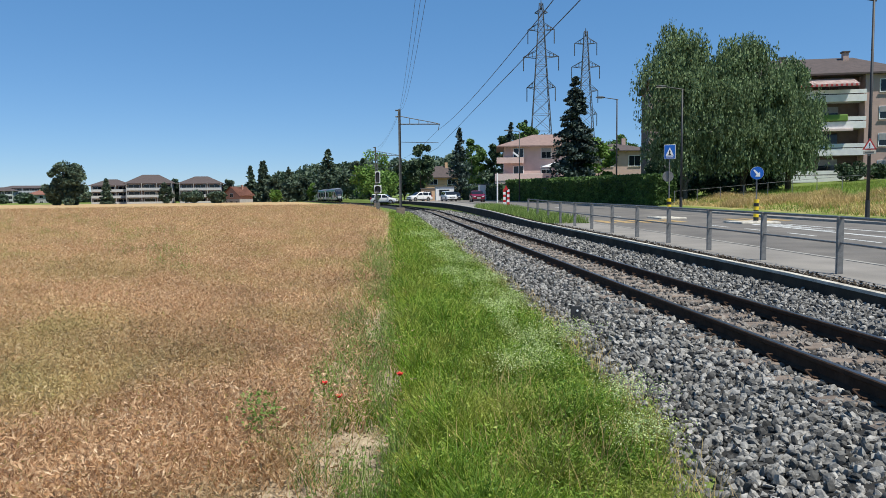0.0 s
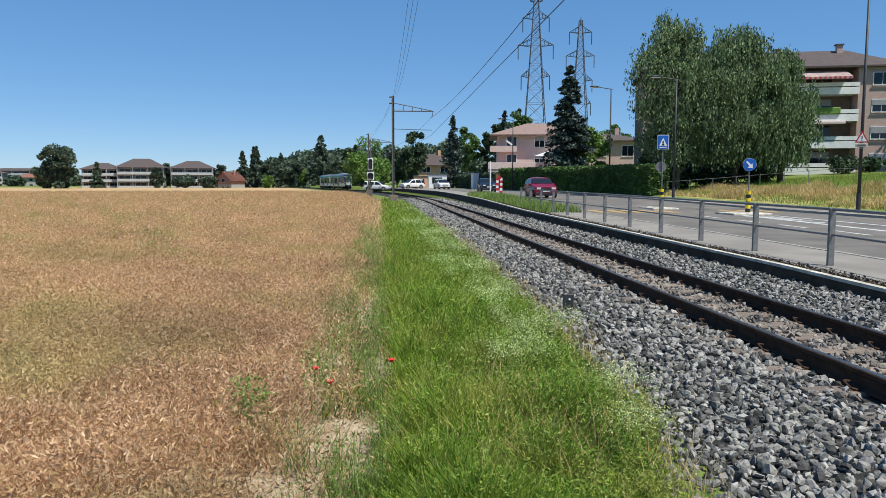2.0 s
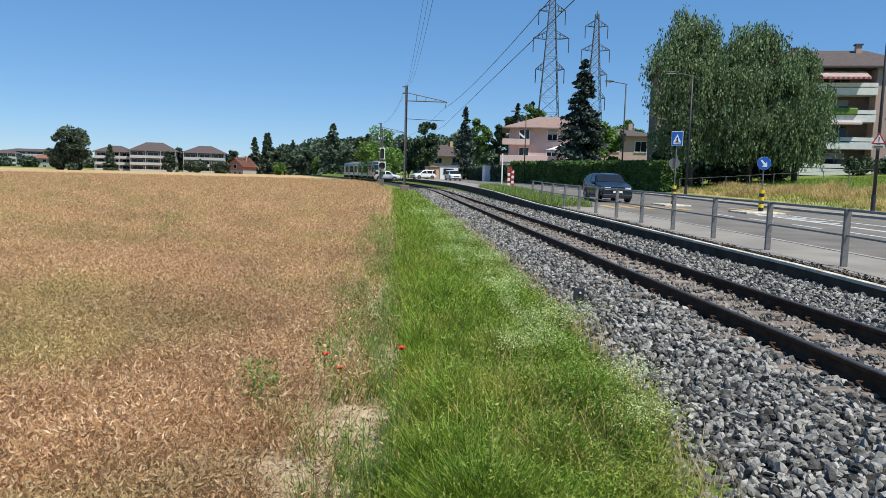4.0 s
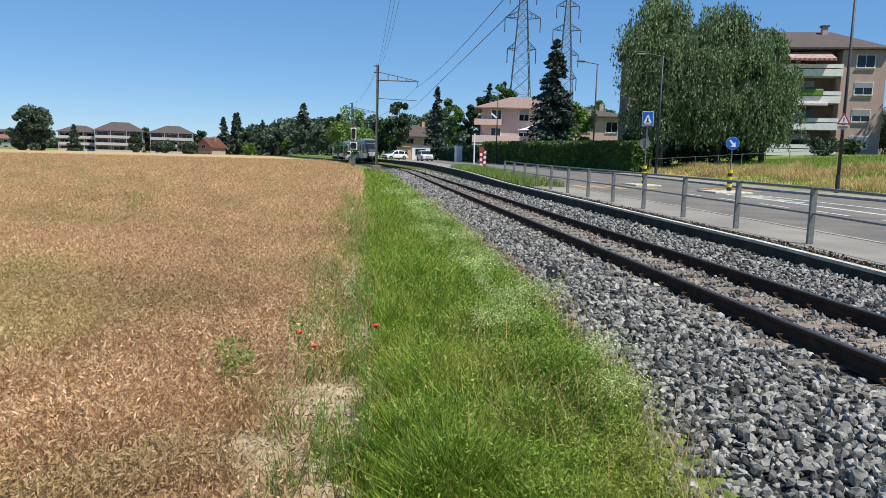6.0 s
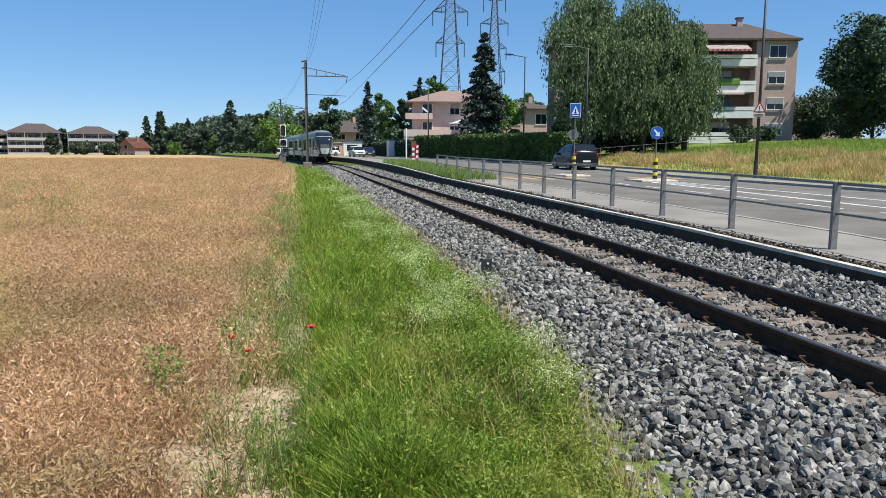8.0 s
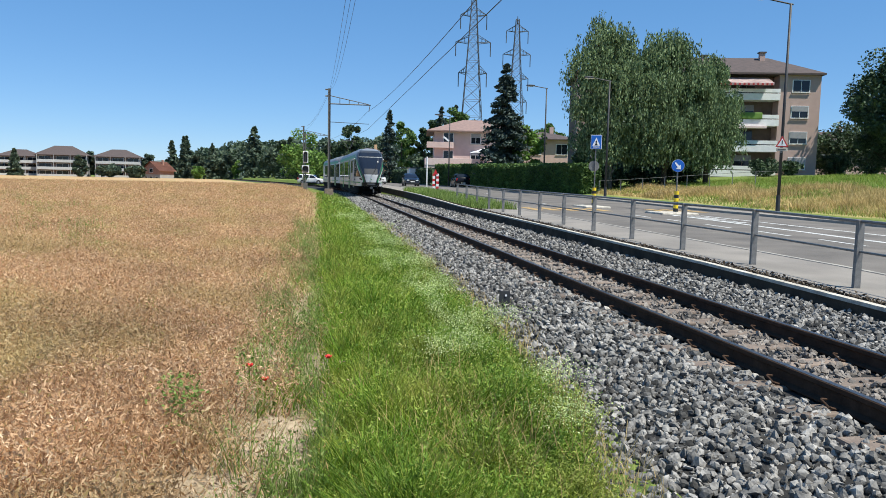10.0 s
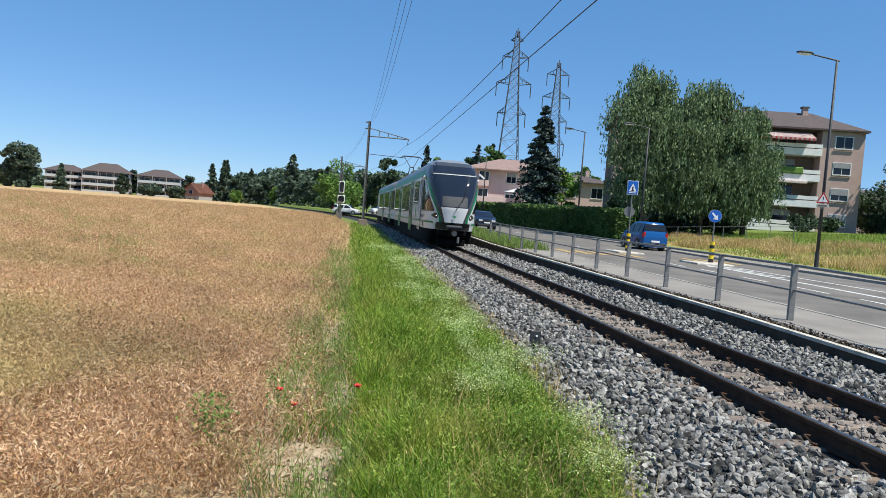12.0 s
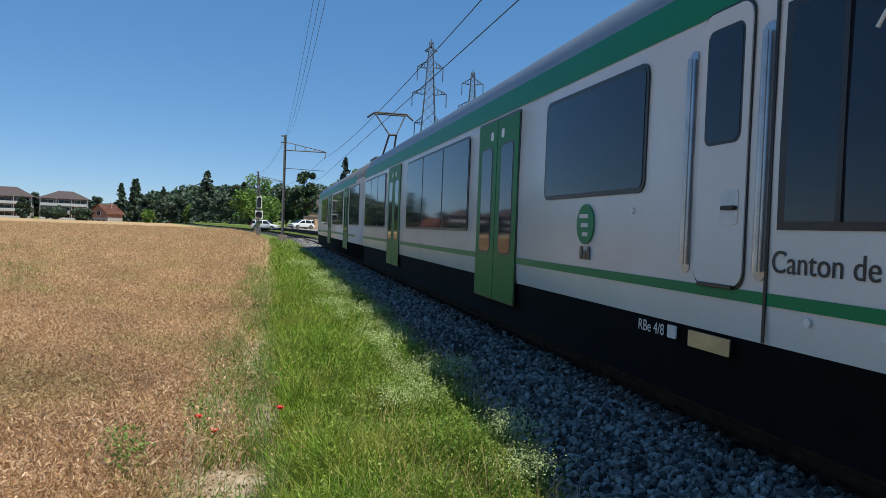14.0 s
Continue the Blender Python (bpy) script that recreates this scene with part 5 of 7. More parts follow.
def flats():
    """Four storeys with loggias, facing the camera's side of the road."""
    g = random.Random(4)
    o = empty("apartment_block", pose(54.0, 72.0, 2.4, 0, 0, -14), "tan four-storey apartment block with grey balconies and brown roof", "apartment building")
    H, S = 11.7, 2.8
    part("wall", bx(-4.4, 0, 0, 11, 0, H), M["render_tan"], o)
    # set-back wall, its dark colour standing for the loggia's shade
    part("wall", bx(-26, -4.4, 1.7, 11, 0, H), M["recess"], o, "loggia wall with its shade in a dark colour")
    part("wall", bx(-26.2, -21.8, -0.15, 1.7, 0, H), M["render_tan"], o)
    part("plinth", bx(-4.45, 0.05, -0.05, 0.5, -1.5, 0.45), M["concrete"], o)
    part("partition", bx(-13.6, -13.4, -0.05, 1.7, 0, H), M["render_tan"], o)
    hip_roof(o, -26.2, 0, -0.2, 11, H, 2.5, 0.3, M["tile"], 4.2)
    for k in range(4):
        z = 0.55 + k * S
        b = part("balcony", bx(-21.8, -4.4, -0.35, 1.7, z - 0.18, z), M["balcony"], o)
        part("panel", bx(-21.8, -4.4, -0.42, -0.34, z - 0.2, z + 0.52, 0.01), M["balcony"], b)
        part("panel", bx(-21.8, -4.4, -0.42, -0.36, z + 0.62, z + 1.02, 0.01), M["balcony"], b)
        for x in (-21.6, -17.5, -13.5, -9.5, -4.6):
            part("post", bx(x - 0.04, x + 0.04, -0.34, -0.26, z, z + 1.05), M["balcony"], b)
        window(o, -2.1, 0, z + 0.8, 1.75, 1.2, blind=(0, 0.45, 0.55, 0.6)[3 - k])
        window(o, -23.9, -0.15, z + 0.75, 2.2, 1.35, blind=0.4)
        for x in (-19.5, -15.8, -11.2, -7.4):
            window(o, x, 1.7, z + 0.15, 1.9, 2.1, "balcony_door", blind=g.choice((0, 0, 0.3)), frame_m="recess")
    bm = bmesh.new()
    vs = [bm.verts.new(p) for p in ((-12.9, 0.2, H - 0.45), (-5.6, 0.2, H - 0.45), (-5.5, -1.5, H - 1.25), (-12.7, -1.5, H - 1.25), (-12.7, -1.5, H - 1.5), (-5.5, -1.5, H - 1.5))]
    bm.faces.new(vs[:4]), bm.faces.new((vs[3], vs[2], vs[5], vs[4]))
    bmesh.ops.solidify(bm, geom=bm.faces[:], thickness=0.03)
    part("awning", bm, M["awning"], o, "striped red and white awning")
    for k in range(15):
        x = -12.6 + k * 0.48
        part("stripe", bx(x, x + 0.22, -1.546, -1.536, H - 1.5, H - 1.26), M["fabric_red"], o)
    part("awning", bx(-20, -5.8, -0.95, -0.4, 0.55 + 2 * S - 0.5, 0.55 + 2 * S - 0.25, 0.03), M["awning"], o, "rolled cream awning")
    part("planter", bx(-8.6, -6.2, -0.6, -0.36, 0.55 + 2 * S + 0.55, 0.55 + 2 * S + 1.25, 0.1), M["leaf_light"], o, "green plants on a balcony")
    for x, hh in ((-11.4, 0.9), (-4.9, 1.3)):
        c = part("chimney", bx(x - 0.28, x + 0.28, 4.3, 4.9, H + 0.8, H + 1.6 + hh), M["render_tan"], o)
        part("cap", bx(x - 0.4, x + 0.4, 4.2, 5.0, H + 1.6 + hh, H + 1.75 + hh), M["tile"], c)


flats()


def villa(name, x, y, z, turn, w, dpt, H, rh, wall, roof, label, floors, nwin, balcony=False):
    o = empty(name, pose(x, y, z, 0, 0, turn), label, "house", "houses")
    part("wall", bx(0, w, 0, dpt, -2, H), M[wall], o)
    hip_roof(o, 0, w, 0, dpt, H, rh, 0.9, M[roof], dpt / 2)
    S = H / floors
    for k in range(floors):
        zz = k * S
        if balcony:
            # thin dark sheet on the flat facade stands for a deep loggia's shade
            part("loggia", bx(0.5, w - 0.5, -0.03, 0.02, zz + 0.02, zz + S - 0.2), M["recess"], o, "loggia wall with its shade in a dark colour")
            b = part("balcony", bx(0.2, w - 0.2, -1.3, -0.002, zz - 0.15, zz), M["balcony_far"], o)
            part("panel", bx(0.2, w - 0.2, -1.36, -1.3, zz - 0.1, zz + 0.95), M["balcony_far"], b)
            for j in range(4):
                px = 0.25 + (w - 0.5) * j / 3
                part("post", bx(px - 0.08, px + 0.08, -1.32, -1.2, zz, zz + S), M["balcony_far"], b)
        for j in range(nwin):
            wx = w * (j + 0.5) / nwin
            window(o, wx, 0, zz + (0.2 if balcony else 0.9), w / nwin * (0.7 if balcony else 0.42), S * (0.72 if balcony else 0.48))
    if not balcony:
        part("chimney", bx(w * 0.6, w * 0.6 + 0.7, dpt * 0.4, dpt * 0.4 + 0.7, H, H + rh + 0.9), M[wall], o)
    return o


villa("house", -119.3, 300, -0.2, 12, 14.2, 12, 7.6, 2.6, "render_pale", "tile", "pale three-storey flats with balconies and hipped roof", 3, 3, True)
villa("house", -104.6, 297, -0.2, 12, 17.5, 13, 8.3, 3.6, "render_pale", "tile", "pale three-storey flats with white balconies and hipped roof", 3, 3, True)
villa("house", -83.6, 296, -0.2, 10, 16.2, 13, 8.0, 3.0, "render_pale", "tile", "pale three-storey flats with balconies and hipped roof", 3, 3, True)


def gabled_house():
    """A small house whose gable and red roof slope both show."""
    o = empty("house", pose(-66.4, 296, -1.2, 0, 0, -32), "small house with white ground floor and steep red tiled roof", "house", "houses")
    part("wall", bx(0, 8.5, 0, 7.5, -1, 2.6), M["render_pale"], o)
    part("wall", bx(0.02, 8.48, 0.02, 7.48, 2.6, 4.4), M["render_brick"], o, "brown timbered upper wall")
    for y in (0.02, 7.3):
        part("gable", prism([(0.02, 4.4), (8.48, 4.4), (4.25, 7.45)], y, y + 0.18), M["render_brick"], o)
    for k in (-1, 1):
        bm = bmesh.new()
        f = [bm.verts.new(p) for p in ((4.25, -0.8, 7.6), (4.25, 8.3, 7.6), (4.25 + k * 5.0, 8.3, 3.9), (4.25 + k * 5.0, -0.8, 3.9))]
        bm.faces.new(f if k < 0 else f[::-1])
        bmesh.ops.solidify(bm, geom=bm.faces[:], thickness=0.2)
        part("roof_slope", bm, M["tile_red"], o, "red tiled roof slope")
    for x in (1.6, 4.25, 6.9):
        window(o, x, 0, 0.4, 1.2, 1.4)
    window(o, 4.25, 0.02, 3.4, 1.6, 1.4)
    part("chimney", bx(5.6, 6.2, 4, 4.6, 5.5, 8.2), M["render_brick"], o)


gabled_house()
villa("house", -212, 412, -1, 12, 34, 12, 9.5, 1.5, "render_pale", "tile", "long pale block of flats far off", 4, 9, True)
villa("house", -197, 372, -1, 14, 11, 10, 7.6, 1.8, "render_pale", "tile", "pale block of flats far off", 3, 4, True)
villa("house", -180, 376, -1, 6, 8, 9, 5.6, 2.2, "render_pale", "tile_red", "pale house with a red-brown roof far off", 2, 2)
villa("house", -150, 400, -1, 12, 22, 12, 7, 2.0, "render_pale", "tile", "pale block of flats far off", 3, 5, True)


def pink_house():
    o = empty("house", pose(18.0, 113, 1.2, 0, 0, -8), "pink three-storey house with terrace, umbrella and shallow roof", "house", "houses")
    part("wall", bx(0, 14, 0, 12, -1, 8.2), M["render_pink"], o)
    hip_roof(o, 0, 14, 0, 12, 8.2, 2.2, 1.2, M["tile_pink"], 6)
    for k in (1, 2):
        for x in (2.2, 6.5, 10.5):
            window(o, x, 0, k * 2.75 + 0.8, 1.5, 1.5, blind=0.4 if x > 3 else 0)
    part("terrace", bx(-1.5, 12, -4.0, -0.003, 2.3, 2.75, 0.03), M["render_pink"], o)
    part("parapet", bx(-1.5, 12, -4.1, -3.95, 2.75, 3.8, 0.02), M["awning"], o, "pale terrace parapet")
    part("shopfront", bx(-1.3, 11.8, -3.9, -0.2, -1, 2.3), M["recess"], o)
    for k in range(5):
        part("pane", bx(-1.0 + 2.5 * k, 1.2 + 2.5 * k, -3.94, -3.91, 0.1, 2.0), M["glass"], o)
    part("awning", bx(1.5, 11, -5.2, -4.0, 1.85, 2.05, 0.02), M["fabric_red"], o, "red awning")
    for b in (0, 1):
        q = part("balcony", bx(-1.2, 3.0, -1.2, -0.003, 2.75 * (b + 1) + 0.0 + (0.05 if not b else 0), 2.75 * (b + 1) + 0.9), M["render_pink"], o)
    u = empty("parasol", pose(25.2, 109.2, 3.95), "white parasol on the terrace", "parasol")
    part("pole", tb((0, 0, -0.1), (0, 0, 2.6), 0.04), M["white"], u)
    part("canopy", tb((0, 0, 2.0), (0, 0, 2.75), 2.3, 0.05, 8), M["white"], u)


pink_house()
villa("house", 36.0, 126, 2.2, -6, 9.5, 10, 7.2, 1.5, "render_tan", "tile", "tan-walled house with a low roof", 2, 2)
villa("house", 9.0, 185, 1.0, 0, 9, 8, 5.5, 3, "render_orange", "tile", "small ochre house among trees", 2, 2)
villa("house", 76, 108, 3.0, -12, 16, 10, 5.6, 2.6, "render_tan", "tile", "brown-roofed house behind dark trees", 2, 3)


def shed(x, y, w, d, h, material, label):
    o = empty("shed", pose(x, y, float(walk_z(min(y, 150)))), label, "shed", "sheds")
    part("wall", bx(0, w, 0, d, -0.5, h, 0.02), M[material], o)
    part("roof", bx(-0.15, w + 0.15, -0.15, d + 0.15, h, h + 0.15, 0.02), M["mast"], o)
    part("opening", bx(w * 0.2, w * 0.75, -0.05, -0.004, h * 0.35, h * 0.8), M["glass"], o)


shed(14.8, 118, 4.5, 3, 2.6, "white", "small white kiosk beside the road")
shed(9.0, 142, 3.6, 3, 2.6, "white", "white shed by the crossing")
shed(6.0, 138, 2.6, 2, 2.2, "render_orange", "small cream hut by the crossing")


def low_fence():
    o = empty("mesh_fence", None, "thin dark wire fence along the bank", "fence")
    for k in range(9):
        x, y = 22.6 + 1.6 * k, 56.2 - 0.6 * k
        z = float(ground_z(x, y))
        part("post", tb((x, y, z - 0.1), (x, y, z + 1.1), 0.03), M["galv"], o)
        if k:
            part("wire", tb((px, py, pz + 1.05), (x, y, z + 1.05), 0.015, None, 5), M["galv"], o)
        px, py, pz = x, y, z


low_fence()


# ---- the train ----
M.update(
    t_white=mat("train_white", (0.62, 0.63, 0.645), (0.56, 0.57, 0.585), 0.25, 1.5),
    t_green=mat("train_green", (0.005, 0.2, 0.075), (0.006, 0.18, 0.07), 0.4, 1.5, spec=0.25),
    t_door=mat("train_door_green", (0.012, 0.17, 0.04), (0.01, 0.145, 0.035), 0.45, 1.5, spec=0.2),
    t_roof=mat("train_roof_grey", (0.2, 0.22, 0.25), (0.16, 0.175, 0.2), 0.4, 2.0),
    t_dark=mat("train_underframe", (0.007, 0.007, 0.0075), (0.004, 0.004, 0.0045), 0.9, 4.0, spec=0.1),
    t_pillar=mat("train_anthracite", (0.05, 0.053, 0.06), (0.04, 0.042, 0.048), 0.3, 2.0),
    t_glass=mat("train_glass", (0.012, 0.017, 0.03), (0.015, 0.02, 0.033), 0.05, 1.0, spec=0.45),
    t_blind=mat("windscreen_dashboard", (0.06, 0.063, 0.068), (0.042, 0.045, 0.05), 0.6, 2.0, spec=0.15),
    lamp_on=glow("headlamp_glow", (1.0, 0.93, 0.8), 1.4),
)
# heights are over the rail, distances s back from the nose
CAR_L = 23.7
ZN = [0.45, 0.9, 1.02, 1.64, 2.24, 2.64, 3.1, 3.44, 3.62, 3.76, 3.83]
SN = [0.3, 0.22, 0.1, 0.0, 0.3, 0.53, 0.86, 1.22, 1.65, 2.2, 3.0]
ZW = [0.45, 0.9, 2.0, 3.05, 3.3, 3.5, 3.65, 3.76, 3.83]
WW = [1.04, 1.09, 1.1, 1.09, 1.04, 0.955, 0.83, 0.61, 0.02]
CORN = 2.4


def pw(z):
    """How square the nose is in plan: rounder below, flatter at the windscreen's top."""
    return lerp(z, [1.64, 3.0], [2.8, 6.0])


def half_w(z):
    return lerp(z, ZW, WW)


def nose(z):
    return lerp(z, ZN, SN)


def side_x(s, z):
    """Half the width of the body at distance s from the nose tip and height z."""
    w, s0 = half_w(z), nose(z)
    if s >= s0 + CORN:
        return w
    q = max(0.0, 1 - max(0.0, s - s0) / CORN)
    return w * max(0.0, 1 - q ** pw(z)) ** (1 / pw(z))


def front_s(x, z):
    w, s0 = half_w(z), nose(z)
    q = min(1.0, abs(x) / w)
    return s0 + CORN * (1 - max(0.0, 1 - q ** pw(z)) ** (1 / pw(z)))


def side_patch(zs, sa, sb, sign, off, nz=8, ns=10):
    """A skin piece on one flank; sa and sb give its ends at each height."""
    V, F = [], []
    for i in range(nz + 1):
        z = zs[0] + (zs[1] - zs[0]) * i / nz
        a, b = (sa(z) if callable(sa) else sa), (sb(z) if callable(sb) else sb)
        for j in range(ns + 1):
            s = a + (b - a) * j / ns
            V.append((sign * (side_x(s, z) + off), s, z))
        if i:
            k = ns + 1
            for j in range(ns):
                f = (k * (i - 1) + j, k * (i - 1) + j + 1, k * i + j + 1, k * i + j)
                F.append(f[::-1] if sign > 0 else f)
    return V, F


def front_patch(zs, xa, xb, off, nz=10, nx=12):
    V, F = [], []
    for i in range(nz + 1):
        z = zs[0] + (zs[1] - zs[0]) * i / nz
        a, b = (xa(z) if callable(xa) else xa), (xb(z) if callable(xb) else xb)
        for j in range(nx + 1):
            x = a + (b - a) * j / nx
            V.append((x * (1 + off * 0.5), front_s(x, z) - off, z + off * 0.3))
        if i:
            k = nx + 1
            for j in range(nx):
                F.append((k * (i - 1) + j, k * (i - 1) + j + 1, k * i + j + 1, k * i + j))
    return V, F


def skin(name, vf, material, parent, label="", smooth=True):
    return part(name, mesh_np(name, vf[0], vf[1], material, smooth), material, parent, label)


def shell(z0, z1, nz, s_end, with_nose=True):
    """The body's skin between two heights, round the nose, as one ring after another."""
    V, F = [], []
    for i in range(nz + 1):
        z = z0 + (z1 - z0) * i / nz
        ring = []
        w = half_w(z)
        if with_nose:
            for j in range(57):
                a = math.pi * (0.5 - 0.5 * math.cos(math.pi * j / 56))
                x = -w * math.copysign(abs(math.cos(a)) ** (2 / pw(z)), math.cos(a))
                s = nose(z) + CORN * (1 - math.sin(a) ** (2 / pw(z)))
                ring.append((x, s, z))
        else:
            ring = [(-w, 0, z), (w, 0, z)]
        ring = [(-w, s_end, z)] + ring + [(w, s_end, z)]
        V += ring
        if i:
            k = len(ring)
            for j in range(k):
                a, b = k * (i - 1) + j, k * (i - 1) + (j + 1) % k
                F.append((a, b, b + k, a + k))
    return V, F


def win_front(z):
    """The sloping front edge of the cab's side window."""
    return lerp(z, [1.0, 1.45, 1.56, 1.85, 2.25, 2.6, 2.8, 2.9, 3.1], [0.44, 0.42, 0.42, 0.6, 0.95, 1.38, 1.85, 2.4, 3.0])


def arch_b(z):
    """Rear edge of the green arch."""
    return lerp(z, [0.98, 1.31, 1.64, 1.85, 2.25, 2.6, 2.8, 2.9, 3.1], [0.26, 0.235, 0.35, 0.47, 0.8, 1.22, 1.66, 2.15, 2.8])


def arch_a(z):
    """Front edge of the green arch, where the anthracite pillar begins."""
    return max(nose(z) + 0.03, lerp(z, [0.98, 1.31, 1.64, 1.85, 2.25, 2.6, 2.8, 2.9, 3.1], [0.2, 0.17, 0.27, 0.36, 0.57, 0.9, 1.22, 1.55, 1.9]))


def text(body, size, material, parent, m, name="lettering"):
    cu = bpy.data.curves.new(name, "FONT")
    cu.body, cu.size, cu.extrude = body, size, 0.001
    cu.materials.append(material)
    ob = new(name, cu)
    ob.parent = parent
    ob.matrix_basis = m
    return ob


def plate(side, x0, x1, s0, s1, z0, z1, r=0.05, n=4):
    """A flat panel on the flank with rounded corners."""
    bm = bmesh.new()
    pts = []
    for k, (cy, cz) in enumerate(((s1 - r, z1 - r), (s0 + r, z1 - r), (s0 + r, z0 + r), (s1 - r, z0 + r))):
        for i in range(n + 1):
            a = math.pi / 2 * (k + i / n)
            pts.append((cy + r * math.cos(a), cz + r * math.sin(a)))
    f = [bm.verts.new((side * x0, p, q)) for p, q in pts]
    g = [bm.verts.new((side * x1, p, q)) for p, q in pts]
    m = len(pts)
    bm.faces.new(f), bm.faces.new(g)
    for i in range(m):
        bm.faces.new((f[i], f[(i + 1) % m], g[(i + 1) % m], g[i]))
    bmesh.ops.recalc_face_normals(bm, faces=bm.faces)
    return bm


def pane_set(o, side, s0, s1, z0, z1, n, name="window"):
    """A dark window band on the flank, with n panes parted by thin bars."""
    f = part(name, plate(side, 1.1, 1.112, s0, s1, z0, z1, 0.11), M["black"], o)
    w = (s1 - s0) / n
    for k in range(n):
        part("pane", plate(side, 1.113, 1.117, s0 + k * w + 0.045, s0 + (k + 1) * w - 0.045, z0 + 0.045, z1 - 0.045, 0.07), M["t_glass"], f)


def door(o, side, s0, s1):
    mid = (s0 + s1) / 2
    for a, b in ((s0, mid - 0.012), (mid + 0.012, s1)):
        d = part("door", plate(side, 1.1, 1.112, a, b, 0.46, 2.94, 0.03), M["t_door"], o, "green sliding door leaf")
        part("seal", plate(side, 1.1121, 1.1135, a + 0.17, b - 0.17, 1.08, 2.6, 0.1), M["black"], d)
        part("pane", plate(side, 1.1136, 1.117, a + 0.2, b - 0.2, 1.11, 2.57, 0.08), M["t_glass"], d)
        part("sign", plate(side, 1.1121, 1.114, mid - 0.3 if a < mid - 0.1 and b < mid else mid + 0.18, mid - 0.18 if b < mid else mid + 0.3, 2.68, 2.8, 0.03), M["white"], d)
    part("frame", plate(side, 1.096, 1.104, s0 - 0.03, s1 + 0.03, 0.44, 2.97, 0.05), M["black"], o)


def bogie(o, s):
    f = part("bogie_frame", bx(-0.85, 0.85, s - 1.1, s + 1.1, 0.32, 0.6, 0.05), M["t_dark"], o)
    for ds in (-0.9, 0.9):
        for x in (-0.58, 0.58):
            part("wheel", tb((x - 0.06, s + ds, 0.36), (x + 0.06, s + ds, 0.36), 0.36, 0.36, 20), M["rail"], f)


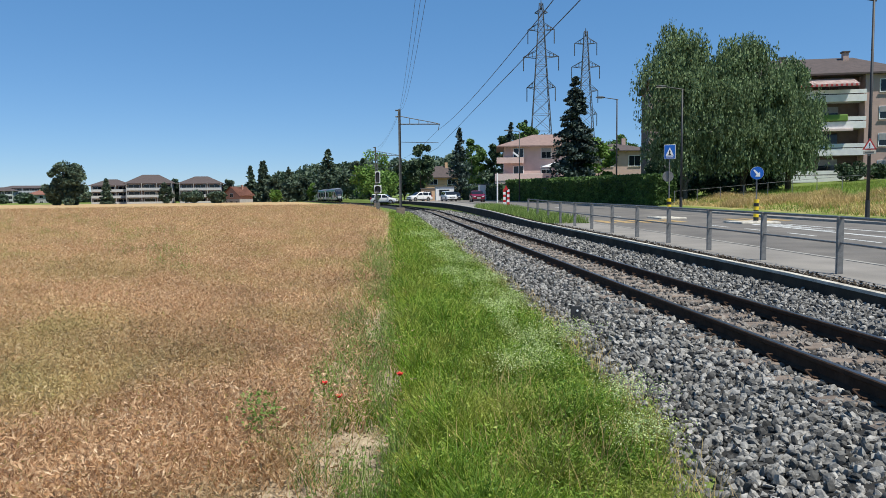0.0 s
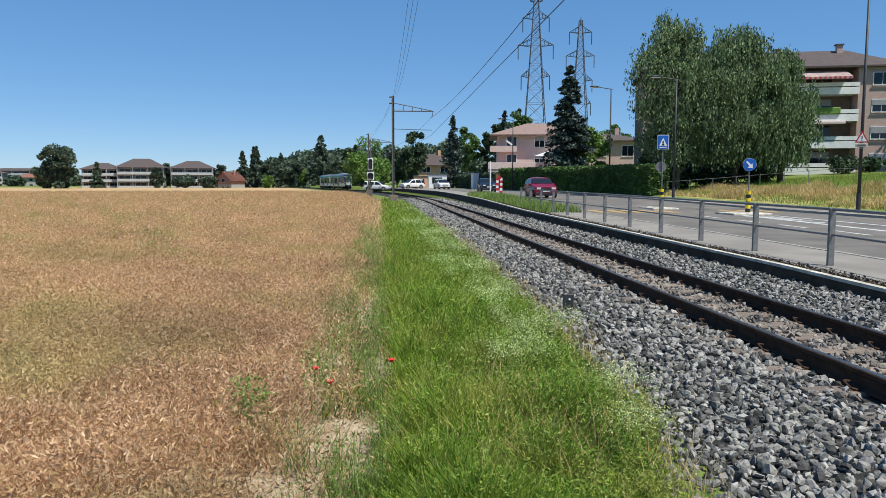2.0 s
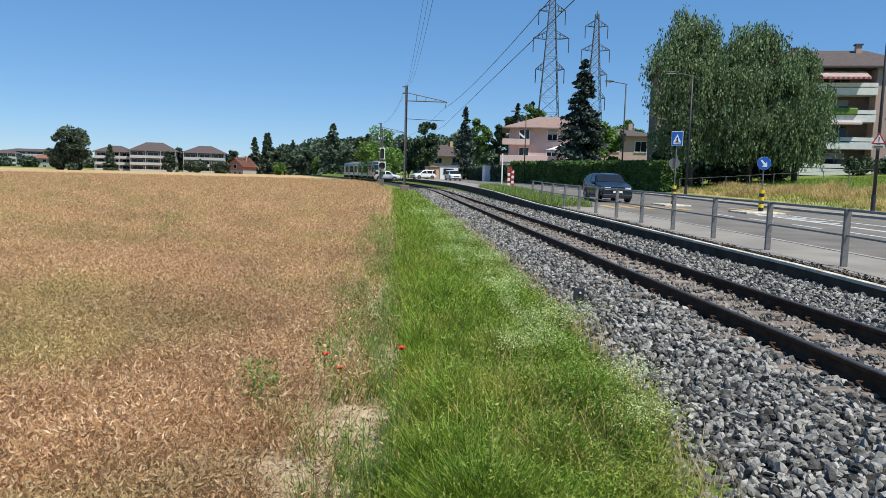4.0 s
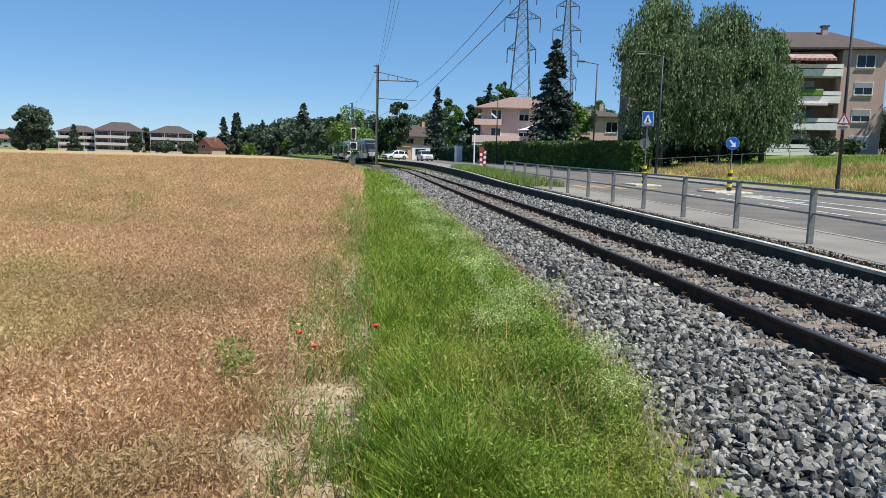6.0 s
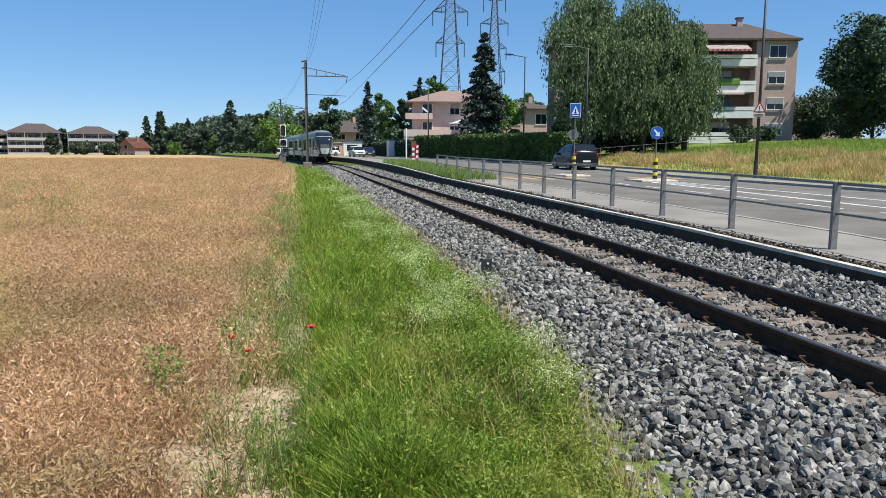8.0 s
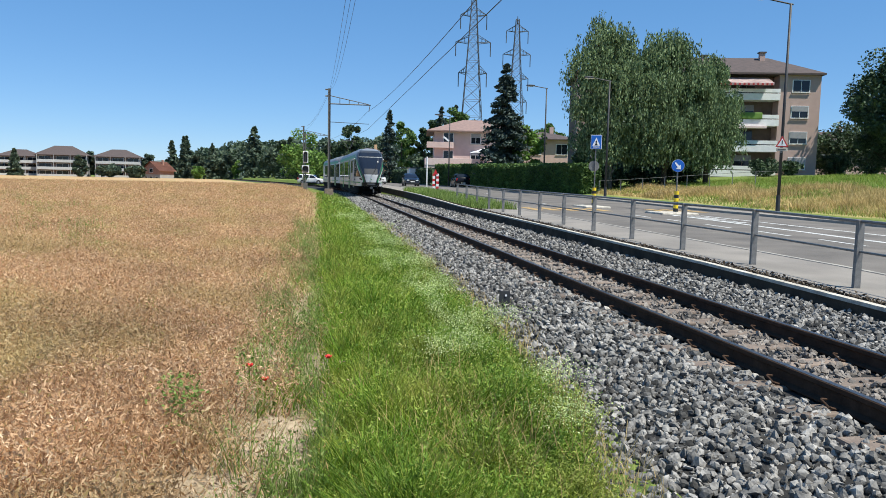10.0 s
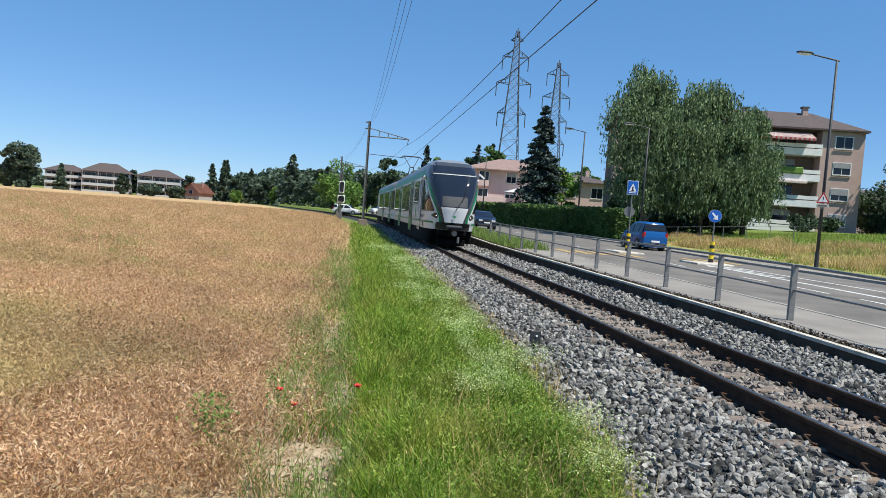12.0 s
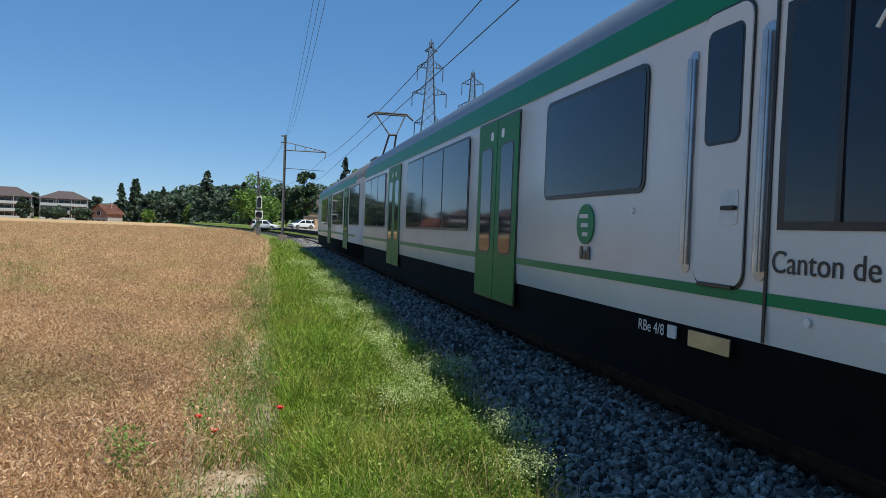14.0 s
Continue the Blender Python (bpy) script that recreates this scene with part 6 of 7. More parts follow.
def train_car(cab):
    """One half of the train; the nose is at s = 0 and the body runs along +y of its own space."""
    o = empty("train_car", None, "white and green railcar with cab and dark glazing" if cab else "white and green trailing railcar with pantograph", "train", "train cars")
    L = CAR_L
    uv, uf = shell(0.18, 0.74, 2, L, cab)
    if cab:
        uv = [(x, max(s, 0.62 + 0.9 * (0.74 - z)), z) for x, s, z in uv]
    skin("underframe", (uv, uf), M["t_dark"], o, "black underframe skirt")
    skin("body", shell(0.741, 3.1, 22, L, cab), M["t_white"], o, "white body shell")
    skin("roof", shell(3.1, 3.83, 8, L, cab), M["t_roof"], o, "grey curved roof")
    part("end_wall", bx(-1.0, 1.0, L - 0.05, L + 0.02, 0.5, 3.3, 0.03), M["t_dark"], o)
    part("gangway", bx(-0.8, 0.8, L + 0.02, L + 0.35, 0.5, 3.2, 0.05), M["black"], o)
    if not cab:
        part("end_wall", bx(-1.0, 1.0, -0.02, 0.05, 0.5, 3.3, 0.03), M["t_dark"], o)
    s_lo = 0.2 if cab else 0.02
    for side in (-1, 1):
        # lower dark sill behind the cab, green line, cantrail band
        skin("stripe", side_patch((0.99, 1.07), s_lo if cab else 0.02, L, side, 0.009, 2, 60), M["t_green"], o, "green stripe")
        skin("cantrail", side_patch((3.0, 3.31), 2.6 if cab else 0.02, L, side, 0.006, 6, 20), M["t_green"], o, "green cantrail")
        if cab:
            skin("arch", side_patch((0.99, 3.1), arch_a, arch_b, side, 0.012, 30, 6), M["t_green"], o, "green arch sweeping down the cab")
            skin("pillar", side_patch((1.0, 3.45), lambda z: min(front_s(0.5, z), arch_a(min(z, 3.1)) - 0.02), lambda z: arch_a(min(z, 3.1)), side, 0.01, 30, 6), M["t_pillar"], o, "anthracite windscreen pillar")
            cw = skin("cab_window", side_patch((1.47, 2.87), win_front, 3.05, side, 0.008, 22, 12), M["black"], o, "curved dark cab side window")
            skin("pane", side_patch((1.52, 2.82), lambda z: win_front(z) + 0.08, 2.98, side, 0.013, 20, 12), M["t_glass"], cw)
            xs = side * 1.1
            part("window_bar", bx(min(xs, xs + side * 0.022), max(xs, xs + side * 0.022), 2.52, 2.56, 1.52, 2.8), M["black"], cw)
            # headlamp cluster on the corner
            h = skin("headlamp", side_patch((1.2, 1.42), lambda z: 0.25 + 0.5 * abs(z - 1.31), lambda z: 0.68 - 2.6 * abs(z - 1.31), side, 0.016, 6, 8), M["black"], o, "dark swept headlamp")
            bm = bmesh.new()
            bmesh.ops.create_uvsphere(bm, u_segments=12, v_segments=8, radius=0.036, matrix=Matrix.Translation((side * (side_x(0.35, 1.31) - 0.02), 0.35, 1.31)))
            part("bulb", bm, M["lamp_on"], h, "glowing lamp", smooth=True)
            bm = bmesh.new()
            bmesh.ops.create_uvsphere(bm, u_segments=10, v_segments=6, radius=0.09, matrix=Matrix.Translation((side * 1.14, 1.95, 2.92)) @ Matrix.Diagonal((1, 1.8, 0.8, 1)))
            cpod = part("mirror_camera", bm, M["t_white"], o, "white mirror camera pod", smooth=True)
            part("stalk", tb((side * 1.14, 2.05, 2.88), (side * 1.2, 2.25, 2.5), 0.012), M["t_white"], cpod)
            # crew door between two upright grab rails set into the skin
            part("door_seal", plate(side, 1.1, 1.106, 3.345, 3.935, 1.06, 3.02, 0.12), M["black"], o)
            d = part("crew_door", plate(side, 1.106, 1.116, 3.36, 3.92, 1.08, 3.0, 0.11), M["t_white"], o, "white crew door")
            part("seal", plate(side, 1.1161, 1.118, 3.43, 3.85, 2.06, 2.88, 0.07), M["black"], d)
            part("pane", plate(side, 1.1181, 1.121, 3.45, 3.83, 2.08, 2.86, 0.06), M["t_glass"], d)
            part("lock_plate", plate(side, 1.1161, 1.12, 3.42, 3.62, 1.5, 1.74, 0.03), M["rim"], d)
            part("handle", bx(min(side * 1.12, side * 1.15), max(side * 1.12, side * 1.15), 3.44, 3.58, 1.6, 1.63, 0.006), M["pole"], d)
            part("step", bx(min(side * 1.1, side * 1.13), max(side * 1.1, side * 1.13), 3.45, 3.85, 1.06, 1.09, 0.004), M["black"], o)
            for s in (3.2, 4.05):
                part("recess", plate(side, 1.1, 1.103, s - 0.055, s + 0.055, 1.14, 2.8, 0.05), M["rim"], o)
                part("grab_rail", tb((side * 1.135, s, 1.2), (side * 1.135, s, 2.74), 0.02), M["rim"], o)
            part("joint", bx(min(xs, xs + side * 0.009), max(xs, xs + side * 0.009), 3.115, 3.14, 0.75, 3.1), M["black"], o)
            for s, z in ((2.75, 0.93), (4.9, 1.62), (2.2, 0.93)):
                part("cap", tb((side * 1.098, s, z), (side * 1.108, s, z), 0.028, 0.028, 12), M["balcony"], o)
            pane_set(o, side, 4.7, 7.0, 1.77, 2.87, 1)
            door(o, side, 7.95, 9.75)
            pane_set(o, side, 10.3, 15.7, 1.38, 2.9, 3)
            door(o, side, 16.6, 18.4)
            pane_set(o, side, 18.95, 23.3, 1.38, 2.9, 3)
            em = part("emblem", tb((xs, 5.85, 1.5), (xs + side * 0.012, 5.85, 1.5), 0.2, 0.2, 24), M["t_green"], o, "round green emblem")
            for k in range(3):
                part("bar", bx(min(xs, xs + side * 0.016), max(xs, xs + side * 0.016), 5.78, 5.98 - 0.04 * k, 1.56 - 0.09 * k, 1.6 - 0.09 * k), M["t_white"], em)
            for k, (a, z1) in enumerate(((5.93, 1.28), (5.84, 1.24), (5.76, 1.28))):
                part("letter_bar", plate(side, 1.1, 1.108, a - 0.03, a + 0.03, 1.15, z1, 0.01), M["t_pillar"], o)
            part("number_bar", plate(side, 1.1, 1.112, 4.12, 4.24, 0.62, 0.72, 0.01), M["t_white"], o, "white stencilled bar")
            part("vent_plate", plate(side, 1.1, 1.112, 3.45, 3.95, 0.6, 0.72, 0.01), M["rim"], o, "grey metal plate")
            part("hatch", bx(min(xs, xs + side * 0.006), max(xs, xs + side * 0.006), 1.95, 2.12, 0.78, 1.0, 0.01), M["t_pillar"], o)
        else:
            pane_set(o, side, 0.9, 4.2, 1.42, 2.92, 2)
            door(o, side, 4.6, 6.4)
            pane_set(o, side, 6.9, 12.3, 1.42, 2.92, 3)
            door(o, side, 13.2, 15.0)
            pane_set(o, side, 15.6, 20.2, 1.42, 2.92, 2)
    if cab:
        text("Canton de Vaud", 0.198, M["black"], o, Matrix(((0, 0, -1, -1.1), (-1, 0, 0, 3.09), (0, 1, 0, 1.205), (0, 0, 0, 1))))
        text("RBe 4/8", 0.13, M["t_white"], o, Matrix(((0, 0, -1, -1.1), (-1, 0, 0, 4.72), (0, 1, 0, 0.62), (0, 0, 0, 1))), "class_lettering")
        # front: windscreen, destination band, white plate
        ws = skin("windscreen", front_patch((1.68, 3.02), lambda z: -lerp(z, [1.68, 2.3, 3.02], [0.58, 0.8, 0.95]), lambda z: lerp(z, [1.68, 2.3, 3.02], [0.58, 0.8, 0.95]), 0.02, 14, 14), M["t_glass"], o, "large raked dark windscreen")
        skin("lower_front", front_patch((0.742, 1.03), -0.7, 0.7, 0.035, 4, 28), M["black"], o, "black lower front")
        edge = lambda z: min(0.9 * half_w(z), side_x(arch_a(min(z, 3.1)), z) - 0.01)
        skin("surround", front_patch((1.02, 3.6), lambda z: -edge(z), edge, 0.008, 30, 18), M["t_pillar"], o, "anthracite windscreen surround")
        skin("dashboard", front_patch((1.7, 2.12), -0.52, 0.52, 0.024, 6, 12), M["t_blind"], ws, "pale dashboard behind the glass")
        skin("destination_display", front_patch((3.1, 3.42), -0.88, 0.88, 0.018, 6, 12), M["t_glass"], o, "dark destination display")
        skin("trim", front_patch((3.035, 3.065), -0.92, 0.92, 0.022, 2, 12), M["balcony_far"], o)
        pl = skin("front_plate", front_patch((1.04, 1.66), lambda z: -0.37 - 0.3 * (z - 1.04), lambda z: 0.37 + 0.3 * (z - 1.04), 0.03, 8, 10), M["t_white"], o, "white trapezoid front plate")
        part("emblem", poly([(-0.07, 1.33), (0.07, 1.33), (0, 1.21)], -0.012, 0.004), M["t_green"], pl, "small green triangle")
        w = part("wiper", tb((0.03, -0.08, 1.58), (0.42, 0.2, 2.2), 0.018), M["black"], o)
        part("blade", tb((0.3, 0.1, 1.95), (0.52, 0.36, 2.6), 0.014), M["black"], w)
        part("valance", bx(-0.6, 0.6, 0.36, 1.4, 0.5, 0.9, 0.1), M["t_dark"], o)
        c = part("coupler", bx(-0.15, 0.15, -0.15, 0.5, 0.52, 0.8, 0.04), M["t_dark"], o)
        part("coupler_head", tb((0, -0.3, 0.62), (0, -0.1, 0.62), 0.11, 0.09, 12), M["t_pillar"], c)
        part("coupler_cover", bx(-0.33, 0.33, -0.16, 0.0, 0.82, 0.95, 0.05), M["t_pillar"], c)
        part("hook", tb((0.16, -0.35, 0.5), (0.16, -0.35, 0.25), 0.05), M["mast"], c)
        part("rail_guard", bx(-0.6, 0.6, 0.6, 0.75, 0.1, 0.35, 0.03), M["t_dark"], o)
    # roof gear
    for s0, s1 in ((6.0, 9.0), (11.0, 15.0)) if cab else ((4.5, 8.0), (10.0, 14.0)):
        part("roof_unit", bx(-0.5, 0.5, s0, s1, 3.7, 3.88, 0.06), M["t_roof"], o)
    bogie(o, 3.6 if cab else 4.0)
    bogie(o, L - 3.2)
    part("equipment_box", bx(-0.9, 0.9, 8, 14, 0.3, 0.6, 0.05), M["t_dark"], o)
    if not cab:
        p = part("pantograph", bx(-0.6, 0.6, 0.7, 2.2, 3.8, 3.9, 0.03), M["mast"], o)
        for x in (-0.42, 0.42):
            part("lower_arm", tb((x * 0.5, 2.0, 3.9), (x * 0.3, 0.8, 4.7), 0.035), M["pole"], p)
            part("upper_arm", tb((x * 0.3, 0.8, 4.7), (x * 1.3, 1.5, 5.5), 0.024), M["pole"], p)
        part("cross_tube", tb((-0.16, 0.8, 4.7), (0.16, 0.8, 4.7), 0.04), M["pole"], p)
        for y in (1.3, 1.65):
            part("contact_strip", tb((-0.6, y, 5.54), (0.6, y, 5.54), 0.03), M["pole"], p)
        for x in (-1, 1):
            part("horn", tb((x * 0.6, 1.47, 5.55), (x * 0.85, 1.47, 5.36), 0.035), M["pole"], p)
    return o


lead, trail = train_car(True), train_car(False)


# ---- cars ----
def paint(name, c, rough=0.2):
    m = mat(name, c, tuple(v * 0.9 for v in c), rough, 1.0, spec=0.3)
    m.node_tree.nodes["Principled BSDF"].inputs["Coat Weight"].default_value = 0.08
    return m


M.update(p_red=paint("car_red", (0.19, 0.005, 0.022)), p_navy=paint("car_navy", (0.012, 0.018, 0.035)), p_black=paint("car_black", (0.008, 0.008, 0.01)),
         p_blue=paint("car_blue", (0.012, 0.085, 0.27)), p_white=paint("car_white", (0.7, 0.7, 0.7)), tail=mat("tail_lamp", (0.35, 0.01, 0.01), (0.25, 0.01, 0.01), 0.2, 3.0),
         lamp_off=mat("clear_lamp", (0.6, 0.62, 0.65), (0.5, 0.5, 0.52), 0.1, 3.0))


def car(name, p, L, W, H, top, belt, label, category="car", decals=False, group="cars"):
    """A car whose nose points along -y. top: the roof line as (y, z) from bonnet to tail; belt: the line where paint meets glass."""
    o = empty(name, None, label, category, group)
    w = W / 2
    ty, tz = [q[0] for q in top], [q[1] for q in top]
    by, bz = [q[0] for q in belt], [q[1] for q in belt]
    ys = np.unique(np.concatenate([np.linspace(-L / 2, L / 2, 33), ty, by]))
    V, F = [], []
    for i, y in enumerate(ys):
        t, b = float(np.interp(y, ty, tz)), float(np.interp(y, by, bz))
        e = 1 - 0.10 * max(0, abs(y) / (L / 2) - 0.72) / 0.28
        b = min(b, t)
        sec = [(w * 0.9 * e, 0.2), (w * e, 0.42), (w * e, min(b, 0.75)), (w * 0.97 * e, b), (w * (0.97 - 0.2 * (t - b) / 0.6) * e, max(b, t - 0.07)), (w * (0.86 - 0.2 * (t - b) / 0.6) * e, t), (0, t + 0.015)]
        V += [(x, y, z) for x, z in sec] + [(-x, y, z) for x, z in sec[-2::-1]]
        k = 13
        if i:
            for j in range(k - 1):
                F.append((k * (i - 1) + j, k * i + j, k * i + j + 1, k * (i - 1) + j + 1))
            F.append((k * (i - 1) + 12, k * i + 12, k * i, k * (i - 1)))
    n = len(V)
    me = mesh_np("body", V, F, p, True)
    bm = bmesh.new()
    bm.from_mesh(me)
    bm.verts.ensure_lookup_table()
    bm.faces.new([bm.verts[j] for j in range(13)])
    bm.faces.new([bm.verts[n - 13 + j] for j in range(12, -1, -1)])
    bpy.data.meshes.remove(me)
    body = part("body", bm, p, o)
    body.data.polygons.foreach_set("use_smooth", [len(q.vertices) == 4 for q in body.data.polygons])

    def glass(name, y0, y1, side):
        """Side glass between two distances along the car."""
        VV, FF = [], []
        for i in range(9):
            y = y0 + (y1 - y0) * i / 8
            t, b = float(np.interp(y, ty, tz)) - 0.1, float(np.interp(y, by, bz)) + 0.03
            t = max(t, b + 0.01)
            for zz in (b, t):
                f = (zz - b) / 0.6
                x = w * (0.975 - 0.2 * f) + 0.004
                VV.append((side * x, y, zz))
            if i:
                q = (2 * i - 2, 2 * i, 2 * i + 1, 2 * i - 1)
                FF.append(q if side > 0 else q[::-1])
        part(name, mesh_np(name, VV, FF, M["glass"]), None, body)

    cab0 = by[1] if len(by) > 2 else -L * 0.2
    cab1 = by[-2]
    span = [(cab0 + 0.25, cab0 + (cab1 - cab0) * 0.42), (cab0 + (cab1 - cab0) * 0.46, cab0 + (cab1 - cab0) * 0.76), (cab0 + (cab1 - cab0) * 0.79, cab1 - 0.12)]
    for side in (-1, 1):
        for a, b in span:
            glass("side_window", a, b, side)

    def screen(name, y0, y1, up):
        VV = []
        for y in (y0, y1):
            t = float(np.interp(y, ty, tz)) + 0.02
            ww = w * (0.78 if t > H * 0.8 else 0.86)
            VV += [(-ww, y - up * 0.012, t + 0.004), (ww, y - up * 0.012, t + 0.004)]
        q = (0, 1, 3, 2)
        part(name, mesh_np(name, VV, [q if up > 0 else q], M["glass"]), None, body)

    peak = [y for y, z in top if z > H * 0.93]
    screen("windscreen", cab0 + 0.05, peak[0] - 0.04, 1)
    screen("rear_window", peak[-1] + 0.05, max(peak[-1] + 0.12, cab1 - 0.02), -1)
    zf, zb = float(np.interp(-L / 2, ty, tz)), float(np.interp(L / 2, ty, tz))
    for side in (-1, 1):
        part("headlight", bx(side * w * 0.62 - 0.17, side * w * 0.62 + 0.17, -L / 2 - 0.015, -L / 2 + 0.2, zf - 0.16, zf - 0.02, 0.02), M["lamp_off"], o)
        part("tail_light", bx(side * w * 0.84 - 0.09, side * w * 0.84 + 0.09, L / 2 - 0.3, L / 2 - 0.02, 0.74, 1.1, 0.05), M["tail"], o, "upright red tail light")
        part("sill", bx(side * w * 0.985 - 0.02, side * w * 0.985 + 0.02, -L * 0.21, L * 0.19, 0.2, 0.33, 0.01), M["black"], o, "black side sill")
        for a, _ in span[:2] + [(span[2][0] - 0.04, 0)]:
            part("door_seam", bx(side * w - 0.006, side * w + 0.003, a - 0.03, a - 0.018, 0.34, 0.9), M["black"], o)
        for _, b in span[:2]:
            part("door_handle", bx(side * w - 0.01, side * w + 0.022, b - 0.2, b - 0.05, 0.84, 0.87, 0.006), p, o)
        part("door_mirror", bx(side * (w + 0.06) - 0.09, side * (w + 0.06) + 0.09, cab0 + 0.3, cab0 + 0.42, 0.95, 1.1, 0.03), p, o)
    part("bumper", bx(-w * 0.9, w * 0.9, -L / 2 - 0.03, -L / 2 + 0.1, 0.22, 0.42, 0.03), M["black"], o)
    part("bumper", bx(-w * 0.88, w * 0.88, L / 2 - 0.1, L / 2 + 0.03, 0.28, 0.45, 0.03), M["black"], o)
    part("grille", bx(-w * 0.45, w * 0.45, -L / 2 - 0.02, -L / 2 + 0.05, zf - 0.22, zf - 0.05, 0.01), M["black"], o)
    for ye in (-1, 1):
        part("number_plate", bx(-0.26, 0.26, ye * (L / 2 + 0.035) - 0.006, ye * (L / 2 + 0.035) + 0.006, 0.5, 0.61), M["white"], o)
    for sx in (-1, 1):
        for ye in (-L * 0.31, L * 0.29):
            wheel = empty("wheel", pose(sx * (w - 0.1), ye, 0.33))
            wheel.parent = o
            part("tyre", tb((-0.11, 0, 0), (0.11, 0, 0), 0.33, 0.33, 22), M["tyre"], wheel)
            part("hub", tb((-0.113, 0, 0), (0.113, 0, 0), 0.235, 0.235, 20), M["mast"], wheel)
            bm = tb((-0.121, 0, 0), (0.121, 0, 0), 0.05, 0.05, 10)
            for k in range(5):
                box(bm, -0.121, 0.121, -0.042, 0.042, 0.03, 0.225, 0.0, Matrix.Rotation(k * math.tau / 5, 4, "X"))
            part("rim", bm, M["rim"], wheel, "five-spoke alloy rim")
            xa = sx * (w - 0.05)
            part("wheel_arch", tb((xa, ye, 0.35), (sx * (w + 0.003), ye, 0.35), 0.385, 0.385, 22), M["black"], o)
    if decals:
        for side in (-1, 1):
            x = side * (w * 0.985)
            for k in range(4):
                a = -0.15 + 0.16 * k
                part("decal", bx(min(x, x + side * 0.02), max(x, x + side * 0.02), a, a + 0.1, 0.7 - 0.05 * (k % 2), 0.86 - 0.03 * k, 0.004), M["white"], o, "white lettering bar on the door")
            part("decal_dot", tb((x, -0.75, 0.75), (x + side * 0.02, -0.75, 0.75), 0.16, 0.16, 16), M["white"], o)
        for k in range(4):
            part("decal", bx(-0.45 + 0.13 * k, -0.37 + 0.13 * k, L / 2 - 0.28, L / 2 - 0.17, 1.12, 1.22 + 0.03 * (k % 2)), M["white"], o, "white lettering bar on the rear window")
    return o


SUV_TOP = [(-2.1, 0.82), (-1.15, 1.0), (-0.85, 1.08), (-0.2, 1.5), (0.5, 1.58), (1.45, 1.5), (1.85, 1.25), (2.1, 0.95)]
SUV_BELT = [(-2.1, 0.82), (-0.9, 1.03), (0.5, 1.05), (1.85, 1.1), (2.1, 0.95)]
TALL_TOP = [(-2.1, 0.86), (-1.2, 1.06), (-0.95, 1.13), (-0.2, 1.6), (0.5, 1.7), (1.5, 1.63), (1.96, 1.22), (2.06, 1.1), (2.1, 0.8)]
TALL_BELT = [(-2.1, 0.86), (-1.0, 1.08), (0.5, 1.12), (1.95, 1.2), (2.1, 0.8)]
MPV_TOP = [(-2.0, 0.8), (-1.3, 0.98), (-1.1, 1.05), (-0.35, 1.6), (0.4, 1.68), (1.68, 1.64), (1.93, 1.02), (2.0, 0.75)]
MPV_BELT = [(-2.0, 0.8), (-1.15, 1.02), (0.4, 1.02), (1.91, 1.03), (2.0, 0.75)]
HAT_TOP = [(-1.8, 0.66), (-1.62, 0.82), (-1.15, 0.96), (-0.85, 1.02), (-0.2, 1.44), (0.1, 1.53), (0.6, 1.56), (1.1, 1.52), (1.35, 1.44), (1.66, 1.02), (1.8, 0.75)]
HAT_BELT = [(-1.8, 0.66), (-0.9, 0.98), (0.5, 1.0), (1.66, 1.02), (1.8, 0.75)]
red_car = car("car", M["p_red"], 4.2, 1.8, 1.58, SUV_TOP, SUV_BELT, "dark red compact car on the road")
navy_car = car("car", M["p_navy"], 4.2, 1.82, 1.58, SUV_TOP, SUV_BELT, "dark blue sport utility car on the road")
black_car = car("car", M["p_black"], 4.2, 1.82, 1.7, TALL_TOP, TALL_BELT, "glossy black sport utility car on the road")
blue_van = car("car", M["p_blue"], 3.72, 1.68, 1.68, [(q[0] * 0.93, q[1] * 1.04) for q in MPV_TOP], [(q[0] * 0.93, q[1]) for q in MPV_BELT], "bright blue compact people carrier on the road", "car")
deco_car = car("car", M["p_black"], 3.6, 1.65, 1.56, HAT_TOP, HAT_BELT, "small black hatchback with white lettering bars", "car", True)
late_car = car("car", M["p_navy"], 4.2, 1.82, 1.58, SUV_TOP, SUV_BELT, "dark estate car following on the road")
far_car = car("car", M["p_navy"], 4.2, 1.85, 1.62, SUV_TOP, SUV_BELT, "dark car coming down the road")
parked = car("car", M["p_white"], 4.6, 1.8, 1.68, [(q[0] * 1.15, q[1]) for q in MPV_TOP], [(q[0] * 1.15, q[1]) for q in MPV_BELT], "white van parked by the crossing")
parked.matrix_basis = pose(-1.0, 127, 0.5, 0, 0, 75)
copy_thing(parked, pose(9.6, 118, 0.85, 0, 0, 10))
copy_thing(parked, pose(5.4, 132, 0.85, 0, 0, -60))


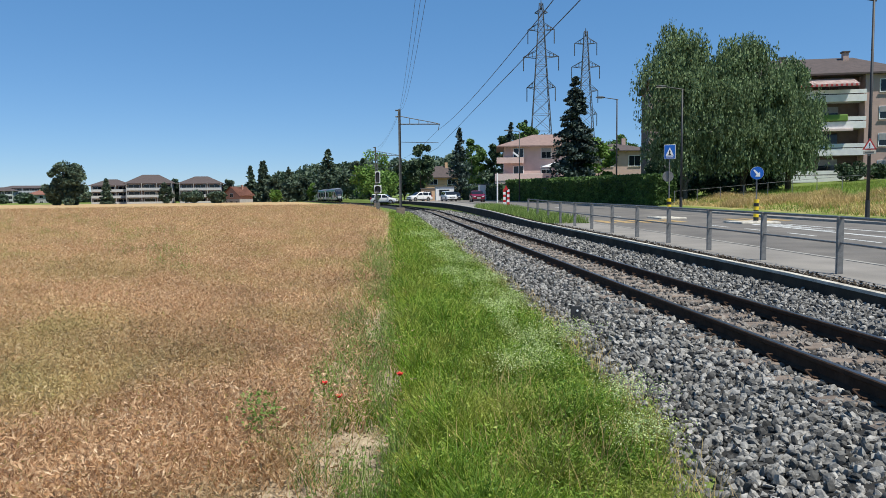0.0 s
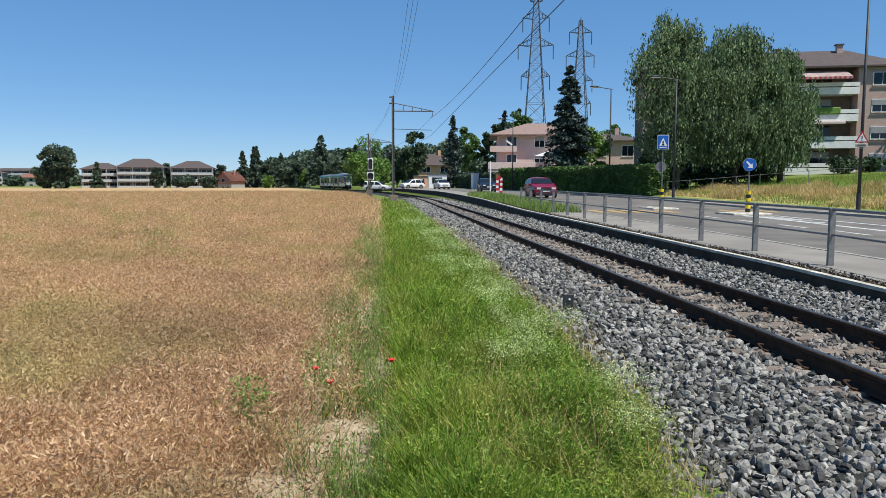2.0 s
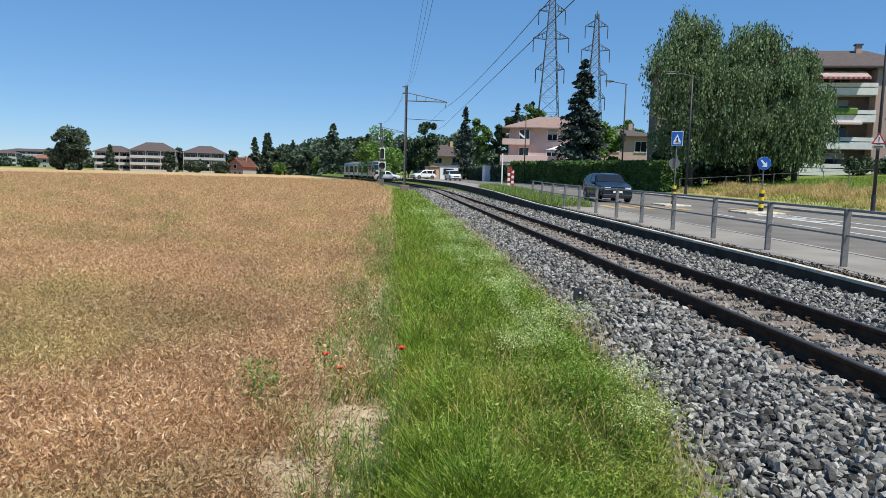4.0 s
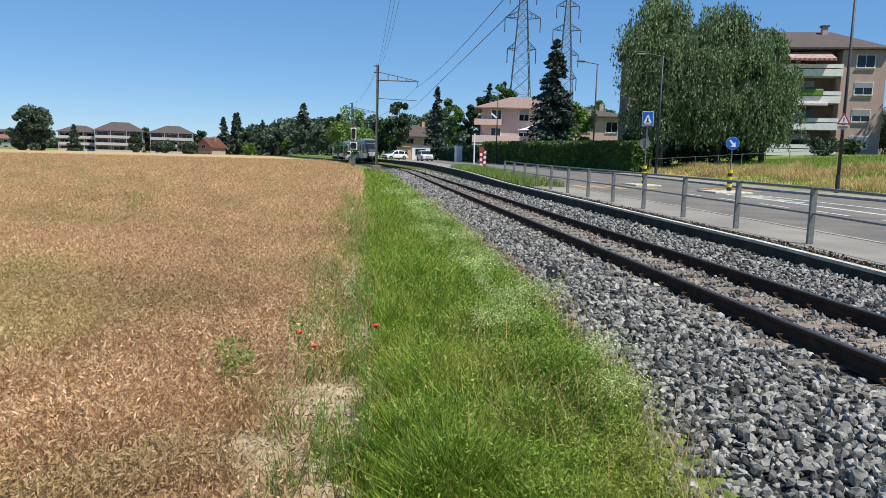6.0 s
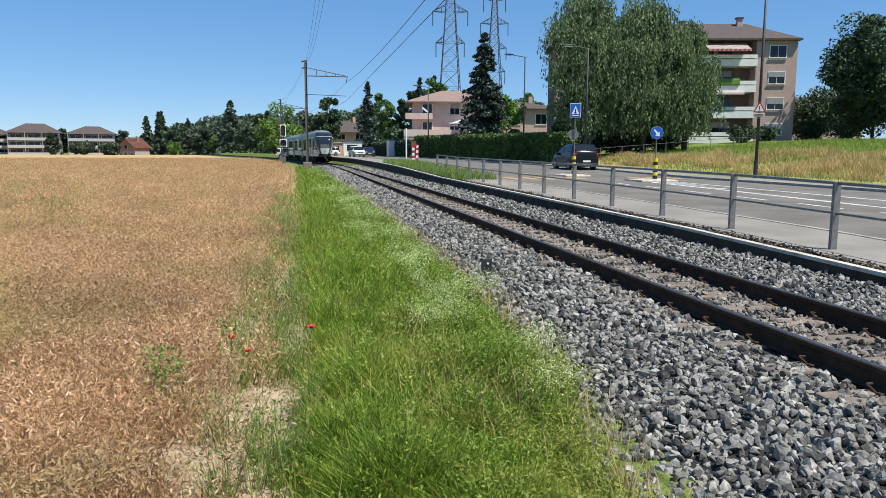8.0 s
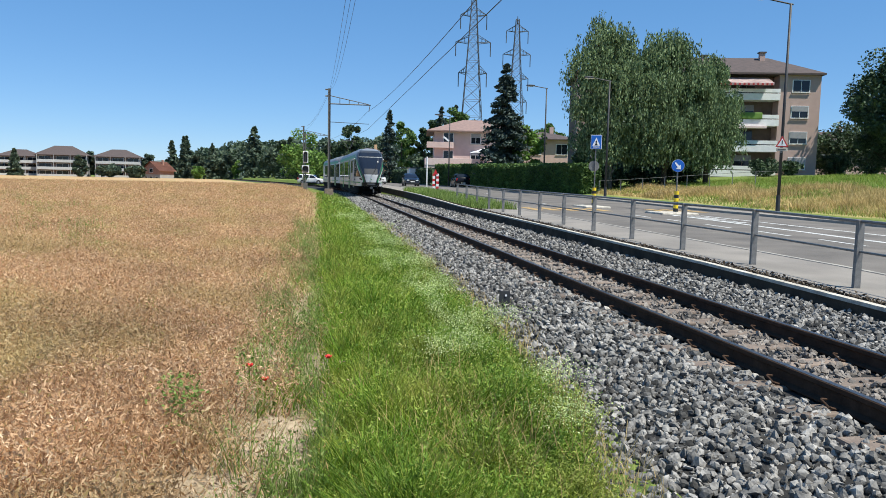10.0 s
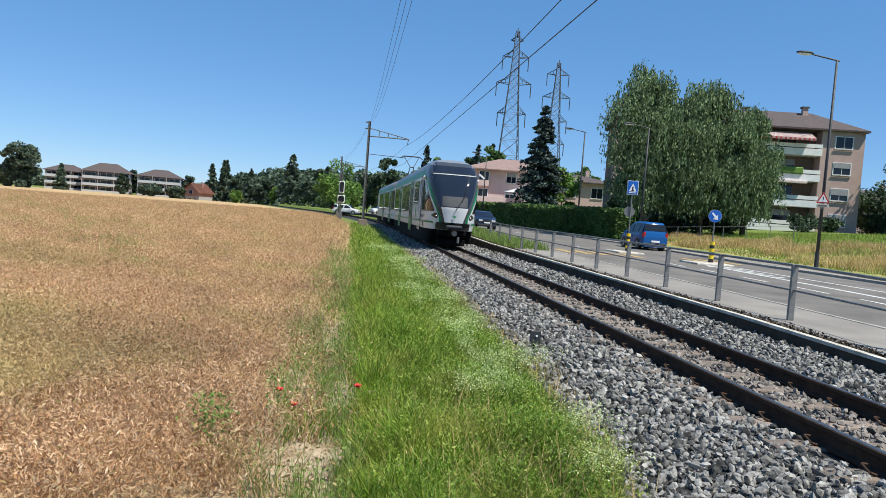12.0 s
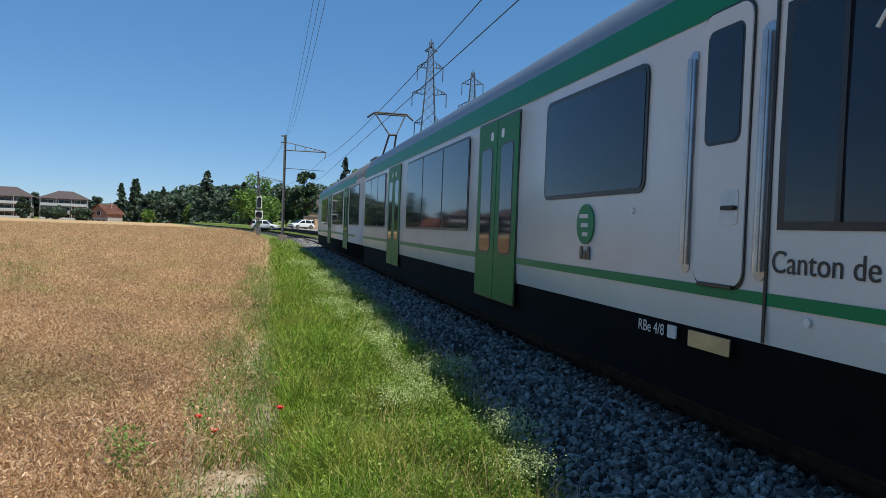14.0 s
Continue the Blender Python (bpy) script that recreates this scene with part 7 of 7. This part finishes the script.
# ---- everything that moves ----
def motions():
    def train_rows(back, length):
        """The car's nose lies back metres behind the train's nose; its two bogies stay on the track."""
        rows = []
        for k in range(29):
            t = 0.5 * k
            y = 8.15 + 14.15 * (13.5 - t) + back + lerp(t, [12, 12.5, 13, 13.5, 14], [0, -0.25, 0, 0.1, -0.2])
            ax, ay, _ = line(y + 3.6)
            bx_, by_, _ = line(y + length - 3.2)
            turn = math.degrees(math.atan2(-(bx_ - ax), by_ - ay))
            f = 3.6 / (length - 6.8)
            rows.append((t, pose(ax - (bx_ - ax) * f, ay - (by_ - ay) * f, RAIL_Z, 0, 0, turn)))
        return rows

    walk(lead, train_rows(0.0, CAR_L))
    walk(trail, train_rows(24.1, CAR_L))

    def drive(thing, keys, x_of, turn):
        keys = [(t, y * 1.028 if turn and y > 0 else y) for t, y in keys]
        walk(thing, [(t, pose(x_of(y), y, float(walk_z(min(max(y, -25), 150))) - 0.02, 0, 0, turn)) for t, y in keys])

    near, away = (lambda y: 12.2), (lambda y: 18.5 - max(0, y - 45) * 0.03)
    drive(red_car, [(0, 101), (0.5, 90), (1, 78), (1.5, 66.5), (2, 55.5), (2.5, 45), (3, 34.7), (3.2, 30.3), (5.0, -12), (6.0, -26), (14, -110)], near, 0)
    drive(navy_car, [(0, 135), (1.5, 97), (3, 61.3), (4, 41), (5.3, 17.6), (6.0, 4), (7.5, -26), (14, -150)], near, 0)
    drive(black_car, [(0, -90), (5, -8), (6.5, 20.1), (7, 28.0), (7.5, 36.2), (7.7, 39.8), (9.5, 75), (12, 125), (14, 165)], away, 180)
    drive(blue_van, [(0, -150), (10, 10.0), (10.5, 18.6), (10.8, 23.6), (11, 27.0), (11.4, 33.4), (12.5, 51.2), (14, 78)], away, 180)
    drive(deco_car, [(0, -190), (11.5, 6), (12.5, 24.9), (13, 33.6), (13.3, 38.8), (14, 51)], away, 180)
    drive(late_car, [(0, -200), (12.5, 4), (13.5, 21.7), (13.6, 23.4), (14, 30)], away, 180)
    drive(far_car, [(0, 230), (9, 107), (11, 79), (12.5, 58), (14, 38)], lambda y: 11.8, 0)


motions()
